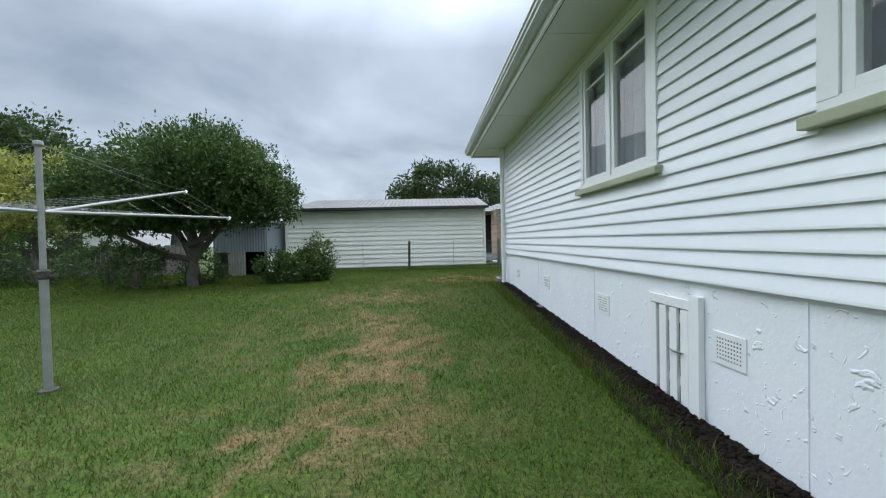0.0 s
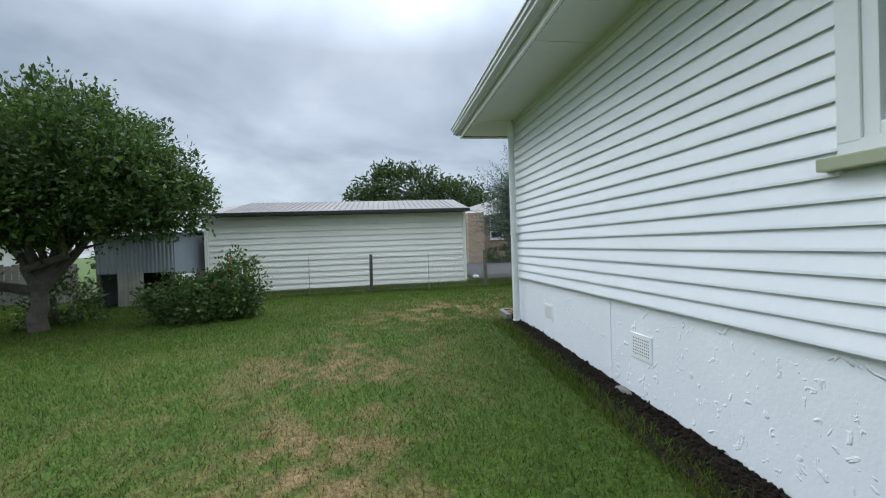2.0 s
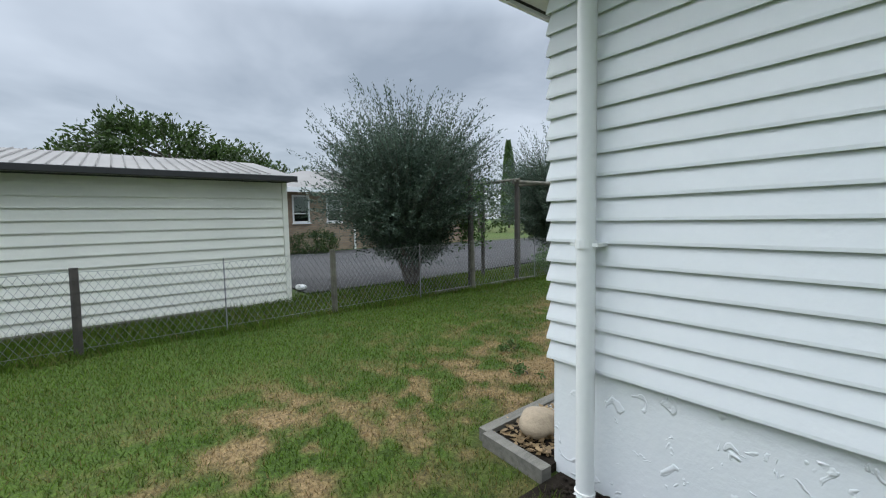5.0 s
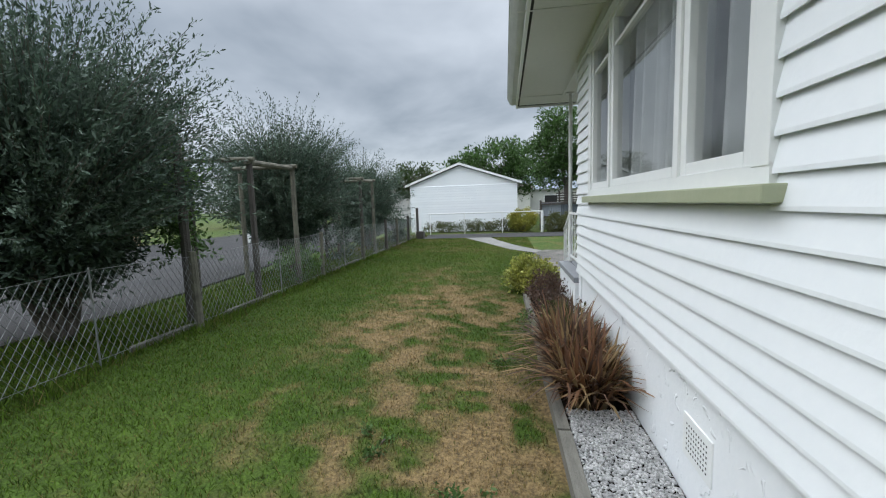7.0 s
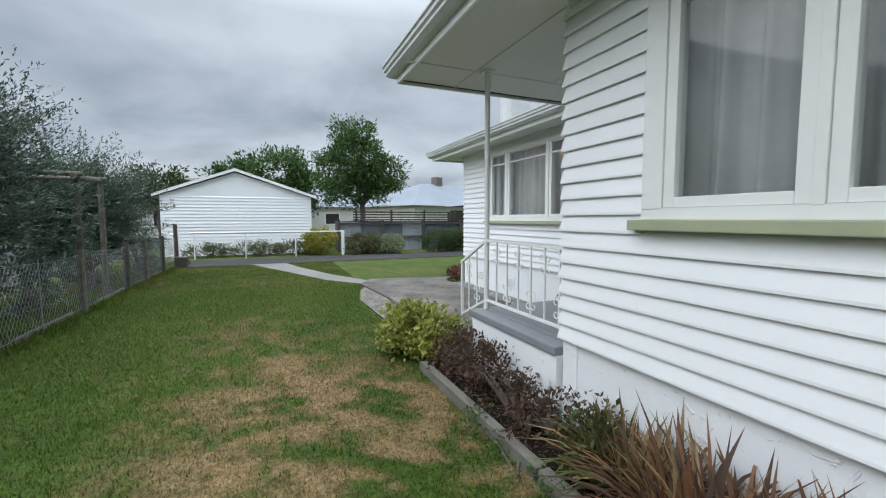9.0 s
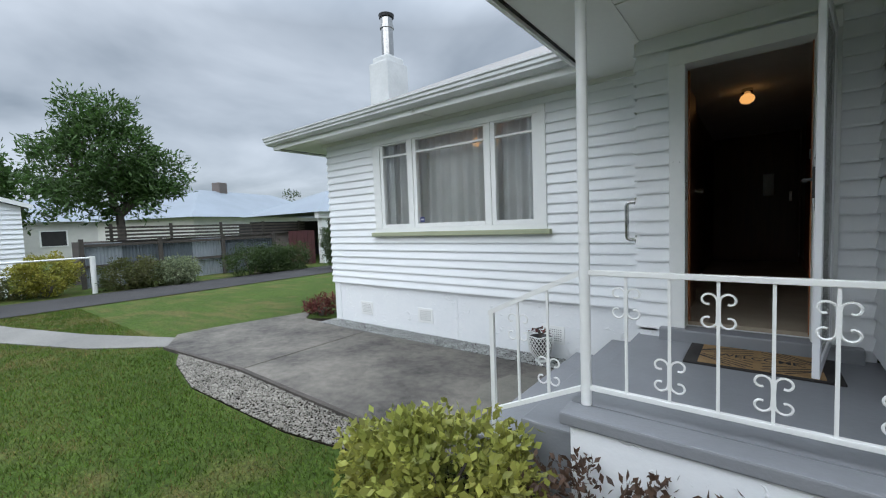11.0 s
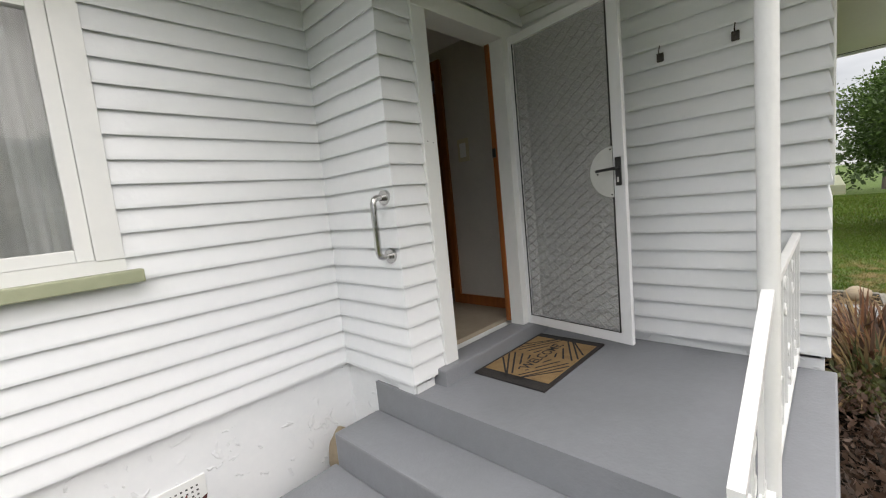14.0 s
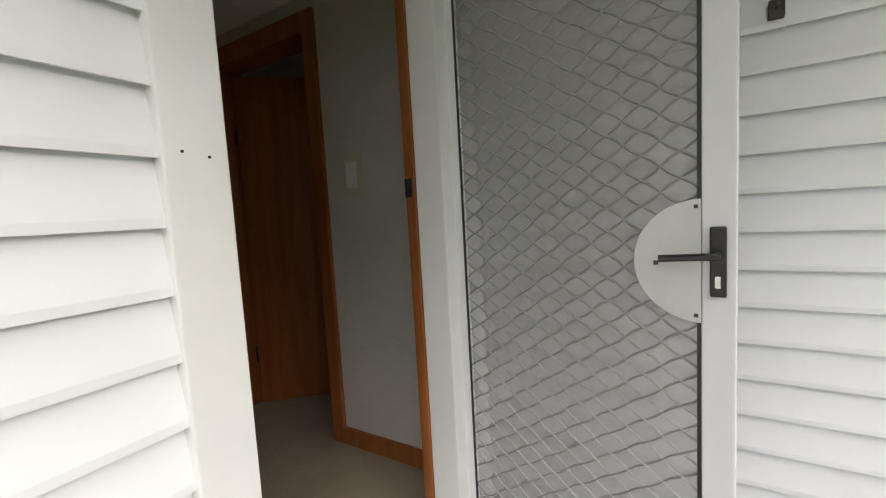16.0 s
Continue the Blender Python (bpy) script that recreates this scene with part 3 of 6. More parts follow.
# shadow gap between fascia and gutter
GAP = [(-0.044, ZS - 0.005), (-0.0215, ZS - 0.005), (-0.0215, ZS - 0.001), (-0.044, ZS - 0.001)]
setting(part("trim_soffit_gap", run_profile(EAVE, GAP), DARK), "dark open joint between soffit and fascia", "trim")
s = Shape()
EH = ZS + 0.15
k = math.tan(radians(17))
def rz(d):
    return EH + k * d
roof_v = [(-0.63, 0.6, EH), (5.45, 0.6, EH), (5.45, -1.7, EH), (10.27, -1.7, EH), (10.27, -10.6, EH), (-0.63, -10.6, EH),
          (2.45, -2.4, rz(3.1)), (2.45, -3.35, rz(3.1)), (5.9, -6.15, rz(4.55)), (3.9, -6.15, rz(4.55))]
s.add(roof_v, [(0, 1, 6), (1, 2, 7, 6), (2, 3, 8, 9, 7), (3, 4, 8), (4, 5, 9, 8), (5, 0, 6, 7, 9)])
setting(part("roof", s, ROOFG), "low hipped metal roof", "roof")

# rooms behind the windows and the front hall
s = Shape()
s.box(0.13, -9.8, 0.93, 9.36, -2.27, 0.96).box(0.13, -2.27, 0.93, 4.78, -1.66, 0.96).box(0.13, -1.66, 0.93, 3.5, -0.14, 0.96)
setting(part("floor", s, CARPET), "beige carpeted floor", "floor")
s = Shape()
s.box(0.12, -9.8, 3.02, 9.36, -2.26, 3.045).box(0.12, -2.26, 3.02, 4.79, -1.65, 3.045).box(0.12, -1.65, 3.02, 3.52, -0.13, 3.045)
setting(part("ceiling", s, CEIL), "pale painted ceiling", "ceiling")
s = Shape()
s.box(3.40, -1.65, 0.96, 3.51, -0.13, 3.03)
s.box(3.56, -2.30, 0.96, 3.68, -1.66, 3.03)             # hall wall before the inner door
s.box(3.56, -3.06, 2.88, 3.68, -2.30, 3.03)
s.box(3.56, -6.60, 0.96, 3.68, -3.06, 3.03)
s.box(4.83, -6.60, 0.96, 4.93, -2.28, 3.03)
s.box(3.56, -6.72, 0.96, 4.95, -6.60, 3.03)
s.box(0.13, -3.52, 0.96, 3.56, -3.42, 3.03)
s.box(4.96, -6.1, 0.96, 9.36, -6.0, 3.03)
setting(part("wall_inner", s, WALLPAPER), "pale grey papered inner walls", "wall")

# ---- windows ----
def window(name, face, hole, splits, transom, label):
    """A painted timber window: splits are the glass edges along the wall, pane by pane."""
    a0, a1, z0, z1 = hole
    g0, g1 = z0 + 0.105, z1 - 0.09
    s = Shape()
    face.box(s, a0, a1, -0.10, 0.036, z1 - 0.07, z1)
    face.box(s, a0, a1, -0.10, 0.030, z0, z0 + 0.055)
    root = setting(part(name, s, TRIM), label, "window")
    posts = [(a0, splits[0][0])] + [(splits[i][1], splits[i + 1][0]) for i in range(len(splits) - 1)] + [(splits[-1][1], a1)]
    for p, q in posts:
        s = Shape()
        c0, c1 = (0.0 if p == a0 else 0.056), (0.0 if q == a1 else 0.056)
        if q - p - c0 - c1 < 0.01:
            c0, c1 = 0.0, 0.0
        face.box(s, p + c0, q - c1, -0.10, 0.033, z0 + 0.05, z1 - 0.07, 0.003)
        part("window_post", s, TRIM, root)
    for p, q in splits:
        s = Shape()
        w = 0.055
        face.box(s, p - w, p, -0.045, 0.022, z0 + 0.056, z1 - 0.072, 0.004)
        face.box(s, q, q + w, -0.045, 0.022, z0 + 0.056, z1 - 0.072, 0.004)
        face.box(s, p, q, -0.045, 0.022, z0 + 0.056, g0, 0.004)
        face.box(s, p, q, -0.045, 0.022, g1, z1 - 0.072, 0.004)
        sash = part("window_sash", s, TRIM, root)
        s = Shape()
        face.box(s, p, q, -0.03, 0.012, transom - 0.011, transom + 0.011)
        part("glazing_bar", s, TRIM, sash)
        for h0, h1 in ((g0, transom - 0.011), (transom + 0.011, g1)):
            s = Shape()
            s.add([face.at(p, -0.01, h0), face.at(q, -0.01, h0), face.at(q, -0.01, h1), face.at(p, -0.01, h1)], [(0, 1, 2, 3) if face.d[0] * face.n[1] - face.d[1] * face.n[0] < 0 else (3, 2, 1, 0)])
            pane = part("pane", s, GLASS, sash)
            pane.visible_shadow = False
    s = Shape()
    face.box(s, a0 - 0.05, a1 + 0.05, -0.05, 0.075, z0 - 0.055, z0 - 0.001, 0.006)
    sill = part("window_sill", s, SAGE, root, "sage green painted sill")
    return root


window("window_1", FA, WIN_A, [(4.35, 4.80), (4.96, 5.47)], 2.70, "white timber window with net curtains behind")
window("window_2", FA, WIN_A0, [(6.95, 7.64), (7.82, 8.69)], 2.70, "white timber window with net curtains behind")
window("window_3", FB, WIN_B, [(0.635, 1.05), (1.19, 2.22), (2.37, 2.85)], 2.70, "wide white timber window with sheer curtains behind")
window("window_4", FC, WIN_C, [(1.14, 1.585), (1.73, 2.745), (2.90, 3.345)], 2.69, "wide three-part white timber window with sheer curtains")


def curtain(face, a0, a1, z0, z1, out, label, wave=0.03, step=0.11, seed=0, cloth=None):
    """A hanging sheer with uneven folds."""
    rng = random.Random(seed)
    n = int((a1 - a0) / 0.012)
    ph = 0.0
    top, bot = [], []
    for i in range(n + 1):
        a = a0 + (a1 - a0) * i / n
        ph += 2 * math.pi * 0.012 / step * (0.75 + 0.5 * rng.random())
        o = out + wave * math.sin(ph) + 0.3 * wave * math.sin(2.3 * ph + 1)
        top.append(face.at(a, out + 0.5 * (o - out), z1))
        bot.append(face.at(a, o, z0))
    s = Shape()
    s.add(top + bot, [(i, i + 1, n + 2 + i, n + 1 + i) for i in range(n)])
    ob = part("curtain", s, cloth or NET, smooth=True)
    return tagged(ob, label, "curtain", "window curtains")


curtain(FA, 4.15, 5.62, 1.3, 3.00, -0.14, "white net curtain hanging in soft folds", wave=0.045, step=0.15, seed=1)
curtain(FA, 6.70, 8.85, 1.3, 3.00, -0.14, "white net curtain hanging in soft folds", wave=0.045, step=0.15, seed=2)
curtain(FB, 0.42, 3.08, 1.40, 3.00, -0.14, "white sheer curtain hanging in soft folds", wave=0.058, step=0.19, seed=3)
curtain(FC, 0.95, 3.60, 1.45, 3.00, -0.16, "white sheer curtain hanging in loose folds", wave=0.055, step=0.18, seed=4, cloth=SHEER)
curtain(FC, 1.00, 1.26, 1.4, 3.00, -0.09, "gathered white side curtain", step=0.07, wave=0.04, seed=5)
curtain(FC, 3.22, 3.52, 1.4, 3.00, -0.09, "gathered white side curtain", step=0.07, wave=0.04, seed=6)
s = Shape()
FC.box(s, 2.66, 2.73, -0.0075, -0.0055, 1.79, 1.855)
st = part("window_sticker", s, NAVY)
tagged(st, "small navy security sticker on the window glass", "sticker")
s = Shape()
FC.box(s, 2.675, 2.715, -0.0053, -0.0045, 1.816, 1.832)
part("sticker_bar", s, TRIM, st)

# ---- downpipe on the west wall ----
dp = thing("downpipe", (-0.075, -0.238, 0.28), "white painted downpipe with a swan neck to the gutter", "downpipe")
R = 0.042
part("pipe", Shape().tube([(0, 0, 0.05), (0, 0, 2.74)], R, 14), TRIM, dp, smooth=True)
part("pipe_joint", Shape().tube([(0, 0, 1.22), (0, 0, 1.26)], R + 0.006, 14), TRIM, dp)
part("pipe_clip", Shape().box(-0.02, -0.07, 1.23, 0.06, 0.07, 1.245), TRIM, dp)
part("swan_neck", Shape().tube([(0, 0, 2.70), (-0.01, 0, 2.76), (-0.06, 0.02, 2.79), (-0.50, 0.10, 2.80), (-0.56, 0.11, 2.83), (-0.58, 0.11, 2.90)], R * 0.95, 12), TRIM, dp, smooth=True)
part("shoe", Shape().tube([(0, 0, 0.06), (-0.005, 0.0, 0.02), (-0.05, 0.02, -0.015), (-0.30, 0.10, -0.03)], 0.05, 12), TRIM, dp, "dirty white pipe shoe on the ground", smooth=True)

# ---- foundation vents and hatch ----
def wall_vent(face, a, z, w=0.25, h=0.19, round_holes=True):
    p = face.at(a, -0.012, z)
    rot = math.atan2(face.d[1], face.d[0])
    v = thing("wall_vent", p, "white painted pierced foundation vent", "vent", "foundation vents")
    f2 = Face(0, 0, *face.d, *face.n)
    s = Shape()
    f2.box(s, -w / 2, w / 2, 0, 0.008, -h / 2, h / 2, 0.003)
    part("vent_plate", s, TRIM, v)
    nx_, nz_ = 9, 6
    for i in range(nx_):
        s = Shape()
        for j in range(nz_):
            c = ((i + 0.5) / nx_ - 0.5) * w * 0.78
            zz = ((j + 0.5) / nz_ - 0.5) * h * 0.72
            if round_holes:
                f2.box(s, c - 0.0045, c + 0.0045, 0.0082, 0.0087, zz - 0.0045, zz + 0.0045)
            else:
                f2.box(s, c - 0.011, c + 0.011, 0.0082, 0.0087, zz - 0.004, zz + 0.004)
        part("vent_hole_row", s, VENTHOLE, v)


for f, a, z, rd in ((FA, 1.145, 0.575, 1), (FA, 2.845, 0.59, 1), (FA, 4.637, 0.56, 1), (FA, 6.247, 0.543, 1), (FB, 0.93, 0.64, 1),
                    (FC, 3.84, 0.56, 1), (FC, 2.71, 0.57, 1), (FC, 0.966, 0.56, 1)):
    wall_vent(f, a, z, round_holes=bool(rd))

hatch = thing("access_hatch", (0.0, -5.715, 0.06), "white slatted timber access hatch with a small latch", "hatch")
fh = Face(0, 0, 0, -1, -1, 0)
s = Shape(); fh.box(s, 0.23, 0.33, -0.01, 0.03, -0.06, 0.76, 0.004); part("hatch_post", s, TRIM, hatch)
s = Shape(); fh.box(s, -0.262, 0.225, -0.01, 0.006, 0.655, 0.72, 0.004); part("hatch_head", s, TRIM, hatch)
for i in range(4):
    s = Shape(); a = -0.255 + i * 0.121
    fh.box(s, a, a + 0.082, -0.02, 0.004, 0.0 - 0.03 * i, 0.648, 0.004); part("hatch_slat", s, TRIM, hatch)
for z in (0.12, 0.55):
    s = Shape(); fh.box(s, -0.255, 0.215, -0.045, -0.021, z, z + 0.05); part("hatch_rail", s, TRIM, hatch)
s = Shape().tube([(-0.012, 0.01, 0.36), (-0.03, -0.06, 0.36), (-0.012, -0.15, 0.36)], 0.007, 8); part("latch", s, STEEL, hatch, "small steel latch")
# added near-black panel: the unlit space under the floor is put into its colour
s = Shape(); fh.box(s, -0.22, 0.23, -0.6, -0.55, -0.3, 0.68)
setting(part("wall_underfloor", s, DARK, m=Matrix.Translation((0, -5.715, 0.06))), "near-black panel standing in for the unlit space behind the hatch", "wall")

# ---- porch: platform and steps ----
porch = setting(part("porch_platform", Shape().poly([(3.62, -0.10), (3.62, -1.54), (4.91, -1.54), (4.91, -1.85), (4.93, -1.85), (4.93, -0.10)], 0.2, 0.85), GREYPAINT), "grey painted concrete porch floor", "porch")
for x0, x1, z in ((4.9305, 5.22, 0.68), (4.9305, 5.55, 0.505)):
    s = Shape().box(x0 + (0.289 if z < 0.6 else 0), -1.86 - (0.02 if z < 0.6 else 0), 0.15, x1, -0.10, z, 0.012)
    setting(part("step", s, GREYPAINT), "grey painted concrete step", "step")
# front ledge and the rendered face under it
s = Shape().box(3.66, -0.0995, 0.785, 4.94, 0.045, 0.846, 0.01)
setting(part("trim_porch_ledge", s, GREYPAINT), "grey painted ledge along the porch edge", "ledge")
s = Shape().box(3.66, -0.0995, 0.1, 4.89, 0.03, 0.785)
setting(part("plinth_porch", s, STUCCO), "white rendered porch face", "foundation")
s = Shape().box(3.70, -1.60, 0.84, 4.77, -1.44, 0.94, 0.012)
setting(part("door_sill", s, GREYPAINT), "grey painted door step", "step")

# ---- porch furniture ----
post = thing("porch_post", (4.856, -0.10, 0.85), "slim white painted steel porch post", "post")
part("post_shaft", Shape().tube([(0, 0, 0), (0, 0, ZS - 0.85)], 0.025, 14), WHITEIRON, post, smooth=True)
part("post_cap", Shape().box(-0.05, -0.05, ZS - 0.866, 0.05, 0.05, ZS - 0.85), WHITEIRON, post)


def scroll_shape(x, z):
    """Four curls welded to a baluster, in the x-z plane."""
    s = Shape().box(x - 0.008, -0.007, z - 0.06, x + 0.008, 0.007, z + 0.06)
    for sx in (-1, 1):
        for sz in (-1, 1):
            pts = []
            for i in range(15):
                u = i / 14
                a = math.pi * (1.0 - 1.62 * u)
                r = 0.031 * (1 - 0.52 * u)
                pts.append((x + sx * (0.036 + r * math.cos(a)), 0.0, z + sz * (0.043 + r * math.sin(a))))
            pts.insert(0, (x + sx * 0.004, 0.0, z + sz * 0.02))
            s.tube(pts, 0.0048, 5)
    return s


rail = thing("porch_railing", (0, -0.10, 0), "white painted iron railing with scroll balusters", "railing")
part("top_rail", Shape().box(3.665, -0.014, 1.487, 4.84, 0.014, 1.512, 0.004), WHITEIRON, rail)
part("bottom_rail", Shape().box(3.665, -0.013, 0.925, 4.84, 0.013, 0.948, 0.004), WHITEIRON, rail)
part("wall_bar", Shape().box(3.667, -0.012, 0.86, 3.69, 0.012, 1.512, 0.003), WHITEIRON, rail)
for i, x in enumerate((4.67, 4.495, 4.32, 4.145, 3.97, 3.80)):
    bal = part("baluster", Shape().box(x - 0.006, -0.006, 0.945, x + 0.006, 0.006, 1.49), WHITEIRON, rail)
    part("scroll", scroll_shape(x, 1.365 if i % 2 == 0 else 1.06), WHITEIRON, bal)
srail = thing("step_railing", (0, -0.10, 0), "white painted iron stair rail sloping down the steps", "railing")
def slope(x, z0, z1):
    return z0 + (z1 - z0) * (x - 4.87) / 0.51
def bar(x0, x1, za, zb, h):
    return Shape().add([(x, y, slope(x, za, zb) + dz) for x in (x0, x1) for y in (-0.014, 0.014) for dz in (-h, h)], [(0, 1, 3, 2), (4, 6, 7, 5), (0, 4, 5, 1), (2, 3, 7, 6), (1, 5, 7, 3), (0, 2, 6, 4)])
part("top_rail", bar(4.88, 5.400, 1.50, 1.255, 0.014), WHITEIRON, srail)
part("bottom_rail", bar(4.88, 5.38, 0.93, 0.69, 0.012), WHITEIRON, srail)
part("newel", Shape().box(5.368, -0.012, 0.505, 5.395, 0.012, 1.25, 0.003), WHITEIRON, srail)
for x, hi in ((5.05, 0), (5.22, 1)):
    bal = part("baluster", Shape().box(x - 0.006, -0.006, slope(x, 0.93, 0.69), x + 0.006, 0.006, slope(x, 1.50, 1.255)), WHITEIRON, srail)
    part("scroll", scroll_shape(x, slope(x, 0.93, 0.69) + (0.42 if hi else 0.13)), WHITEIRON, bal)

# door frame
frame_d = setting(part("door_frame", Shape().box(4.61, -1.65, 0.94, 4.71, -1.488, 2.805, 0.004).box(3.82, -1.588, 0.94, 3.935, -1.488, 2.805, 0.004).box(3.82, -1.65, 2.805, 4.71, -1.488, 2.91, 0.004), TRIM), "white painted timber front door frame", "door frame")
part("strike_plate", Shape().box(4.604, -1.54, 1.86, 4.61, -1.51, 1.99), STEEL, frame_d)
setting(part("trim_door_lining", Shape().box(3.82, -1.626, 0.96, 3.94, -1.590, 2.80, 0.003).box(4.60, -1.72, 0.96, 4.64, -1.652, 2.80, 0.003), WOOD), "brown varnished door lining", "trim")
part("lock_keep", Shape().box(3.94, -1.622, 2.08, 3.948, -1.597, 2.14), BLACK, frame_d)
for z in (2.13, 2.135):
    part("screw_hole", Shape().box(4.640 if z == 2.13 else 4.680, -1.488, z, 4.644 if z == 2.13 else 4.684, -1.4865, z + 0.004), DARK, frame_d)

# front door, swung inwards
fdoor = thing("front_door", (4.62, -1.70, 0.965), "dark varnished wooden front door, standing open", "door")
part("door_leaf", Shape().box(0.03, -0.80, 0.0, 0.07, 0.0, 1.83, 0.004), DARKWOOD, fdoor)
part("door_knob", Shape().tube([(0.03, -0.76, 1.0), (-0.03, -0.76, 1.0)], 0.022, 10), STEEL, fdoor)

# security screen door folded back against the wall
SCR = Matrix.Translation((3.838, -1.505, 0.94)) @ Matrix.Rotation(radians(-9.0), 4, "Z")
scr = tagged(new("screen_door"), "white aluminium security screen door, folded open against the wall", "screen door")
scr.matrix_world = SCR
W, H_ = 0.757, 1.88
part("stile", Shape().box(0, 0, 0, 0.03, 0.052, H_, 0.003), ALU, scr)
part("stile", Shape().box(0, W - 0.062, 0, 0.03, W, H_, 0.003), ALU, scr)
part("rail", Shape().box(0.001, 0.05, 0, 0.029, W - 0.06, 0.06, 0.003), ALU, scr)
part("rail", Shape().box(0.001, 0.05, H_ - 0.055, 0.029, W - 0.06, H_, 0.003), ALU, scr)
part("glazing_bead", Shape().box(0.0302, 0.052, 0.06, 0.032, 0.06, H_ - 0.055).box(0.0302, W - 0.07, 0.06, 0.032, W - 0.062, H_ - 0.055).box(0.0302, 0.06, 0.06, 0.032, W - 0.07, 0.066), BLACK, scr)
part("insect_mesh", Shape().box(0.010, 0.052, 0.06, 0.0105, W - 0.062, H_ - 0.055), FLYMESH, scr)
s = Shape()
NS = 8
pw = (W - 0.114) / NS
zs0, zs1, ph = 0.06, H_ - 0.055, 0.058
for i in range(NS):
    for sgn in (-1, 1):
        pts = []
        for j in range(int((zs1 - zs0) / (ph / 4)) + 1):
            wave = math.cos(math.pi * j / 4)
            wave = 0.5 * wave + math.asin(wave) / math.pi
            pts.append((0.022 + 0.0012 * sgn, 0.052 + pw * (i + 0.5) + sgn * wave * pw * 0.5, zs0 + j * ph / 4))
        s.tube(pts, 0.0030, 4, cap=False)
part("diamond_grille", s, GRILLE, scr, "grey diamond security grille")
s = Shape()
n = 24
arc = [(0.033, W - 0.062 - 0.135 * math.sin(math.pi * i / n), 0.95 + 0.135 * math.cos(math.pi * i / n)) for i in range(n + 1)]
s.add(arc + [(0.037, y, z) for _, y, z in arc], [tuple(range(n + 1)), tuple(reversed(range(n + 1, 2 * n + 2)))] + [(i, i + n + 1, i + n + 2, i + 1) for i in range(n)])
guard = part("hand_guard", s, PLASTIC, scr, "frosted half-round plastic guard")
part("rivet", Shape().box(0.037, W - 0.075, 1.065, 0.039, W - 0.067, 1.073).box(0.037, W - 0.075, 0.827, 0.039, W - 0.067, 0.835).box(0.037, W - 0.155, 0.94, 0.039, W - 0.145, 0.95), BLACK, guard)
hd = part("handle_plate", Shape().box(0.03, W - 0.046, 0.875, 0.042, W - 0.016, 1.025, 0.004), BLACK, scr, "black lever handle plate")
part("lever", Shape().tube([(0.04, W - 0.031, 0.965), (0.075, W - 0.031, 0.965), (0.08, W - 0.05, 0.965), (0.08, W - 0.135, 0.96)], 0.008, 8), BLACK, hd)
part("keyhole", Shape().box(0.042, W - 0.036, 0.895, 0.0435, W - 0.026, 0.92), STEEL, hd)
for z in (0.2, 1.0, 1.75):
    part("hinge", Shape().tube([(0.012, -0.006, z), (0.012, -0.006, z + 0.09)], 0.008, 8), ALU, scr)

# door mat
mat_t = thing("door_mat", (4.195, -1.205, 0.85), "coir door mat with a black border and lettering", "door mat")
part("mat_border", Shape().box(-0.365, -0.22, 0, 0.365, 0.22, 0.012, 0.004), RUBBER, mat_t)
part("mat_field", Shape().box(-0.29, -0.2, 0.0125, 0.29, 0.2, 0.016), COIR, mat_t)
s = Shape()
def strip(p, q, w):
    d = (Vector(q) - Vector(p)).normalized() * 0.5 * w
    nrm = Vector((-d.y, d.x))
    a, b, c, e = Vector(p) + nrm, Vector(q) + nrm, Vector(q) - nrm, Vector(p) - nrm
    s.add([(v.x, v.y, 0.0175) for v in (e, c, b, a)], [(0, 1, 2, 3)])
for sx in (-1, 1):
    for sy in (-1, 1):
        for i in range(5):
            d = 0.07 + 0.052 * i
            x1, y1 = min(d + 0.10, 0.34), 0.0
            p = (sx * max(0.0 + d * 1.3 - 0.2 * 1.3 + 0.02, 0.02), sy * min(d, 0.195))
            q = (sx * min(d * 1.3 + 0.06, 0.34), sy * max(0.02, d - 0.26))
            strip(p, q, 0.010)
part("mat_pattern", s, RUBBER, mat_t)
ft = bpy.data.curves.new("welcome", "FONT")
ft.body, ft.size, ft.align_x, ft.align_y, ft.offset = "WELCOME", 0.083, "CENTER", "CENTER", 0.001
tmp = bpy.data.objects.new("welcome", ft)
word_me = bpy.data.meshes.new_from_object(tmp)
bpy.data.objects.remove(tmp)
word_me.materials.clear(); word_me.materials.append(RUBBER)
part("mat_panel", Shape().box(-0.20, -0.048, 0.0176, 0.20, 0.048, 0.0182), COIR, mat_t)
part("lettering", word_me, RUBBER, mat_t, "black word WELCOME", m=Matrix.Translation((0, 0, 0.0190)) @ Matrix.Rotation(math.pi, 4, "Z"))

# grab rail on the return wall
grab = thing("grab_rail", (4.945, -1.568, 1.580), "brushed steel grab rail on the wall beside the door", "grab rail")
part("bar", Shape().tube([(0, 0, 0.29), (0.045, 0, 0.29), (0.062, 0, 0.283), (0.07, 0, 0.265), (0.07, 0, 0.025), (0.062, 0, 0.007), (0.045, 0, 0), (0, 0, 0)], 0.0155, 14), STEEL, grab, smooth=True)
for z in (0.0, 0.29):
    part("flange", Shape().tube([(-0.012, 0, z), (0.006, 0, z)], 0.037, 18), STEEL, grab)

for y in (-0.66, -0.325):
    hk = thing("wall_hook", (3.664, y, 2.48), "small rusty hook on the boards", "hook", "porch hooks")
    part("hook_plate", Shape().box(-0.006, -0.016, -0.022, 0.012, 0.016, 0.022, 0.002), BLACKPOST, hk)
    part("hook_wire", Shape().tube([(0.012, 0, 0), (0.03, 0, 0.0), (0.03, 0, 0.03), (0.008, 0, 0.06)], 0.003, 5), BLACKPOST, hk)

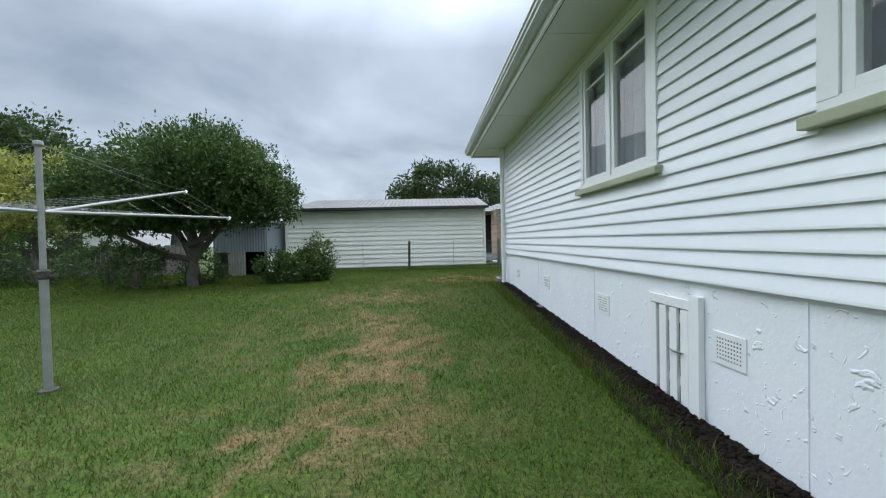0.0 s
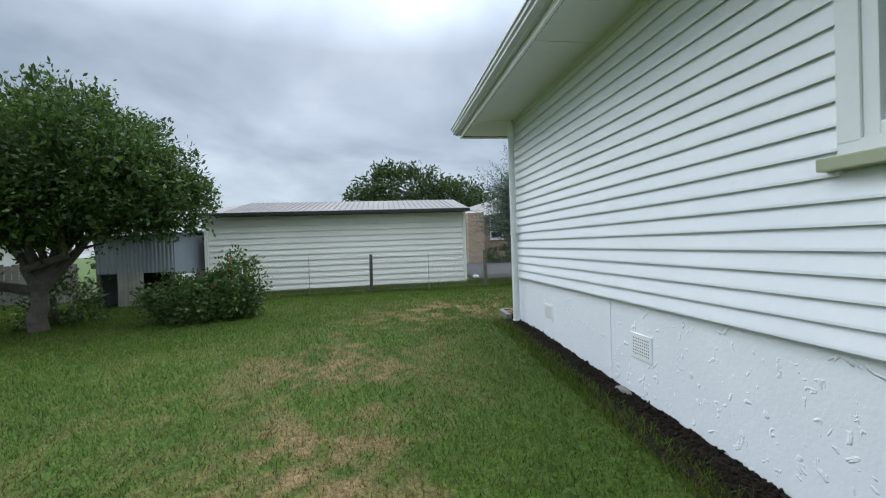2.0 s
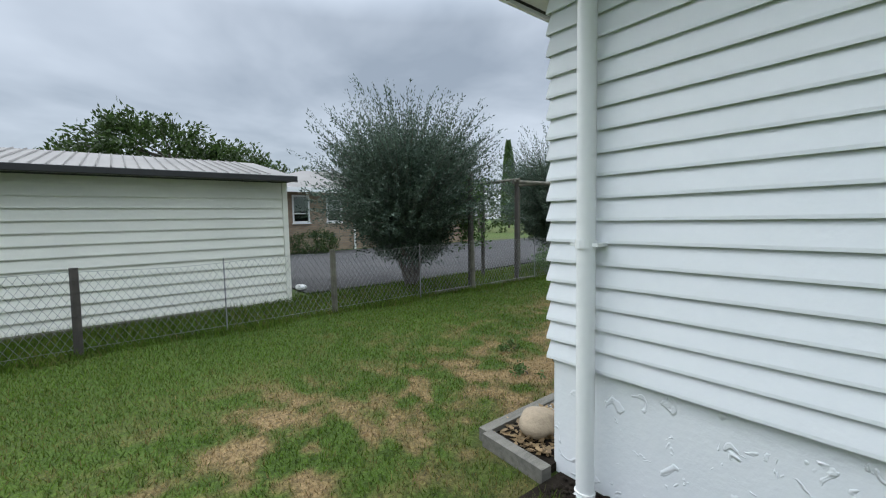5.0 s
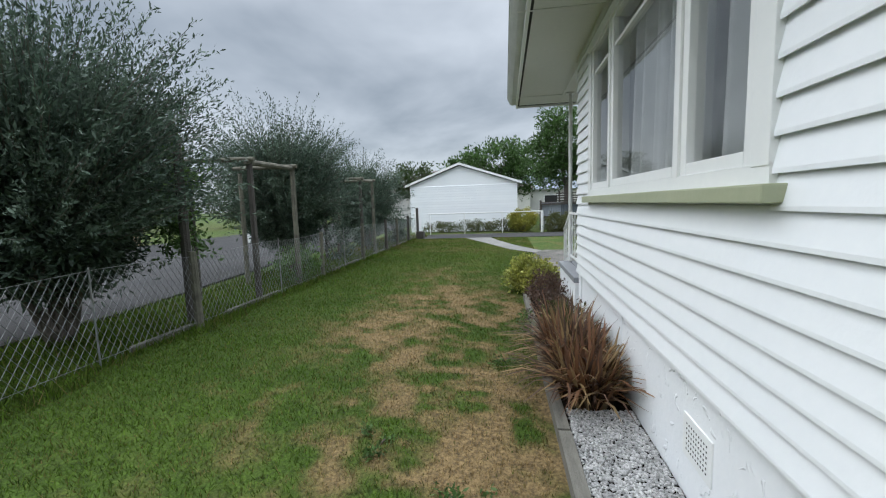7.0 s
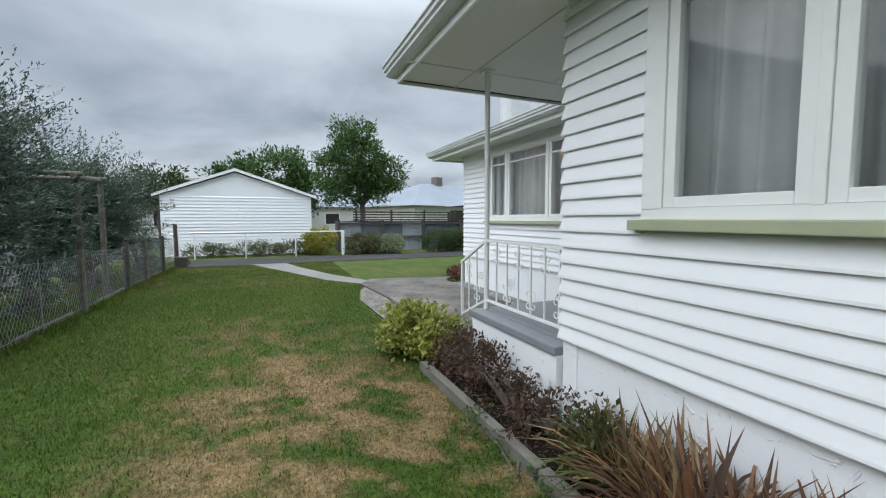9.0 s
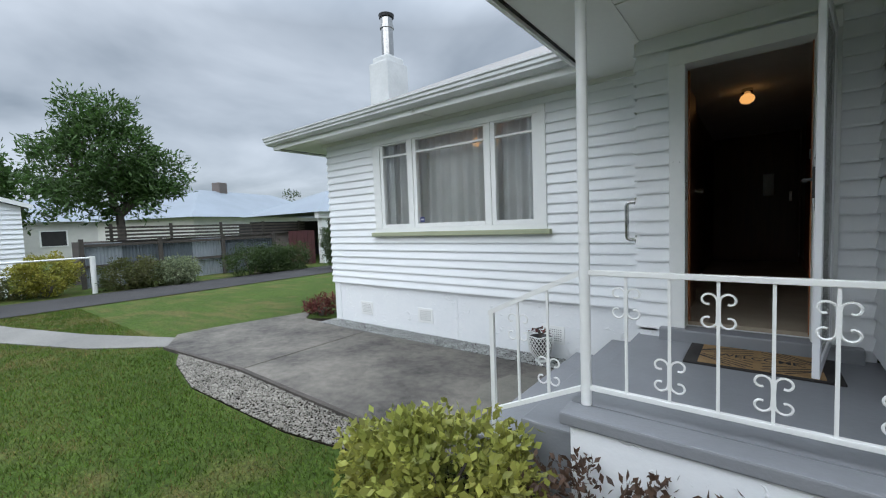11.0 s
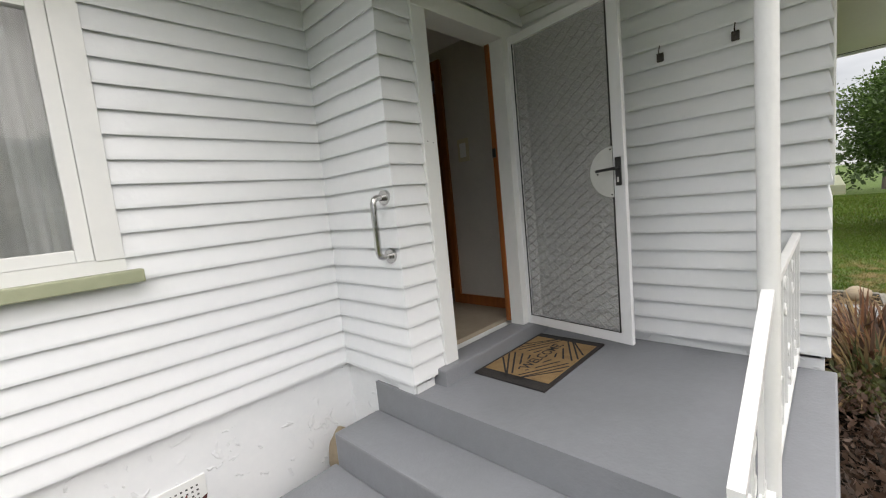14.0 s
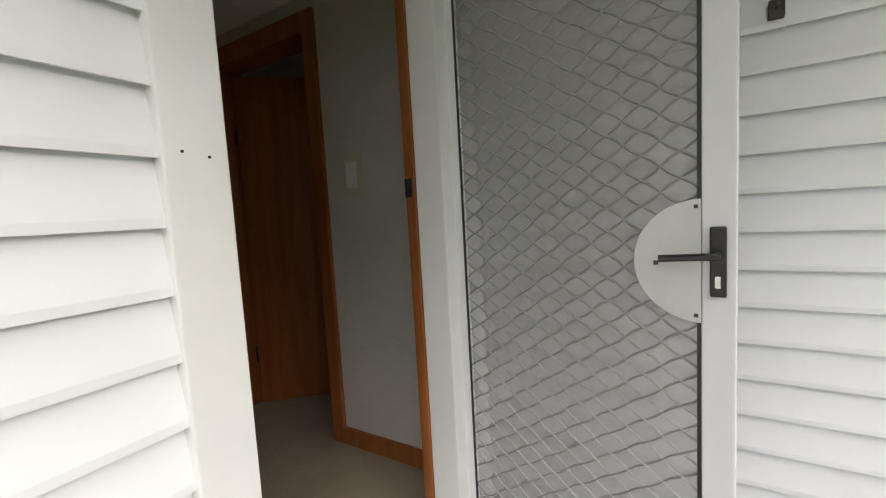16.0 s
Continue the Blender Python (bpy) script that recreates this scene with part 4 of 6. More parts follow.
# potted plant on the gravel
pot = thing("plant_pot", (5.93, -1.93, 0.335), "white lattice plant pot with a wilted succulent, on gravel", "plant pot")
prof = [(0.045, 0.02), (0.075, 0.045), (0.105, 0.10), (0.125, 0.17), (0.128, 0.23), (0.142, 0.275)]
def prad(z):
    return float(np.interp(z, [p[1] for p in prof], [p[0] for p in prof]))
s = Shape()
for i in range(22):
    for sg in (-1, 1):
        s.tube([(prad(z) * math.cos(2 * math.pi * i / 22 + sg * (z - 0.02) * 5.2), prad(z) * math.sin(2 * math.pi * i / 22 + sg * (z - 0.02) * 5.2), z) for z in np.linspace(0.03, 0.268, 9)], 0.0048, 4, cap=False)
part("lattice", s, WHITEIRON, pot)
part("rim", Shape().tube([(0.142 * math.cos(2 * math.pi * i / 24), 0.142 * math.sin(2 * math.pi * i / 24), 0.272 + 0.006 * math.sin(6 * math.pi * i / 12)) for i in range(25)], 0.006, 6), WHITEIRON, pot)
part("foot", Shape().turn([(0.0, 0), (0.06, 0.0), (0.062, 0.012), (0.04, 0.02), (0.05, 0.035)], 0, 0), WHITEIRON, pot)
part("liner", Shape().turn([(0.05, 0.035), (0.095, 0.10), (0.112, 0.17), (0.112, 0.25), (0.10, 0.25), (0.10, 0.225), (0.0, 0.23)], 0, 0), BLACK, pot, smooth=True)
part("plant_stem", Shape().tube([(0, 0, 0.225), (0.01, 0.0, 0.30), (0.03, 0.01, 0.33), (-0.04, 0.04, 0.36)], [0.014, 0.012, 0.01, 0.006], 7).tube([(0, 0, 0.26), (0.05, -0.02, 0.31), (0.10, -0.03, 0.315)], [0.01, 0.008, 0.005], 6).tube([(0, 0, 0.27), (-0.06, 0.0, 0.31), (-0.11, 0.02, 0.30)], [0.01, 0.008, 0.005], 6), BLACKPOST, pot)
rng = np.random.default_rng(5)
c = rng.normal(scale=0.05, size=(40, 3)) * (1.4, 0.7, 0.35) + (0, 0.01, 0.32)
part("plant_leaf", leaves("plant_leaf", c, rng.normal(size=(40, 3)), rng.uniform(0.03, 0.06, 40), L_RED, 0.45, rng), L_RED, pot)

def rock(name, at, size, seed, label, material=STONE):
    bm = bmesh.new()
    bmesh.ops.create_icosphere(bm, subdivisions=3, radius=1)
    for v in bm.verts:
        n = noise.noise(v.co * 1.3 + Vector((seed, 0, 0)))
        v.co = Vector((v.co.x * size[0], v.co.y * size[1], v.co.z * size[2])) * (1 + 0.22 * n)
    me = bpy.data.meshes.new(name)
    bm.to_mesh(me); bm.free()
    me.shade_smooth(); me.materials.append(material)
    ob = new(name, me)
    ob.location = (at[0], at[1], at[2] + size[2] * 0.8)
    return tagged(ob, label, "stone")


rock("stone", (5.09, -2.02, 0.32), (0.085, 0.085, 0.155), 3.1, "upright tan stone between the steps and the wall")

# ---- inside the hall and rooms ----
setting(part("baseboard", Shape().box(3.681, -2.27, 0.96, 3.70, -1.73, 1.04, 0.003).box(3.681, -6.6, 0.96, 3.70, -3.14, 1.04, 0.003), WOOD), "brown varnished skirting board", "baseboard")
setting(part("trim_inner_door", Shape().box(3.55, -2.32, 0.96, 3.70, -2.25, 2.95, 0.004).box(3.55, -3.12, 0.96, 3.70, -3.04, 2.95, 0.004).box(3.55, -3.04, 2.86, 3.70, -2.32, 2.95, 0.004), WOOD), "brown varnished inner door frame", "trim")
ind = tagged(new("inner_door"), "varnished wooden inner door, standing ajar", "door")
ind.matrix_world = Matrix.Translation((3.58, -3.03, 0.965)) @ Matrix.Rotation(radians(42), 4, "Z")
part("door_leaf", Shape().box(-0.02, 0, 0, 0.02, 0.70, 1.88, 0.004), WOOD, ind)
part("door_knob", Shape().tube([(-0.06, 0.64, 1.0), (0.06, 0.64, 1.0)], 0.022, 10), BLACK, ind)
part("hinge", Shape().box(0.0, -0.012, 0.25, 0.024, 0.0, 0.34).box(0.0, -0.012, 1.5, 0.024, 0.0, 1.59), BLACK, ind)
sw = thing("light_switch", (3.681, -2.09, 2.21), "cream light switch on the hall wall", "light switch")
part("switch_plate", Shape().box(0, -0.055, -0.088, 0.008, 0.055, 0.088, 0.003), mat("cream_plate", (0.62, 0.58, 0.42), (0.56, 0.52, 0.38), rough=0.4), sw)
part("switch_rocker", Shape().box(0.008, -0.03, -0.055, 0.013, 0.03, 0.055, 0.002), TRIM, sw)
setting(part("wall_panelling", Shape().box(4.815, -6.6, 0.96, 4.828, -2.55, 3.01).box(3.70, -6.598, 0.96, 4.84, -6.58, 3.01), DARKWOOD), "dark wooden panelling along the hall", "wall")
endd = thing("hall_door", (4.15, -6.57, 0.965), "dark wooden door with a small glazed panel at the end of the hall", "door")
part("door_leaf", Shape().box(-0.40, -0.01, 0, 0.40, 0.03, 1.95, 0.004), DARKWOOD, endd)
# opaque pane with no opening behind; daylight through the glass is its pale colour
part("door_pane", Shape().box(-0.14, 0.031, 1.05, 0.0, 0.034, 1.40), mat("daylight_pale_pane", (0.7, 0.72, 0.72), (0.6, 0.62, 0.63), rough=0.15), endd)
part("door_handle", Shape().box(-0.36, 0.03, 0.95, -0.32, 0.05, 1.10, 0.003), STEEL, endd)
for i, y in enumerate((-3.95, -4.95)):
    hd_ = thing("hall_cupboard_door", (3.685, y, 0.965), "brown varnished door in the hall", "door", "hall doors")
    part("door_leaf", Shape().box(0, -0.40, 0, 0.03, 0.40, 1.95, 0.004), WOOD, hd_)
lampg = thing("hall_lamp", (4.30, -3.45, 3.02), "small glowing amber glass ceiling lamp", "ceiling lamp")
part("lamp_base", Shape().turn([(0.0, 0.0), (0.05, 0.0), (0.05, -0.03), (0.03, -0.05)], 0, 0), STEEL, lampg)
part("lamp_globe", Shape().turn([(0.03, -0.05), (0.055, -0.07), (0.066, -0.10), (0.055, -0.13), (0.025, -0.147), (0.0, -0.15)], 0, 0), LAMPDIM, lampg, smooth=True)
chan = thing("pendant_lamp", (7.12, -3.0, 3.02), "three-armed ceiling lamp with glowing amber bulbs", "ceiling lamp")
part("stem", Shape().tube([(0, 0, 0), (0, 0, -0.14)], 0.008, 8), STEEL, chan)
for i in range(3):
    a = 2 * math.pi * i / 3 + 0.5
    arm = part("arm", Shape().tube([(0, 0, -0.10), (0.12 * math.cos(a), 0.12 * math.sin(a), -0.13), (0.17 * math.cos(a), 0.17 * math.sin(a), -0.10)], 0.007, 6), STEEL, chan)
    part("bulb", Shape().turn([(0.015, -0.10), (0.05, -0.14), (0.055, -0.18), (0.03, -0.22), (0.0, -0.225)], 0.17 * math.cos(a), 0.17 * math.sin(a), 14), LAMP, arm, smooth=True)

# ---- paving, beds and edging ----
def zoff(d):
    return lambda x, y: gz(x, y) + d


setting(part("patio", Shape().poly([(5.50, -1.80), (5.50, -0.02), (6.69, -0.10), (8.44, -0.14), (8.44, -1.84)], 0.1, 0.325), CONC), "stained grey concrete patio slab", "patio")
setting(part("patio", Shape().poly([(8.47, -1.84), (8.47, -0.14), (10.17, 0.0), (10.75, -0.32), (10.70, -0.80), (10.36, -2.25), (9.95, -1.88)], 0.1, 0.322), CONC), "stained grey concrete patio slab", "patio")
setting(part("patio_patch", Shape().poly([(5.62, -1.50), (6.02, -1.46), (6.12, -1.10), (5.98, -0.72), (6.35, -0.42), (6.05, -0.25), (5.62, -0.30)][::-1], 0.3, 0.3265), PATCHC), "paler repaired patch in the patio concrete", "patio")
setting(part("pavement_path", Shape().poly([(10.19, -0.02), (11.1, 0.63), (13.4, 1.55), (15.3, 2.35), (15.3, 1.35), (13.9, 1.0), (12.1, 0.42), (10.37, -0.36)], 0.1, zoff(0.012)), PATHC), "pale concrete garden path", "path")
s = Shape()
for i in range(37):
    y0 = -14 + 0.5 * i
    s.add([(15.25, y0, gz(15.25, y0) + 0.015), (17.4, y0, gz(17.4, y0) + 0.015), (17.4, y0 + 0.5, gz(17.4, y0 + 0.5) + 0.015), (15.25, y0 + 0.5, gz(15.25, y0 + 0.5) + 0.015)], [(0, 1, 2, 3)])
setting(part("road_drive", s, ASPH), "dark asphalt driveway by the street fence", "driveway")
setting(part("road_neighbour", Shape().poly([(0.9, 6.1), (0.9, 15.8), (42, 15.8), (42, 7.2), (9, 6.6), (4, 6.0)][::-1], 0.1, 0.335), ASPH), "grey asphalt drive beside the neighbouring house", "driveway")
s = Shape()
for p, q in (((5.56, 0.02), (6.69, -0.06)), ((6.69, -0.06), (8.45, -0.10)), ((8.45, -0.10), (10.12, 0.04))):
    d = (Vector(q) - Vector(p)).normalized() * 0.02
    s.poly([(p[0] + d.y, p[1] - d.x), (q[0] + d.y, q[1] - d.x), (q[0] - d.y, q[1] + d.x), (p[0] - d.y, p[1] + d.x)], 0.2, 0.338)
setting(part("trim_patio_edge", s, BLACKPOST), "dark timber edging along the patio", "edging")

# bed along the north wall
BED_Z = 0.37
s = Shape().poly([(-0.06, -0.02), (4.95, -0.02), (4.95, 0.02), (5.9, 0.02), (5.9, 0.42), (-0.06, 0.42)], 0.1, BED_Z - 0.02)
setting(part("ground_bed", s, SOIL), "dark soil bed along the wall", "garden bed")
def edging(p, q, label="weathered concrete garden edging"):
    d = (Vector(q) - Vector(p)).normalized() * 0.035
    o = Shape().poly([(p[0] + d.y, p[1] - d.x), (q[0] + d.y, q[1] - d.x), (q[0] - d.y, q[1] + d.x), (p[0] - d.y, p[1] + d.x)], 0.1, BED_Z + 0.01)
    setting(part("trim_edging", o, TIMBER), label, "edging")
edging((-0.10, 0.43), (1.46, 0.445)); edging((1.48, 0.447), (3.2, 0.47)); edging((3.22, 0.47), (5.0, 0.49)); edging((-0.12, -0.05), (-0.10, 0.40))
# bare soil trench along the west wall
n_ = 40
s = Shape()
for i in range(n_):
    y0, y1 = -10 + 9.95 * i / n_, -10 + 9.95 * (i + 1) / n_
    w0, w1 = (-0.29 - 0.13 * float(vnoise(np.array(y * 1.7), np.array(0.3), 5)) for y in (y0, y1))
    s.add([(-0.005, y0, gz(0, y0) + 0.012), (-0.005, y1, gz(0, y1) + 0.012), (w1, y1, gz(0, y1) + 0.02), (w0, y0, gz(0, y0) + 0.02)], [(0, 1, 2, 3)])
setting(part("ground_trench", s, SOIL), "bare dark soil strip along the foundation", "soil")
rock("stone", (-0.05, -2.7, gz(0, -2.7) - 0.03), (0.04, 0.11, 0.04), 2.7, "pale rubble stone against the foundation", PATHC)
rock("stone", (0.17, 0.22, BED_Z - 0.02), (0.13, 0.11, 0.085), 1.7, "smooth tan stone in the corner of the bed")


def pebbles(name, inside, box, n, z, size, material, seed, label):
    """Loose stones: squashed octahedra scattered over a strip."""
    rg = np.random.default_rng(seed)
    x = rg.uniform(box[0], box[1], n); y = rg.uniform(box[2], box[3], n)
    k = inside(x, y); x, y = x[k], y[k]; n = len(x)
    base = np.array([(1, 0, 0), (0, 1, 0), (-1, 0, 0), (0, -1, 0), (0.2, 0.1, 0.75), (0, 0, -0.6)], float)
    r = rg.uniform(0.5, 1.0, n) * size
    a = rg.uniform(0, 6.28, n)
    v = base[None] * (r[:, None] * np.stack([np.ones(n), rg.uniform(0.6, 1, n), rg.uniform(0.6, 1, n)], 1))[:, None, :]
    ca, sa = np.cos(a)[:, None], np.sin(a)[:, None]
    tilt = rg.normal(scale=0.35, size=n)[:, None]
    xx, yy, zz = v[..., 0] * ca - v[..., 1] * sa, v[..., 0] * sa + v[..., 1] * ca, v[..., 2]
    zz = zz + tilt * xx
    zb = z(x, y) if callable(z) else np.full(n, z)
    co = np.stack([xx + x[:, None], yy + y[:, None], zz + (zb + rg.uniform(0, 0.35, n) * size)[:, None]], -1)
    tri_ = np.array([(0, 1, 4), (1, 2, 4), (2, 3, 4), (3, 0, 4), (1, 0, 5), (2, 1, 5), (3, 2, 5), (0, 3, 5)])
    f = (tri_[None] + 6 * np.arange(n)[:, None, None]).reshape(-1, 3)
    return tagged(new(name, raw(name, co.reshape(-1, 3), f, material, 3)), label, "gravel", kind="stuff")


pebbles("gravel", lambda x, y: y < 0.40, (0.42, 1.75, 0.0, 0.40), 6500, BED_Z - 0.012, 0.014, GRAVELW, 1, "loose white gravel in the bed")
pebbles("soil_clods", lambda x, y: x < -0.01, (-0.26, -0.01, -9.5, -0.1), 5000, lambda x, y: ground_z(x, y) + 0.012, 0.026, SOIL, 4, "crumbled dark soil along the foundation")
s = Shape().poly([(5.0, -2.12), (9.48, -2.12), (9.9, -1.90), (8.4, -1.85), (5.0, -1.81)], 0.1, 0.322)
setting(part("ground_gravel_bed", s, SOIL), "gravel strip between wall and patio", "garden bed")
pebbles("gravel", lambda x, y: (x < 9.5) & ((x > 5.5) | (y < -1.95)), (5.0, 9.75, -2.12, -1.81), 11000, 0.325, 0.013, GRAVELG, 2, "loose grey gravel between wall and patio")
GTRI = [(6.3, -0.02), (6.2, 0.22), (6.9, 0.34), (8.4, 0.38), (9.3, 0.20), (9.7, 0.04), (8.45, -0.08)]
def in_tri(x, y):
    top = np.interp(x, [6.2, 6.9, 8.4, 9.3, 9.7], [0.22, 0.34, 0.38, 0.20, 0.03])
    bot = np.interp(x, [6.2, 6.69, 8.45, 10.1], [0.0, -0.04, -0.08, 0.04])
    return (y < top) & (y > bot)
setting(part("ground_gravel_wedge", Shape().poly(GTRI[::-1], 0.1, 0.306), SOIL), "gravel wedge between lawn and patio", "garden bed")
pebbles("gravel", in_tri, (6.2, 10.1, -0.15, 0.5), 20000, 0.312, 0.012, GRAVELT, 3, "loose pale gravel beside the patio")
# fallen leaves in the bed corner
rg = np.random.default_rng(8)
c = np.stack([rg.uniform(-0.04, 0.5, 420), rg.uniform(0.02, 0.40, 420), np.full(420, BED_Z - 0.012) + rg.uniform(0, 0.02, 420)], 1)
tagged(new("leaf_litter", leaves("leaf_litter", c, rg.normal(size=(420, 3)) * (1, 1, 0.25), rg.uniform(0.03, 0.06, 420), L_STRAW, 0.55, rg, flat=6)), "dry brown fallen leaves", "leaves", kind="stuff")
c = np.stack([rg.uniform(1.9, 4.9, 900), rg.uniform(0.02, 0.42, 900), np.full(900, BED_Z - 0.012) + rg.uniform(0, 0.02, 900)], 1)
tagged(new("leaf_litter", leaves("leaf_litter", c, rg.normal(size=(900, 3)) * (1, 1, 0.25), rg.uniform(0.02, 0.06, 900), L_BROWN, 0.4, rg, flat=6)), "dry brown fallen leaves under the shrubs", "leaves", kind="stuff")

# ---- grass ----
def grass(name, n, box, keep, h0, h1, width, seed, label):
    rg = np.random.default_rng(seed)
    x, y = rg.uniform(box[0], box[1], n), rg.uniform(box[2], box[3], n)
    k = keep(x, y)
    x, y = x[k], y[k]
    d = dryness(x, y)
    k = rg.random(len(x)) > 0.18 * d
    x, y, d = x[k], y[k], d[k]
    n = len(x)
    z = ground_z(x, y)
    h = rg.uniform(h0, h1, n) * (1 - 0.3 * d)
    a = rg.uniform(0, 6.28, n)
    w = width * rg.uniform(0.7, 1.2, n)
    lx, ly = rg.normal(scale=0.55, size=n) * h, rg.normal(scale=0.55, size=n) * h
    v = np.empty((n, 3, 3))
    v[:, 0] = np.stack([x - np.cos(a) * w, y - np.sin(a) * w, z - 0.004], 1)
    v[:, 1] = np.stack([x + np.cos(a) * w, y + np.sin(a) * w, z - 0.004], 1)
    v[:, 2] = np.stack([x + lx, y + ly, z + h], 1)
    me = raw(name, v.reshape(-1, 3), np.arange(3 * n).reshape(n, 3), BLADE, 3)
    dd = np.clip(d + rg.normal(scale=0.26, size=n), 0, 1)
    me.attributes.new("dry", "FLOAT", "POINT").data.foreach_set("value", np.repeat(dd, 3).astype(np.float32))
    return tagged(new(name, me), label, "grass", kind="stuff")


def is_lawn(x, y):
    house = (x > -0.27) & (y < -0.06)
    bed = (x > -0.16) & (x < 6.0) & (y < 0.53) & (y > -0.1)
    pat = (x > 5.4) & (x < 10.4) & (y < np.interp(x, [6.2, 6.9, 8.4, 9.3, 9.7, 10.15, 10.4], [0.24, 0.36, 0.40, 0.22, 0.08, 0.04, -0.3]))
    pth = (x > 10.1) & (x < 15.3) & (y < np.interp(x, [10.2, 11.1, 13.4, 15.3], [0.0, 0.64, 1.56, 2.36])) & (y > np.interp(x, [10.2, 12.1, 13.9, 15.3], [-0.4, 0.42, 1.0, 1.35]))
    pat2 = (x > 10.3) & (x < np.interp(y, [-2.3, -0.8, -0.3], [10.40, 10.74, 10.80])) & (y > -2.3) & (y < -0.25)
    return ~(house | bed | pat | pat2 | pth) & (x < 15.2)


DENS = 3900
grass("grass", 130000, (-22.0, -9.0, -9.0, 6.4), lambda x, y: x < -9.0, 0.03, 0.07, 0.009, 28, "rough green grass at the end of the yard")
for gx_0, gx_1, gy_0, gy_1 in ((-9.0, -4.6, -6.5, 5.6), (-4.6, 0.2, -8.6, 5.6), (0.2, 6.6, 0.3, 4.5), (6.6, 15.2, -0.3, 4.5)):
    grass("grass", int(DENS * (gx_1 - gx_0) * (gy_1 - gy_0)), (gx_0, gx_1, gy_0, gy_1), is_lawn, 0.016, 0.040, 0.0033, int(50 + 3 * gx_0), "short mown grass with dry patches")
grass("grass", 176000, (10.0, 15.2, -9.0, -0.3), is_lawn, 0.016, 0.040, 0.0033, 25, "short green grass")
grass("grass", 60000, (-5.0, 17.0, 4.1, 6.0), lambda x, y: (y > 4.2 + 0.1 * np.sin(x * 3)), 0.04, 0.13, 0.006, 26, "longer green grass along the wire fence")
grass("grass", 7000, (-0.42, -0.22, -8.5, -0.1), lambda x, y: x < -0.2, 0.04, 0.09, 0.004, 27, "longer grass along the soil strip")

# ---- wire fence along the neighbour's drive ----
FY = 4.40
fence = thing("wire_fence", (0, FY, 0), "old chain-link fence on weathered posts", "fence")
def stake(x, h, r, material, name="fence_post", dy=0.0, lean=0.0):
    z = gz(x, FY + dy) - 0.05
    part(name, Shape().tube([(x, dy, z), (x + lean, dy, z + h + 0.05)], [r, r * 0.92], 9), material, fence)
for x, h, r, m_ in ((-5.03, 0.93, 0.045, BLACKPOST), (-2.16, 0.93, 0.042, BLACKPOST), (0.69, 0.93, 0.045, OLDPOST), (3.47, 0.92, 0.05, OLDPOST), (6.85, 0.9, 0.04, OLDPOST), (9.2, 0.95, 0.05, OLDPOST), (11.3, 0.95, 0.05, BLACKPOST), (12.6, 0.95, 0.05, OLDPOST), (14.2, 0.98, 0.055, BLACKPOST), (15.9, 1.25, 0.06, BLACKPOST)):
    stake(x, h, r, m_, lean=0.015 * math.sin(x * 5))
for x in (-3.6, -0.75, 2.25, 5.3, 8.0):
    stake(x, 0.92, 0.008, WIRE, "fence_stake")
s = Shape()
pitch, hh = 0.075, 0.86
x0, x1 = -5.03, 15.9
i = 0
while x0 + i * pitch < x1:
    xa = x0 + i * pitch
    for sg in (1, -1):
        pts = []
        for k2 in range(5):
            u = k2 / 4
            xx = xa + sg * u * hh * 0.62
            if x0 <= xx <= x1:
                pts.append((xx, 0.008 * sg, gz(xx, FY) + 0.03 + u * hh * (1 - 0.05 * math.sin(xx * 1.3) ** 2)))
        if len(pts) > 1:
            s.tube(pts, 0.0019, 3, cap=False)
    i += 1
part("chain_link", s, WIRE, fence, "rusty grey diamond wire mesh")
for zf in (0.04, 0.86):
    part("straining_wire", Shape().tube([(x, 0, gz(x, FY) + 0.03 + zf * (1 - 0.04 * math.sin(x * 1.3) ** 2)) for x in np.arange(-5.03, 15.95, 0.35)], 0.003, 4), WIRE, fence)
for xa, xb in ((2.6, 3.4), (4.0, 5.3), (7.4, 9.0), (9.9, 11.2), (12.2, 13.9)):
    b_ = thing("bottom_board", (0, FY + 0.05, 0), "rough timber board along the foot of the fence", "board", "fence boards")
    zz = gz((xa + xb) / 2, FY)
    part("board", Shape().box(xa, -0.02, zz - 0.02, xb, 0.02, zz + 0.07, 0.008), OLDPOST, b_)


def pergola(x0, x1, top, label):
    p = thing("pergola", (0, FY, 0), label, "pergola", "garden arches")
    for x in (x0, x1):
        for y, r in ((0.08, 0.05), (1.1, 0.045)):
            z = gz(x, FY + y) - 0.1
            part("pergola_post", Shape().tube([(x, y, z), (x + 0.02, y, top)], [r, r * 0.85], 8), BLACKPOST if x == x0 else OLDPOST, p)
    part("pergola_beam", Shape().tube([(x0 - 0.08, 0.08, top), (x1 + 0.05, 0.08, top + 0.01)], 0.042, 8), OLDPOST, p)
    part("pergola_beam", Shape().tube([(x0, -0.02, top + 0.04), (x0 - 0.05, 1.2, top + 0.05)], 0.035, 8), OLDPOST, p)
    part("pergola_beam", Shape().tube([(x1, -0.02, top + 0.04), (x1, 1.2, top + 0.05)], 0.035, 8), OLDPOST, p)
    return p


pergola(4.80, 6.03, 2.38, "old lichen-covered timber garden arch behind the fence")
pergola(9.45, 10.42, 2.36, "old lichen-covered timber garden arch behind the fence")
tp = thing("tall_post", (3.62, 4.62, gz(3.6, 4.6) - 0.05), "dark weathered tall post beside the fence", "post")
part("post_shaft", Shape().tube([(0, 0, 0), (0.02, 0, 2.25)], [0.06, 0.05], 9), BLACKPOST, tp)

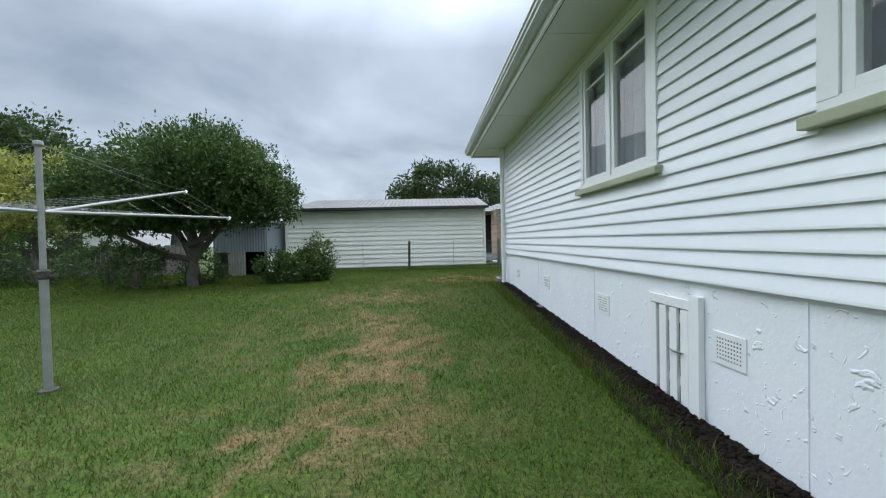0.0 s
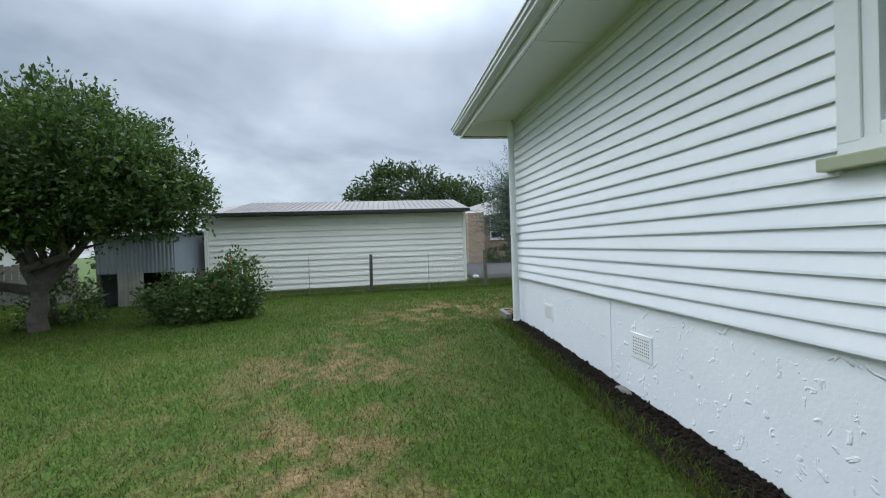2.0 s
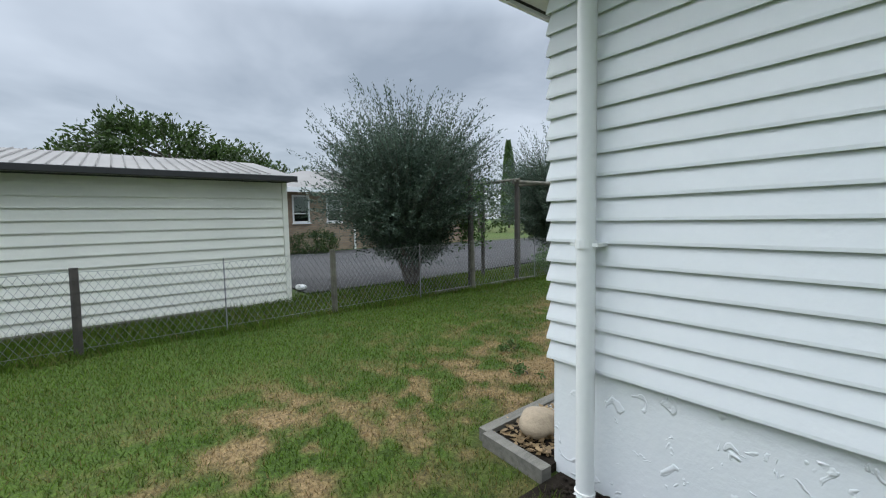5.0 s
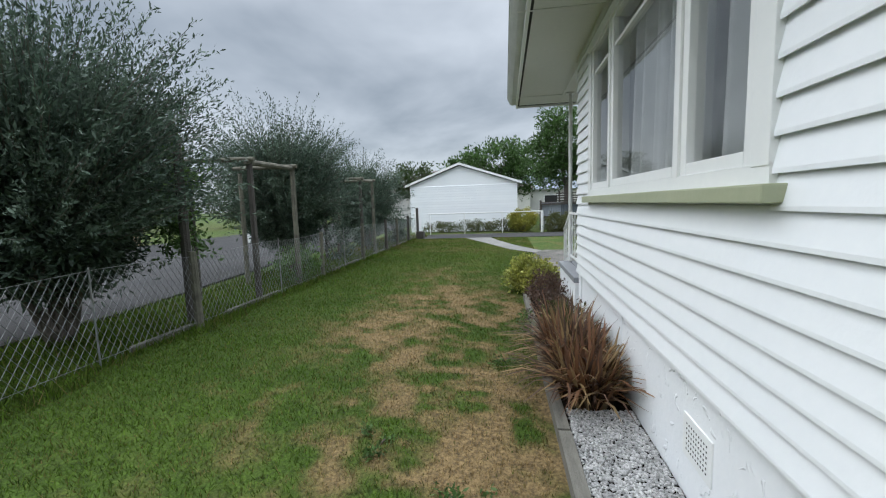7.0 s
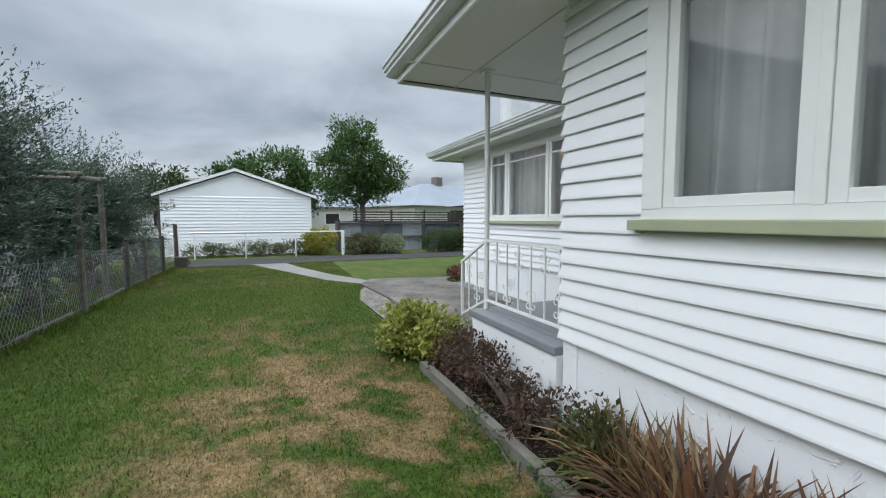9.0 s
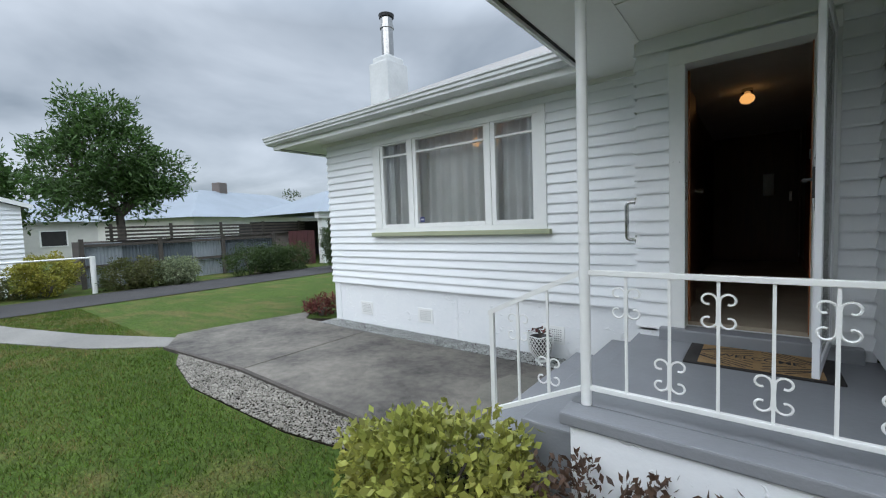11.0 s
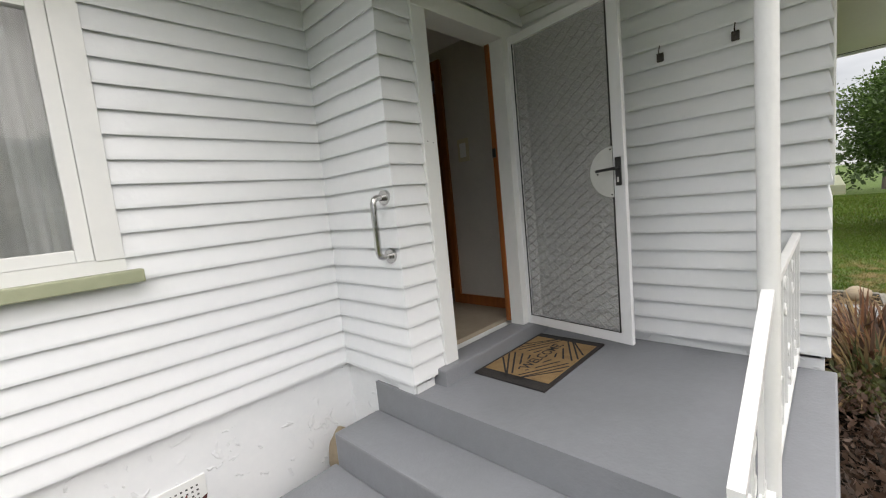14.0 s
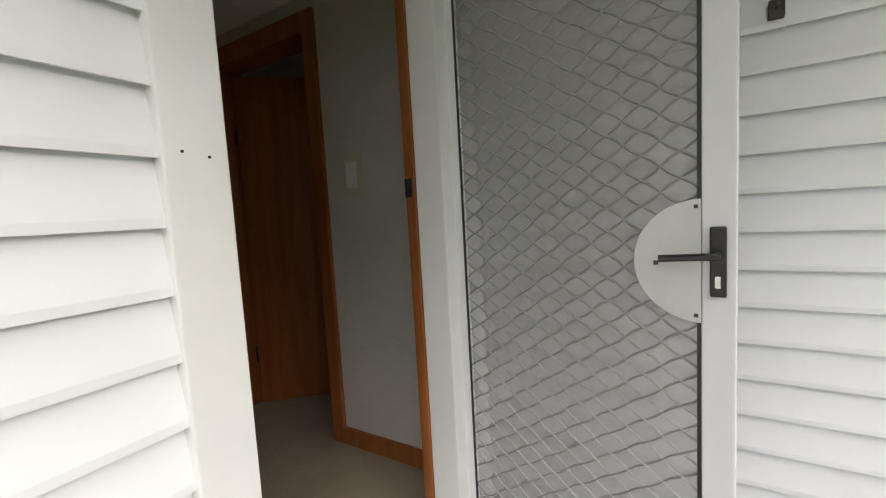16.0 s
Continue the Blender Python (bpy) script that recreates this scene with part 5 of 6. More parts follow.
# ---- plants ----
def clump(rg, centre, radii, n, size, jitter=0.6):
    """Leaf seats gathered in small bunches over an ellipsoid's outer half."""
    nb = max(6, n // 55)
    d = rg.normal(size=(nb, 3)); d /= np.linalg.norm(d, axis=1, keepdims=True)
    r = rg.uniform(0.35, 1.0, nb) ** 0.45
    bc = d * r[:, None] * (1 + 0.12 * np.clip(rg.normal(size=(nb, 1)), -2, 1.3))
    k = rg.integers(0, nb, n)
    rb = rg.uniform(0.5, 1.3, nb)[k]
    off = np.clip(rg.normal(size=(n, 3)), -1.5, 1.5) * rb[:, None]
    pos = np.asarray(centre) + bc[k] * np.asarray(radii) + off * size
    out = bc[k] * jitter + rg.normal(size=(n, 3)) * 0.6 + (0, 0, 0.15)
    return pos, out


def bush(name, at, blobs, n, leaf, material, label, category="shrub", seed=0, width=0.45, spread=0.10, group="", stems=6):
    """A shrub: leaf bunches over several lobes and a few bare stems. Lobes are (dx, dy, z, rx, ry, rz)."""
    rg = np.random.default_rng(seed)
    b = thing(name, at, label, category, group)
    P, D = [], []
    tot = sum(q[3] * q[4] + q[3] * q[5] for q in blobs)
    for q in blobs:
        p, d = clump(rg, q[:3], q[3:], int(n * (q[3] * q[4] + q[3] * q[5]) / tot), spread)
        P.append(p); D.append(d)
    P, D = np.concatenate(P), np.concatenate(D)
    k = P[:, 2] > 0.0
    P, D = P[k], D[k]
    part("foliage", leaves("foliage", P, D, leaf * rg.uniform(0.6, 1.25, len(P)), material, width, rg), material, b)
    s = Shape()
    for i in range(stems):
        q = blobs[i % len(blobs)]
        e = (q[0] + rg.uniform(-0.5, 0.5) * q[3], q[1] + rg.uniform(-0.5, 0.5) * q[4], q[2] + 0.3 * q[5])
        s.tube([(0.1 * e[0], 0.1 * e[1], -0.03), (0.5 * e[0], 0.5 * e[1], 0.5 * e[2]), e], [0.03 * q[3] + 0.006, 0.02 * q[3] + 0.004, 0.004], 5)
    part("stem", s, BARK, b)
    return b


def limb(s, a, b, r0, r1, rg, n=5, bend=0.12):
    a, b = Vector(a), Vector(b)
    L = (b - a).length
    pts = [a.lerp(b, i / n) + (Vector(rg.normal(size=3)) * L * bend * 0.5 if 0 < i < n else Vector((0, 0, 0))) for i in range(n + 1)]
    s.tube(pts, [r0 + (r1 - r0) * i / n for i in range(n + 1)], 7)
    return pts


def tree(name, at, trunk_h, trunk_r, blobs, n, leaf, material, label, seed=0, width=0.45, spread=0.16, forks=5, lean=(0, 0)):
    """A tree: tapered trunk that forks into limbs, a crown of leaf bunches on twigs, with gaps."""
    rg = np.random.default_rng(seed)
    t = thing(name, at, label, "tree")
    s = Shape()
    top = (lean[0], lean[1], trunk_h)
    limb(s, (0, 0, -0.1), top, trunk_r, trunk_r * 0.75, rg, 4, 0.06)
    ends = []
    for i in range(max(forks, len(blobs))):
        q = blobs[i % len(blobs)]
        e = (q[0] + rg.uniform(-0.35, 0.35) * q[3], q[1] + rg.uniform(-0.35, 0.35) * q[4], q[2] + rg.uniform(-0.2, 0.4) * q[5])
        pts = limb(s, top, e, trunk_r * 0.6, trunk_r * 0.15, rg)
        for _ in range(5):
            b0 = pts[rg.integers(2, len(pts))]
            d = rg.normal(size=3); d /= np.linalg.norm(d)
            e2 = Vector((q[0] + d[0] * q[3] * 0.9, q[1] + d[1] * q[4] * 0.9, q[2] + abs(d[2]) * q[5] * 0.85))
            limb(s, b0, e2, trunk_r * 0.18, 0.006, rg, 4)
    part("trunk", s, BARK, t)
    P, D = [], []
    tot = sum(q[3] * q[4] + q[3] * q[5] for q in blobs)
    for q in blobs:
        p, d = clump(rg, q[:3], q[3:], int(n * (q[3] * q[4] + q[3] * q[5]) / tot), spread)
        P.append(p); D.append(d)
    P, D = np.concatenate(P), np.concatenate(D)
    part("crown", leaves("crown", P, D, leaf * rg.uniform(0.6, 1.3, len(P)), material, width, rg), material, t)
    return t


def feather_tree(at, rx, ry, h, n, label, seed, low=0.35):
    """A willowy grey-green tree: many upright shoots set with narrow leaves."""
    rg = np.random.default_rng(seed)
    t = thing("feathery_tree", at, label, "tree", "trees along the fence")
    s = Shape()
    for i in range(5):
        a = 2 * math.pi * i / 5
        limb(s, (0.06 * math.cos(a), 0.06 * math.sin(a), -0.1), (rx * 0.28 * math.cos(a), ry * 0.28 * math.sin(a), h * 0.5), 0.07, 0.025, rg)
    part("trunk", s, BARK, t)
    P, D, S = [], [], []
    tw = Shape()
    for i in range(n):
        a = rg.uniform(0, 2 * math.pi)
        u = rg.random() ** 0.55
        outer = u > 0.55
        bx, by = 0.75 * rx * u * math.cos(a), 0.75 * ry * u * math.sin(a)
        bz = h * (low + (0.62 - low) * rg.random()) * (1 - 0.15 * u)
        vase = min(1.0, 0.35 + 1.15 * bz / h)
        bx, by = bx * vase, by * vase
        L = h * rg.uniform(0.16, 0.40) * (1.15 - 0.35 * u)
        d = np.array([math.cos(a) * (0.20 + 0.55 * u), math.sin(a) * (0.20 + 0.55 * u), 1.0 - 0.45 * u * rg.random()])
        if bz < 0.42 * h and rg.random() < 0.55:
            d = np.array([math.cos(a), math.sin(a), rg.uniform(0.1, 0.7)])
        d += rg.normal(scale=0.12, size=3)
        d /= np.linalg.norm(d)
        m = 60
        q = (np.arange(m) + rg.random(m)) / m
        curve = np.array([bx, by, bz]) + q[:, None] * d * L + (q ** 2)[:, None] * np.array([math.cos(a) * 0.10, math.sin(a) * 0.10, -0.04]) * L
        P.append(curve + rg.normal(scale=0.02, size=(m, 3)))
        D.append(d * 0.9 + rg.normal(scale=0.5, size=(m, 3)))
        S.append(rg.uniform(0.04, 0.08, m))
        if i % 3 == 0:
            tw.tube([curve[0], curve[m // 2], curve[-1]], [0.006, 0.004, 0.0015], 3, cap=False)
    part("twig", tw, BARK, t)
    for dx, dz, fr, fz in ((0, 0.50, 0.70, 0.22), (-0.3, 0.45, 0.45, 0.18), (0.3, 0.46, 0.45, 0.18), (0.0, 0.36, 0.62, 0.13), (-0.15, 0.28, 0.5, 0.09), (0.1, 0.24, 0.42, 0.10)):
        p, d = clump(rg, (dx * rx, 0, dz * h), (fr * rx, fr * ry, fz * h), 11000, 0.15)
        P.append(p); D.append(d); S.append(rg.uniform(0.05, 0.11, len(p)))
    P, D, S = np.concatenate(P), np.concatenate(D), np.concatenate(S)
    k = P[:, 2] > 0.25
    part("crown", leaves("crown", P[k], D[k], S[k], L_OLIVE, 0.30, rg), L_OLIVE, t)
    return t


feather_tree((2.85, 5.6, 0.28), 1.55, 1.3, 4.25, 1700, "dense grey-green feathery tree behind the wire fence", 31, low=0.28)
feather_tree((7.75, 5.6, 0.28), 1.35, 1.2, 4.0, 1350, "grey-green feathery tree between garden arches", 32, low=0.28)
feather_tree((12.7, 5.6, 0.28), 1.5, 1.2, 3.6, 1000, "grey-green feathery tree at the end of the fence", 33, low=0.25)
bush("climber", (3.75, 4.75, 0.28), [(0, 0, 1.6, 0.22, 0.25, 0.7), (0.1, 0.1, 1.0, 0.2, 0.25, 0.4)], 1500, 0.075, L_BRIGHT, "green climber on the tall post", "climber", 41)
bush("fence_shrub", (6.3, 4.65, 0.28), [(0, 0, 0.35, 0.5, 0.25, 0.35)], 1600, 0.07, L_BRIGHT, "low green shrub at the foot of the fence", "shrub", 42)
bush("fence_shrub", (9.2, 5.1, 0.28), [(0, 0, 0.5, 0.6, 0.3, 0.5)], 1500, 0.08, L_OLIVE, "tangled shrub along the fence", "shrub", 43)
bush("fence_shrub", (11.3, 5.0, 0.28), [(0, 0, 0.6, 0.5, 0.35, 0.6)], 1500, 0.08, L_OLIVE, "tangled shrub along the fence", "shrub", 44)
bush("fence_shrub", (14.3, 4.9, 0.28), [(0, 0, 0.6, 0.9, 0.35, 0.6)], 2000, 0.09, L_OLIVE, "tangled shrub along the fence", "shrub", 45)

# bed plants
def blades(name, at, rx, ry, h, n, materials, label, seed):
    """A clump of long arching strap leaves."""
    rg = np.random.default_rng(seed)
    b = thing(name, at, label, "plant", "strap-leaved plants")
    for mi, m_ in enumerate(materials):
        k = n // len(materials)
        a = rg.uniform(0, 6.28, k); u = rg.random(k) ** 0.6
        bx, by = rx * 0.55 * u * np.cos(a), ry * 0.55 * u * np.sin(a)
        L = h * rg.uniform(0.4, 1.2, k)
        out = rg.uniform(0.25, 1.5, k)
        a = a + rg.normal(scale=0.9, size=k)
        w = rg.uniform(0.009, 0.021, k)
        V = []
        for q in (0.0, 0.35, 0.7, 1.0):
            hx = bx + np.cos(a) * out * L * 0.62 * q ** 1.5
            hy = by + np.sin(a) * out * L * 0.62 * q ** 1.5
            hz = L * (q - 0.5 * out * q ** 2.0)
            ww = w * (1 - q) ** 0.6 if q < 1 else w * 0
            px, py = -np.sin(a) * ww, np.cos(a) * ww
            V += [np.stack([hx - px, hy - py, hz], 1), np.stack([hx + px, hy + py, hz], 1)]
        V = np.stack(V, 1)
        base = 8 * np.arange(k)[:, None]
        f = np.concatenate([base + np.array([0, 1, 3, 2]), base + np.array([2, 3, 5, 4]), base + np.array([4, 5, 7, 6])], 0)
        part("foliage", raw("foliage", V.reshape(-1, 3), f, m_), m_, b)
    return b


blades("strap_plant", (1.98, 0.24, BED_Z - 0.02), 0.46, 0.30, 0.56, 560, [L_RUST, L_BROWN, L_STRAW], "clump of rusty brown strap leaves, half dead", 51)
blades("strap_plant", (2.45, 0.25, BED_Z - 0.02), 0.46, 0.30, 0.60, 560, [L_RUST, L_STRAW, L_BROWN], "clump of straw and rust strap leaves, half dead", 52)
blades("strap_plant", (2.86, 0.22, BED_Z - 0.02), 0.30, 0.24, 0.50, 360, [L_STRAW, L_HEDGE], "clump of olive and straw strap leaves", 53)
bush("low_shrub", (3.12, 0.25, BED_Z - 0.02), [(0, 0, 0.16, 0.2, 0.2, 0.16)], 700, 0.05, L_HEDGE, "small olive-brown shrub in the bed", "shrub", 54, spread=0.05)
bush("brown_shrub", (3.75, 0.24, BED_Z - 0.02), [(-0.35, 0, 0.12, 0.4, 0.22, 0.16), (0.35, 0, 0.15, 0.45, 0.22, 0.18)], 2400, 0.045, L_BROWN, "low purplish-brown twiggy shrub in the bed", "shrub", 55, spread=0.06, stems=24)
bush("brown_shrub", (4.65, 0.26, BED_Z - 0.02), [(0, 0, 0.14, 0.45, 0.22, 0.17)], 1500, 0.045, L_BROWN, "low purplish-brown twiggy shrub in the bed", "shrub", 56, spread=0.06, stems=20)
bush("lime_shrub", (5.42, 0.40, 0.33), [(0, 0, 0.22, 0.44, 0.36, 0.24), (0.34, -0.05, 0.14, 0.28, 0.25, 0.17)], 6500, 0.055, L_LIME, "rounded lime and yellow leafed shrub by the steps", "shrub", 57, width=0.62, spread=0.06)
bush("creeping_plant", (3.3, 0.56, 0.31), [(0, 0, 0.02, 0.3, 0.1, 0.05), (0.5, -0.03, 0.02, 0.25, 0.08, 0.05)], 700, 0.035, L_BRIGHT, "creeping green plant over the edging", "plant", 58, spread=0.04, stems=2)
bush("red_plant", (9.98, -2.2, 0.31), [(0, 0, 0.13, 0.32, 0.26, 0.15)], 900, 0.08, L_RED, "low dark red leafed plant at the house corner", "plant", 59, width=0.3, spread=0.06)
for x, y, sd in ((0.95, 0.95, 71), (1.35, 1.5, 72), (2.6, 0.75, 73)):
    bush("weed", (x, y, gz(x, y)), [(0, 0, 0.02, 0.14, 0.12, 0.03)], 220, 0.035, L_BRIGHT, "small green weed in the lawn", "weed", sd, spread=0.03, stems=1)

# ---- the back yard ----
tree("round_tree", (-7.4, 1.9, 0.10), 0.75, 0.15, [(0.0, 0.1, 2.8, 2.0, 1.8, 1.1), (-1.35, 0.2, 2.45, 1.4, 1.4, 0.95), (1.2, 0.0, 2.55, 1.2, 1.3, 0.95), (-0.5, -0.2, 2.1, 1.6, 1.3, 0.6), (0.4, 0.5, 3.3, 1.3, 1.2, 0.75), (-2.3, 0.3, 2.5, 1.1, 1.1, 1.0), (1.7, 0.2, 2.25, 0.8, 0.9, 0.6)], 85000, 0.095, L_CITRUS, "broad round-crowned fruit tree with a forked trunk", 61, spread=0.15, forks=8)
bush("rose_bush", (-4.75, 1.75, 0.17), [(0, 0, 0.42, 0.75, 0.6, 0.42), (0.35, 0.1, 0.6, 0.45, 0.4, 0.5), (-0.5, 0.1, 0.4, 0.6, 0.5, 0.4)], 10000, 0.08, L_CITRUS, "rambling green rose bush with a few red blooms", "shrub", 62, spread=0.09)
rg = np.random.default_rng(63)
c = np.array((-4.4, 1.65, 0.9)) + rg.normal(scale=0.16, size=(26, 3)) * (1, 1, 1.4)
tagged(new("rose_bloom", leaves("rose_bloom", c, rg.normal(size=(26, 3)), rg.uniform(0.04, 0.07, 26), PETAL, 0.9, rg)), "small red rose petals on the bush", "flowers", kind="stuff")
for x, y, r, sd in ((-8.6, 1.6, 0.8, 64), (-10.2, 3.0, 1.0, 65), (-7.6, 2.6, 0.7, 66), (-12.5, 3.6, 1.3, 67)):
    bush("garden_shrub", (x, y, gz(x, y)), [(0, 0, r * 0.6, r, r * 0.8, r * 0.65)], int(3000 * r), 0.08, L_CITRUS, "dark green shrub under the trees", "shrub", sd)

# rotary clothes line
cl = thing("clothes_line", (-4.74, -5.06, gz(-4.74, -5.06)), "galvanised rotary clothes line with wire lines", "clothes line")
part("line_pole", Shape().tube([(0, 0, -0.05), (0, 0, 0.95)], 0.030, 12).tube([(0, 0, 0.95), (0, 0, 1.97)], 0.022, 12), POLE, cl)
part("crank_collar", Shape().turn([(0.032, 0.90), (0.046, 0.915), (0.046, 0.965), (0.032, 0.98)], 0, 0, 12).box(0.03, -0.01, 0.92, 0.11, 0.01, 0.94), BLACKPOST, cl)
part("pole_cap", Shape().turn([(0.0, 2.01), (0.032, 2.0), (0.036, 1.97), (0.022, 1.95)], 0, 0, 12), POLE, cl)
part("base_socket", Shape().turn([(0.075, -0.03), (0.07, 0.015), (0.034, 0.02)], 0, 0, 12), BLACKPOST, cl)
tips = []
for tip in ((0.55, 1.98, 1.49), (-0.08, 2.15, 1.86), (-1.95, 0.45, 1.52), (-0.7, -1.9, 1.50)):
    tips.append(Vector(tip))
    d_ = Vector((tip[0], tip[1], 0)).normalized() * 0.025
    arm = part("line_arm", Shape().tube([(d_.x, d_.y, 1.44), tip], 0.014, 8), POLE, cl)
    part("arm_end", Shape().tube([Vector(tip) * 0.985, Vector(tip) * 1.005], 0.018, 8), TRIM, arm)
    part("stay_wire", Shape().tube([(0, 0, 1.98), tip], 0.002, 4), WIRE, arm)
for q in (0.45, 0.62, 0.8, 0.98):
    pts = [Vector((0, 0, 1.44)).lerp(t_, q) for t_ in (tips[0], tips[1], tips[2], tips[3])]
    part("line_wire", Shape().tube([*pts, pts[0]], 0.0017, 4), WIRE, cl)

# corrugated garden shed
def corrugated(w, h, depth=0.012, pitch=0.085):
    s = Shape()
    n = int(w / pitch * 4)
    for i in range(n + 1):
        x = w * i / n
        y = depth * math.sin(2 * math.pi * x / pitch)
        s.v += [(x, y, 0), (x, y, h)]
    s.f = [(2 * i, 2 * i + 2, 2 * i + 3, 2 * i + 1) for i in range(n)]
    return s


def sheet(name, p, q, z0, z1, material, parent, label=""):
    d = Vector(q) - Vector(p)
    return part(name, corrugated(d.length, z1 - z0), material, parent, label, m=Matrix.Translation((p[0], p[1], z0)) @ Matrix.Rotation(math.atan2(d.y, d.x), 4, "Z"))


sh = thing("garden_shed", (-0.55, 0.35, 0.2), "grey corrugated iron garden shed with a lean-to roof", "shed")
X0, X1, Y0, Y1 = -7.75, -6.10, 4.32, 6.3
sheet("shed_wall", (X0, Y0), (X1, Y0), 0.78, 1.66, GALV, sh, "blue-grey ribbed sheet wall")
sheet("shed_wall", (X1, Y0), (X1 + 0.08, Y1), 0.72, 1.66, GALV, sh)
sheet("shed_wall", (X0, Y1), (X0, Y0), 0.0, 1.66, GALV, sh)
sheet("shed_wall", (X1, Y1), (X0, Y1), 0.0, 1.78, GALV, sh)
sheet("shed_skirting", (X0 + 0.45, Y0 - 0.03), (X0 + 1.0, Y0 - 0.03), -0.1, 0.80, GALVOLD, sh, "pale rusted sheet skirting")
part("shed_board", Shape().box(X1 - 0.02, Y0 + 0.04, 0.0, X1 + 0.04, Y0 + 0.95, 0.71), TRIM, sh, "peeling white boards")
part("shed_board", Shape().box(X1 - 0.02, Y0 + 1.2, 0.0, X1 + 0.04, Y1, 0.71), GALVOLD, sh)
part("shed_roof", Shape().add([(X0 - 0.1, Y0 - 0.12, 1.67), (X1 + 0.12, Y0 - 0.12, 1.67), (X1 + 0.2, Y1 + 0.1, 1.79), (X0 - 0.1, Y1 + 0.1, 1.79), (X0 - 0.1, Y0 - 0.12, 1.70), (X1 + 0.12, Y0 - 0.12, 1.70), (X1 + 0.2, Y1 + 0.1, 1.82), (X0 - 0.1, Y1 + 0.1, 1.82)], [(0, 3, 2, 1), (4, 5, 6, 7), (0, 1, 5, 4), (1, 2, 6, 5), (2, 3, 7, 6), (3, 0, 4, 7)]), GALV, sh)
# near-black floor and added inner panel stand in for the unlit shed interior
part("shed_floor", Shape().box(X0 + 0.05, Y0 + 0.1, -0.1, X1 - 0.05, Y1 - 0.1, 0.0), DARK, sh)
part("shed_dark_panel", Shape().box(X0 + 0.05, Y0 + 1.0, 0.0, X1 - 0.05, Y0 + 1.1, 1.55), DARK, sh)
for x, y in ((X0 + 0.04, Y0 + 0.05), (X1 - 0.05, Y0 + 0.05), (X1 - 0.02, Y0 + 1.08)):
    part("shed_post", Shape().box(x - 0.04, y - 0.04, -0.1, x + 0.04, y + 0.04, 0.8), TIMBER, sh)
# paling fence behind the yard
pf = thing("paling_fence", (0, 0, 0.2), "low weathered paling fence behind the garden", "fence")
for i in range(60):
    x = -20.0 + i * 0.17
    part("paling", Shape().box(x, 6.4, -0.05, x + 0.15, 6.42, 1.05 + 0.03 * math.sin(i * 2.1)), TIMBER, pf)
for z in (0.3, 0.85):
    part("fence_rail", Shape().box(-20, 6.421, z, -9.8, 6.46, z + 0.07), TIMBER, pf)

# ---- neighbour's cream garage ----
def boarded(face, length, z0, z1, cover, material, root, name="weatherboard", lip=0.03):
    n = int(math.ceil((z1 - z0) / cover))
    for i in range(n):
        z = z0 + i * cover
        top = min(cover + 0.011, z1 - z)
        prof = [(0.0, z + 0.012), (lip - 0.008, z + 0.012), (lip - 0.006, z), (lip, z), (lip, z + 0.01), (0.003, z + top), (0.0, z + top)]
        k = len(prof)
        v = [face.at(0, o, h) for o, h in prof] + [face.at(length, o, h) for o, h in prof]
        part(name, Shape().add(v, [tuple(range(k)), tuple(reversed(range(k, 2 * k)))] + [(j, j + k, (j + 1) % k + k, (j + 1) % k) for j in range(k)]), material, root)


gar = thing("cream_garage", (0, 0, 0), "long cream weatherboard garage with a grey metal roof", "garage")
gx0, gx1, gy0, gy1, gz0, gz1 = -6.38, 0.46, 5.74, 10.3, 0.28, 2.30
body = part("garage_wall", Shape().box(gx0 + 0.02, gy0 + 0.02, gz0 - 0.2, gx1 - 0.02, gy1, gz1), CREAM, gar)
boarded(Face(gx1, gy0 + 0.02, -1, 0, 0, -1), gx1 - gx0, gz0 + 0.05, gz1, 0.155, CREAM, body)
boarded(Face(gx1 - 0.02, gy0, 0, 1, 1, 0), gy1 - gy0, gz0 + 0.05, gz1, 0.155, CREAM, body)
part("garage_corner", Shape().box(gx1 - 0.05, gy0 - 0.03, gz0, gx1 + 0.03, gy0 + 0.05, gz1), CREAM, gar)
part("garage_corner", Shape().box(gx0 - 0.03, gy0 - 0.03, gz0, gx0 + 0.05, gy0 + 0.05, gz1), CREAM, gar)
part("garage_gutter", Shape().box(gx0 - 0.22, gy0 - 0.32, gz1 + 0.0, gx1 + 0.12, gy0 - 0.20, gz1 + 0.09, 0.01), BLACK, gar, "black gutter")
part("garage_soffit", Shape().box(gx0 - 0.1, gy0 - 0.2, gz1, gx1 + 0.05, gy0 + 0.02, gz1 + 0.02), DARK, gar)
ry = 8.0
part("garage_roof", Shape().add([(gx0 - 0.2, gy0 - 0.28, gz1 + 0.09), (gx1 + 0.1, gy0 - 0.28, gz1 + 0.09), (gx1 + 0.1, ry, 2.90), (gx0 + 0.45, ry, 2.90), (gx1 + 0.1, gy1 + 0.3, gz1 + 0.09), (gx0 - 0.2, gy1 + 0.3, gz1 + 0.09)], [(0, 1, 2, 3), (2, 4, 5, 3), (5, 0, 3), (0, 5, 4, 1), (1, 4, 2)]), ROOFP, gar, "grey ribbed roof")
s = Shape()
for i in range(44):
    x = gx0 + 0.1 + i * 0.15
    y_a, z_a = gy0 - 0.28, gz1 + 0.095
    s.add([(x - 0.012, y_a, z_a), (x + 0.012, y_a, z_a), (x + 0.012, ry, 2.905), (x - 0.012, ry, 2.905), (x, y_a, z_a + 0.018), (x, ry, 2.923)], [(0, 4, 5, 3), (4, 1, 2, 5)]) if x > gx0 + 0.5 else None
part("roof_ribs", s, ROOFP, gar)
part("garage_base", Shape().box(-3.9, gy0 - 0.12, gz0 - 0.1, -0.4, gy0 - 0.005, gz0 + 0.06), OLDPOST, gar, "weathered base board")

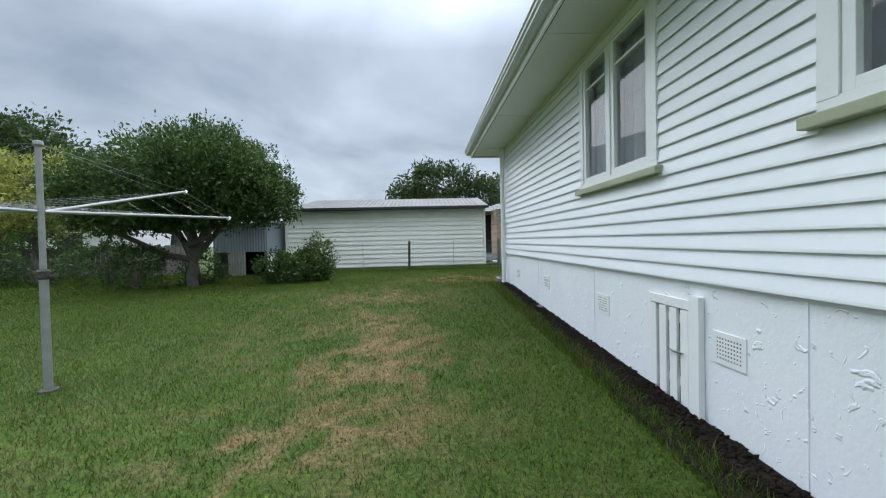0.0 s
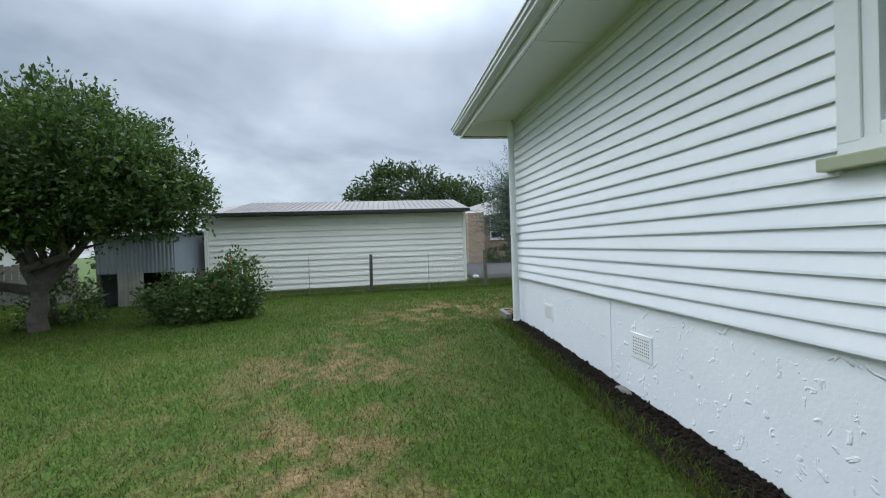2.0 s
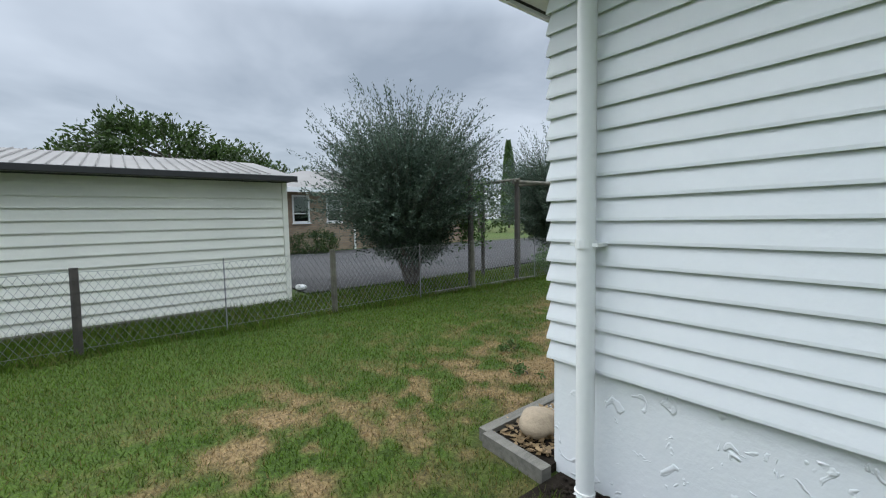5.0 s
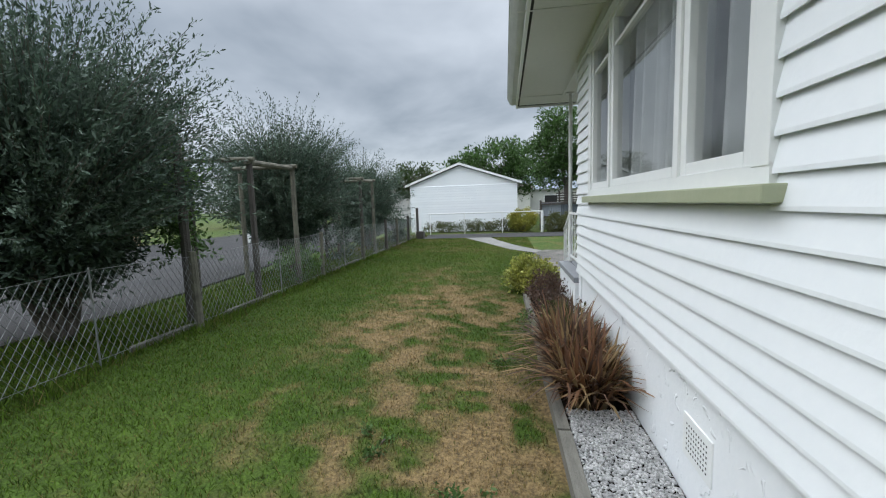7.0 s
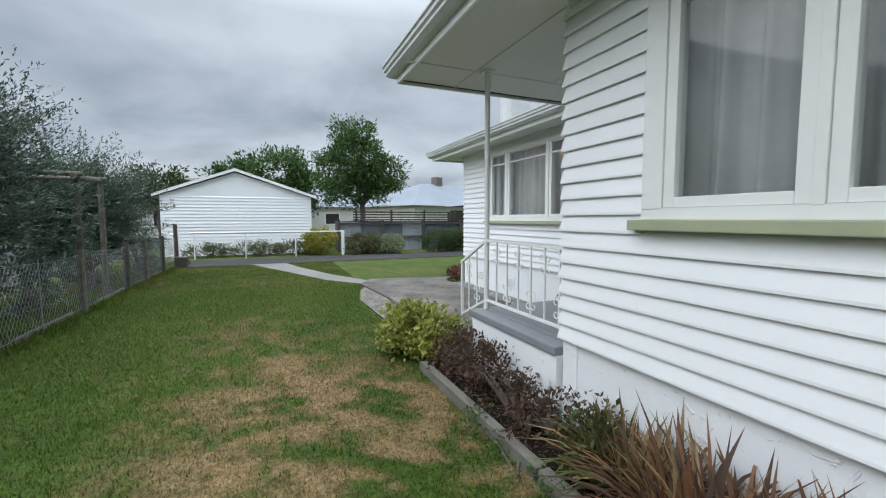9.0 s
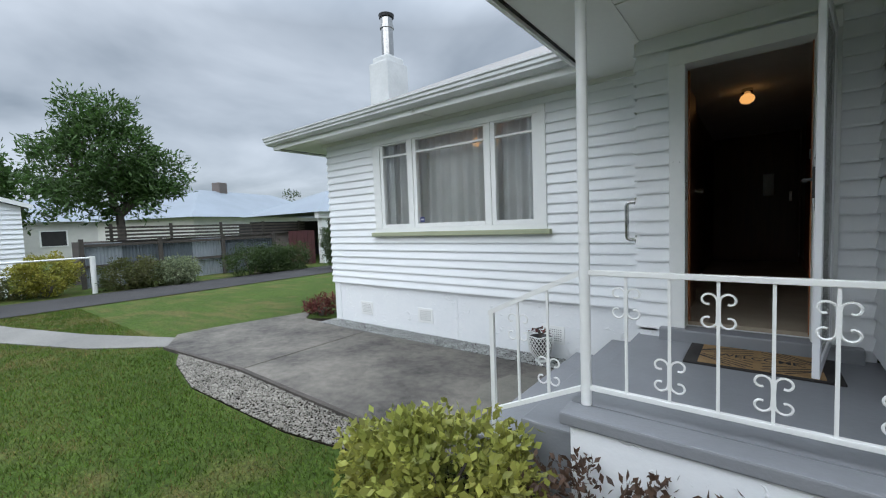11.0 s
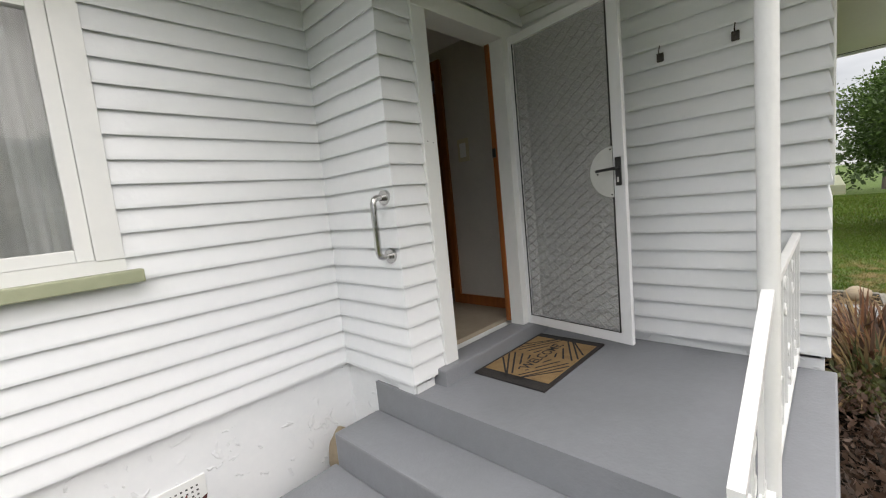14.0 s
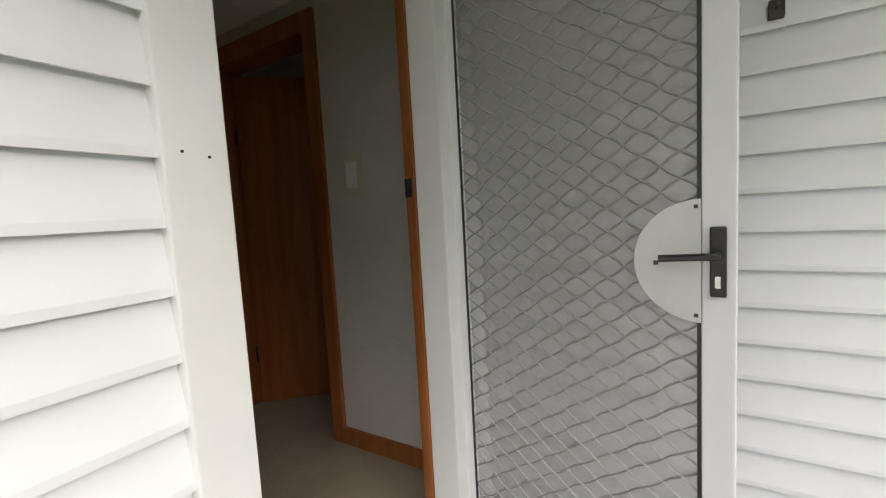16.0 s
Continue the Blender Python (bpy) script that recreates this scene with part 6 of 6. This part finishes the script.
# ---- brick house beyond the drive ----
def brickmat():
    m = mat("tan_brickwork", (0.34, 0.25, 0.17), (0.26, 0.19, 0.13), rough=0.9)
    n, l = m.node_tree.nodes, m.node_tree.links
    tc = n.new("ShaderNodeTexCoord"); mp = n.new("ShaderNodeMapping")
    mp.inputs["Rotation"].default_value = (radians(90), 0, 0)
    b = n.new("ShaderNodeTexBrick")
    b.inputs["Scale"].default_value = 1.0; b.inputs["Brick Width"].default_value = 0.24; b.inputs["Row Height"].default_value = 0.085; b.inputs["Mortar Size"].default_value = 0.012
    b.inputs["Color1"].default_value, b.inputs["Color2"].default_value, b.inputs["Mortar"].default_value = (0.37, 0.27, 0.18, 1), (0.27, 0.19, 0.125, 1), (0.25, 0.22, 0.18, 1)
    l.new(tc.outputs["Object"], mp.inputs[0]); l.new(mp.outputs[0], b.inputs[0]); l.new(b.outputs[0], n["Principled BSDF"].inputs["Base Color"])
    return m


BRICKS = brickmat()
bh = thing("brick_house", (0, 16.8, 0.2), "single-storey tan brick house with a pale metal roof", "house")
s = Shape()
HW = [(4.20, 4.97, 1.40, 2.62), (5.75, 6.52, 1.40, 2.62), (9.2, 10.6, 1.40, 2.62)]
for a0, a1, z0, z1 in rect_pieces(2.6, 15.0, -0.3, 2.78, HW):
    s.box(a0, 0, z0, a1, 0.2, z1)
part("house_wall", s, BRICKS, bh)
part("house_wall", Shape().box(2.6, -1.6, -0.3, 3.45, -0.002, 2.78), BRICKS, bh)
for a0, a1, z0, z1 in HW:
    w = part("house_window", Shape().box(a0, -0.03, z0, a0 + 0.07, 0.05, z1).box(a1 - 0.07, -0.03, z0, a1, 0.05, z1).box(a0 + 0.07, -0.03, z0, a1 - 0.07, 0.05, z0 + 0.07).box(a0 + 0.07, -0.03, z1 - 0.07, a1 - 0.07, 0.05, z1).box(a0 + 0.07, -0.03, z0 + 0.38, a1 - 0.07, 0.05, z0 + 0.44), TRIM, bh)
    part("window_sill", Shape().box(a0 - 0.04, -0.08, z0 - 0.06, a1 + 0.04, 0.02, z0), TRIM, w)
    part("pane", Shape().box(a0 + 0.07, 0.0, z0 + 0.07, a1 - 0.07, 0.005, z1 - 0.07), GLASS, w)
    part("blind", Shape().box(a0 + 0.05, 0.12, z0 + 0.5, a1 - 0.05, 0.13, z1), GREYWALL, w)
part("house_back", Shape().box(2.6, 3.0, -0.3, 15, 3.1, 2.7), DARK, bh)
part("fascia", Shape().box(2.0, -0.62, 2.72, 15.6, -0.55, 2.92), TRIM, bh)
part("house_roof", Shape().add([(2.0, -0.6, 2.92), (15.6, -0.6, 2.92), (15.6, 9, 2.92), (2.0, 9, 2.92), (6.0, 3.6, 4.15), (12, 3.6, 4.15)], [(0, 1, 5, 4), (1, 2, 5), (2, 3, 4, 5), (3, 0, 4), (0, 3, 2, 1)]), ROOFP, bh)
part("house_eave", Shape().box(2.0, -0.55, 2.78, 15.6, 0.1, 2.80), TRIM, bh)
part("downpipe", Shape().tube([(7.1, -0.08, -0.1), (7.1, -0.08, 2.75)], 0.05, 8), TRIM, bh)
bush("rounded_shrub", (4.55, 15.4, 0.3), [(0, 0, 0.40, 1.05, 0.7, 0.55)], 5200, 0.09, L_DARK, "dark green clipped shrub by the brick house", "shrub", 81)
wf = thing("drive_railing", (16.0, 11.4, 0.3), "low white painted rail frame beside the drive", "rail")
for x in (-1.2, 0.0, 1.2):
    part("frame_post", Shape().box(x - 0.04, -0.04, 0, x + 0.04, 0.04, 0.9), WHITEIRON, wf)
for z in (0.25, 0.85):
    part("frame_rail", Shape().box(-1.2, -0.03, z, 1.2, 0.03, z + 0.06), WHITEIRON, wf)
bag = rock("white_bag", (0.95, 6.6, 0.33), (0.10, 0.15, 0.06), 9.2, "white bundled sheet lying beside the garage", WHITEIRON)
tagged(bag, category="bundle")

# ---- street side: gable garage, hedge, rail fence, tin fence ----
gg = thing("gable_garage", (0, 0, 0.28), "white weatherboard garage with a low gable", "garage")
bx = 19.4
gy_r, gy_m, gy_l, gh, gr = 0.17, 2.97, 5.48, 2.32, 3.24      # right, ridge and left of the gable; eaves and ridge height
gw = part("garage_wall", Shape().add([(x, y, z) for x in (bx + 0.01, bx + 9) for y, z in ((gy_r, -0.1), (gy_l, -0.1), (gy_l, gh), (gy_m, gr), (gy_r, gh))], [(4, 3, 2, 1, 0), (5, 6, 7, 8, 9), (0, 1, 6, 5), (0, 5, 9, 4), (1, 2, 7, 6), (3, 4, 9, 8), (2, 3, 8, 7)]), PAINT, gg)
boarded(Face(bx + 0.01, gy_r, 0, 1, -1, 0), gy_l - gy_r, 0.0, gh - 0.02, 0.125, PAINT, gw)
part("verge", Shape().add([(x, y, z) for x in (bx - 0.14, bx - 0.11) for y, z in ((gy_r - 0.22, gh - 0.06), (gy_m, gr + 0.04), (gy_l + 0.22, gh - 0.06), (gy_l + 0.22, gh + 0.05), (gy_m, gr + 0.15), (gy_r - 0.22, gh + 0.05))], [(0, 1, 4, 5), (1, 2, 3, 4), (11, 10, 7, 6), (10, 9, 8, 7), (1, 0, 6, 7), (2, 1, 7, 8), (5, 4, 10, 11), (4, 3, 9, 10)]), TRIM, gg)
part("garage_roof", Shape().add([(x, y, z) for x in (bx - 0.10, bx + 9.2) for y, z in ((gy_r - 0.24, gh + 0.03), (gy_m, gr + 0.14), (gy_l + 0.24, gh + 0.03))], [(0, 3, 4, 1), (1, 4, 5, 2)]), ROOFP, gg)
rf = thing("rail_fence", (17.75, 0, 0.28), "low white pipe rail fence by the driveway", "fence")
for y in (-0.85, 0.9, 2.6, 4.2):
    part("fence_post", Shape().tube([(0, y, -0.05), (0, y, 0.98)], 0.018 if y > -0.8 else 0.06, 10), WHITEIRON, rf)
part("fence_rail", Shape().tube([(0, -0.85, 0.95), (0, 4.3, 0.95)], 0.022, 8), WHITEIRON, rf)
gate = thing("white_gate", (16.6, 4.45, 0.3), "white slatted gate standing open at the fence corner", "gate")
for i in range(7):
    part("gate_slat", Shape().box(0.12 * i, 0.06 * i, 0.05, 0.12 * i + 0.05, 0.06 * i + 0.02, 1.0), WHITEIRON, gate)
part("gate_brace", Shape().tube([(0, 0, 0.1), (0.75, 0.38, 0.95)], 0.025, 6), WHITEIRON, gate)
part("gate_rail", Shape().tube([(0, 0, 0.9), (0.77, 0.4, 0.9)], 0.025, 6).tube([(0, 0, 0.2), (0.77, 0.4, 0.2)], 0.025, 6), WHITEIRON, gate)
cb = thing("concrete_block", (15.5, 4.2, 0.3), "dark concrete block at the end of the lawn", "block")
part("block", Shape().box(-0.2, -0.15, -0.03, 0.2, 0.15, 0.3, 0.02), BLACKPOST, cb)
bush("low_hedge", (18.6, 2.4, 0.28), [(0, -1.5, 0.25, 0.35, 0.9, 0.28), (0, 0, 0.25, 0.35, 0.9, 0.28), (0, 1.4, 0.22, 0.35, 0.8, 0.24)], 9000, 0.07, L_HEDGE, "low clipped brownish hedge along the street fence", "hedge", 82)
bush("golden_shrub", (18.2, 0.0, 0.28), [(0, 0, 0.55, 0.65, 0.68, 0.5)], 8000, 0.07, L_YELLOW, "rounded golden yellow shrub", "shrub", 83, spread=0.07)
bush("russet_shrub", (17.8, -1.5, 0.28), [(0, 0, 0.42, 0.55, 0.6, 0.42), (0, -0.5, 0.4, 0.5, 0.5, 0.4)], 7000, 0.07, L_HEDGE, "rounded russet brown garden shrub", "shrub", 84)
bush("variegated_shrub", (17.6, -2.75, 0.28), [(0, 0, 0.38, 0.5, 0.5, 0.38)], 4500, 0.08, L_VAR, "pale cream variegated garden shrub", "shrub", 85)
bush("dark_shrub", (17.6, -4.9, 0.28), [(0, 0, 0.45, 0.6, 0.9, 0.5), (0.1, -0.8, 0.5, 0.6, 0.6, 0.5), (0.1, -1.6, 0.45, 0.6, 0.7, 0.45)], 15000, 0.07, L_DARK, "dark green spreading shrub", "shrub", 86)
bush("ball_hedge", (16.2, -7.5, 0.28), [(0, 0, 0.92, 0.62, 0.62, 0.85)], 24000, 0.05, L_DARK, "clipped round green bush", "shrub", 87, spread=0.06)
tf = thing("tin_fence", (0, 0, 0.25), "weathered corrugated iron fence with timber rails", "fence")
pts = [(19.2, -0.9 - 0.95 * i) for i in range(7)]
for i, (p, q) in enumerate(zip(pts, pts[1:])):
    sheet("tin_sheet", (p[0] + 0.02 * (i % 2), p[1]), (q[0] + 0.02 * (i % 2), q[1]), 0.0, 1.32 - 0.03 * (i % 3), DARKTIN if i % 3 else GALV, tf)
for z in (0.62, 1.22):
    part("fence_rail", Shape().box(19.10, -6.7, z, 19.16, -0.9, z + 0.08), BLACKPOST, tf)
for y in (-0.9, -2.8, -4.7, -6.6):
    part("fence_post", Shape().box(19.04, y - 0.05, -0.1, 19.14, y + 0.05, 1.45), BLACKPOST, tf)
for j in range(4):
    part("top_slat", Shape().box(20.6, -9.0, 1.38 + 0.12 * j, 20.64, -1.8, 1.45 + 0.12 * j), BLACKPOST, tf)
for i in range(5):
    part("fence_post", Shape().box(20.64, -2 - 1.7 * i, -0.1, 20.72, -1.92 - 1.7 * i, 1.9), BLACKPOST, tf)
part("fence_panel", Shape().box(20.75, -9.0, -0.1, 20.8, -1.0, 1.36), ROOFT, tf)
mf = thing("maroon_fence", (19.0, -7.2, 0.25), "dark maroon board fence", "fence")
for i in range(7):
    part("fence_board", Shape().box(0, -0.17 * i - 0.16, -0.05, 0.03, -0.17 * i, 1.45), MAROON, mf)
part("fence_rail", Shape().box(0.031, -1.2, 1.1, 0.07, 0, 1.18), MAROON, mf)
cp = thing("white_carport", (18.6, -8.8, 0.25), "white carport with a grey roof and dark interior", "carport")
part("carport_post", Shape().box(0, 0, -0.1, 0.3, 0.3, 1.95), TRIM, cp)
part("carport_wall", Shape().box(0.2, -6, -0.1, 6, -5.8, 1.95), TRIM, cp)
# back wall near-black: the shade inside the carport is put into its colour
part("carport_shaded_back", Shape().box(5.8, -6, -0.1, 6, 0.3, 1.95), DARK, cp)
part("carport_beam", Shape().box(-0.1, -6, 1.95, 0.2, 0.5, 2.2), TRIM, cp)
part("carport_roof", Shape().add([(-0.3, -6.3, 2.2), (-0.3, 0.6, 2.2), (6.3, 0.6, 2.2), (6.3, -6.3, 2.2), (3.0, -3.4, 3.4), (3.0, -2.2, 3.4)], [(0, 4, 5, 1), (1, 5, 2), (2, 5, 4, 3), (3, 4, 0), (0, 1, 2, 3)]), ROOFB, cp)

tree("feather_leaf_tree", (21.4, -2.4, 0.2), 2.2, 0.16, [(0, 0.2, 4.3, 1.5, 1.5, 1.2), (0.3, -1.2, 3.6, 1.2, 1.1, 0.9), (-0.2, 1.2, 3.7, 1.2, 1.0, 1.0), (0, 0.4, 5.4, 1.0, 1.0, 0.7), (0.2, 0, 2.9, 1.3, 1.5, 0.7)], 16000, 0.20, L_MID, "tall light tree with feathery drooping leaves behind the fence", 91, width=0.3, spread=0.22, forks=7)
tree("street_tree", (30, 1.5, 0.2), 2.0, 0.2, [(0, 0, 4.2, 2.2, 2.4, 1.6), (0, 2.0, 3.6, 1.6, 1.8, 1.2), (0, -2.2, 3.4, 1.6, 1.8, 1.2)], 11000, 0.26, L_MID, "leafy green tree behind the garage", 92, spread=0.3)
tree("street_tree", (34, 8.5, 0.2), 2.0, 0.2, [(0, 0, 3.4, 1.8, 2.0, 1.3)], 4000, 0.26, L_DARK, "dark green tree beyond the garage", 93, spread=0.3)
tree("large_tree", (1.6, 37, 0.2), 3.0, 0.5, [(-1.5, 0, 6.6, 4.5, 4, 3.0), (3.5, 0, 5.6, 4.0, 4, 2.4), (7.5, 0, 4.6, 3.5, 3.5, 2.0), (-4.5, 0, 5.0, 3.2, 3, 2.2)], 22000, 0.38, L_DARK, "large dark green spreading tree beyond the roofs", 94, spread=0.45)
tree("yard_tree", (-13.5, 4.6, 0.2), 1.2, 0.2, [(0, 0, 2.7, 1.6, 1.6, 1.3), (-1.8, 0.6, 2.4, 1.6, 1.5, 1.2)], 16000, 0.13, L_LIME, "yellow-green leafy tree at the end of the yard", 95, spread=0.2)
tree("yard_tree", (-18, 5.5, 0.2), 2.0, 0.3, [(0, 0, 4.6, 2.4, 2.4, 2.0), (2, 0.5, 4.0, 2.0, 2.0, 1.6), (0, 3.0, 4.4, 2.2, 2.2, 1.8)], 24000, 0.20, L_DARK, "tall dark tree beyond the yard", 96, spread=0.3)
tree("yard_tree", (-12.2, 9.5, 0.2), 1.6, 0.25, [(0, 0, 3.6, 2.2, 2.0, 1.6), (-2.5, 0, 3.2, 2.0, 2.0, 1.4)], 8000, 0.2, L_CITRUS, "leafy tree behind the garden shed", 97, spread=0.26)
cy = thing("cypress", (38, 35, 0.2), "slim light green column cypress", "tree")
rg = np.random.default_rng(98)
zc = rg.uniform(0.3, 11.0, 5000); ac = rg.uniform(0, 6.28, 5000)
rc = 0.95 * np.clip((11.2 - zc) / 8, 0, 1) ** 0.6 * rg.uniform(0.75, 1.05, 5000)
part("crown", leaves("crown", np.stack([rc * np.cos(ac), rc * np.sin(ac), zc], 1), np.stack([0.3 * np.cos(ac), 0.3 * np.sin(ac), np.ones(5000)], 1), rg.uniform(0.3, 0.6, 5000), L_BRIGHT, 0.4, rg), L_BRIGHT, cy)
part("trunk", Shape().tube([(0, 0, -0.1), (0, 0, 6)], 0.15, 6), BARK, cy)


def far_house(at, w, d, eave, ridge, wall_m, roof_m, label, turn=0.0, chimney=False):
    h = tagged(new("house"), label, "house", "distant houses")
    h.matrix_world = Matrix.Translation(at) @ Matrix.Rotation(radians(turn), 4, "Z")
    part("house_wall", Shape().box(-d / 2, -w / 2, -0.3, d / 2, w / 2, eave), wall_m, h)
    r = part("house_roof", Shape().add([(-d / 2 - 0.5, -w / 2 - 0.5, eave), (-d / 2 - 0.5, w / 2 + 0.5, eave), (d / 2 + 0.5, w / 2 + 0.5, eave), (d / 2 + 0.5, -w / 2 - 0.5, eave), (0, -w / 2 + d / 2, ridge), (0, w / 2 - d / 2, ridge)], [(0, 4, 5, 1), (1, 5, 2), (2, 5, 4, 3), (3, 4, 0), (0, 1, 2, 3)]), roof_m, h)
    if chimney:
        part("chimney", Shape().box(-0.4, 1.6, ridge - 0.6, 0.4, 2.4, ridge + 0.7, 0.05), ROOFT, r)
    for y in (-w / 4, 0.0, w / 4):
        wn_ = part("house_window", Shape().box(-d / 2 - 0.05, y - 0.75, 0.95, -d / 2, y + 0.75, 2.1), TRIM, h)
        part("pane", Shape().box(-d / 2 - 0.06, y - 0.65, 1.02, -d / 2 - 0.051, y + 0.65, 2.03), DARK, wn_)
    return h


far_house((40, -15.5, 0.2), 17, 9, 2.6, 4.9, GREYWALL, ROOFB, "distant bungalow with a blue-grey hipped roof and chimney", 20, True)
far_house((48, -4.0, 0.2), 14, 9, 2.7, 4.6, GREYWALL, ROOFB, "distant bungalow with a blue-grey hipped roof", 0)
far_house((36, -30, 0.2), 16, 9, 2.7, 5.0, GREYWALL, ROOFB, "distant bungalow with a blue-grey hipped roof", 40)
far_house((42, 5.5, 0.2), 14, 9, 2.7, 5.0, GREYWALL, ROOFT, "distant bungalow with a brown roof", 0)
far_house((-30, 18, 0.2), 14, 9, 2.6, 4.4, GREYWALL, ROOFG, "distant pale house behind the yard trees", 150)
for x, y, r, sd in ((30, 22, 3, 1), (24, 26, 3.5, 2), (44, 20, 4, 3), (-22, 10, 3, 5), (-26, 2, 3, 6), (-24, -8, 3.2, 7), (52, 12, 4, 8), (55, -14, 4, 9), (58, -30, 5, 10), (14, 32, 3, 11), (-16, 22, 4, 12), (-34, -4, 4, 13)):
    bush("distant_tree", (x, y, 0.2), [(0, 0, r * 0.75, r, r, r * 0.75), (r * 0.8, r * 0.5, r * 0.55, r * 0.7, r * 0.7, r * 0.5)], 1800, 0.35, L_DARK, "distant dark green tree", "tree", 200 + sd, spread=0.35, group="distant trees")

# chimney of the white house
ch = thing("chimney", (9.05, -3.1, 3.2), "white rendered chimney with a steel flue", "chimney")
# white render in the greyed gutter paint, which carries its shade
part("flue_base", Shape().box(-0.21, -0.24, 0, 0.21, 0.24, 1.20, 0.02).box(-0.17, -0.19, 1.20, 0.17, 0.19, 1.30, 0.02), GUTTER, ch)
part("flue", Shape().tube([(0, 0, 1.30), (0, 0, 1.95)], 0.10, 14).tube([(0, 0, 1.78), (0, 0, 1.83)], 0.115, 14), STEEL, ch)
part("cowl", Shape().turn([(0.12, 1.95), (0.13, 2.0), (0.0, 2.06)], 0, 0, 14), BLACK, ch)
rv = thing("roof_vent", (8.55, -3.6, 3.75), "grey domed roof vent", "roof vent")
part("dome", Shape().turn([(0.10, -0.5), (0.10, 0.1), (0.16, 0.14), (0.17, 0.22), (0.10, 0.30), (0.0, 0.32)], 0, 0, 14), GALV, rv, smooth=True)

# ---- weatherboards, one object each ----
def board_mesh(face, a0, a1, z, top, e0, e1):
    """One bevelled board; e0, e1: 1 mitred outwards at a corner, -1 inwards, 0 cut square."""
    prof = [(0.0, z + 0.013), (LIP - 0.006, z + 0.013), (LIP - 0.005, z), (LIP, z), (LIP, z + 0.014), (TOPIN, z + top), (0.0, z + top)]
    s = Shape()
    v = [face.at(a0 - o * e0, o, h) for o, h in prof] + [face.at(a1 + o * e1, o, h) for o, h in prof]
    n = len(prof)
    s.add(v, [tuple(range(n)), tuple(reversed(range(n, 2 * n)))] + [(i, i + n, (i + 1) % n + n, (i + 1) % n) for i in range(n)])
    return s


for wall, face, length, holes, m0, m1 in HOUSE_WALLS:
    for i in range(22):
        cover = 0.1017 if face in (FA, FB, FE, FS) else COVER
        z = ZB + i * cover
        spans = [(0.0, length, m0, m1)]
        for h0, h1, hz0, hz1 in holes:
            if z + cover > hz0 + 0.02 and z < hz1 - 0.02:
                spans = [q for a, b, p, r in spans for q in (((a, h0, p, 0), (h1, b, 0, r)) if a < h0 < b else ((a, b, p, r),))]
        for a, b, p, r in spans:
            if b - a > 0.02 and ZS - z > 0.015:
                part("weatherboard", board_mesh(face, a, b, z, min(cover + 0.012, ZS - z), p, r), PAINT, wall)
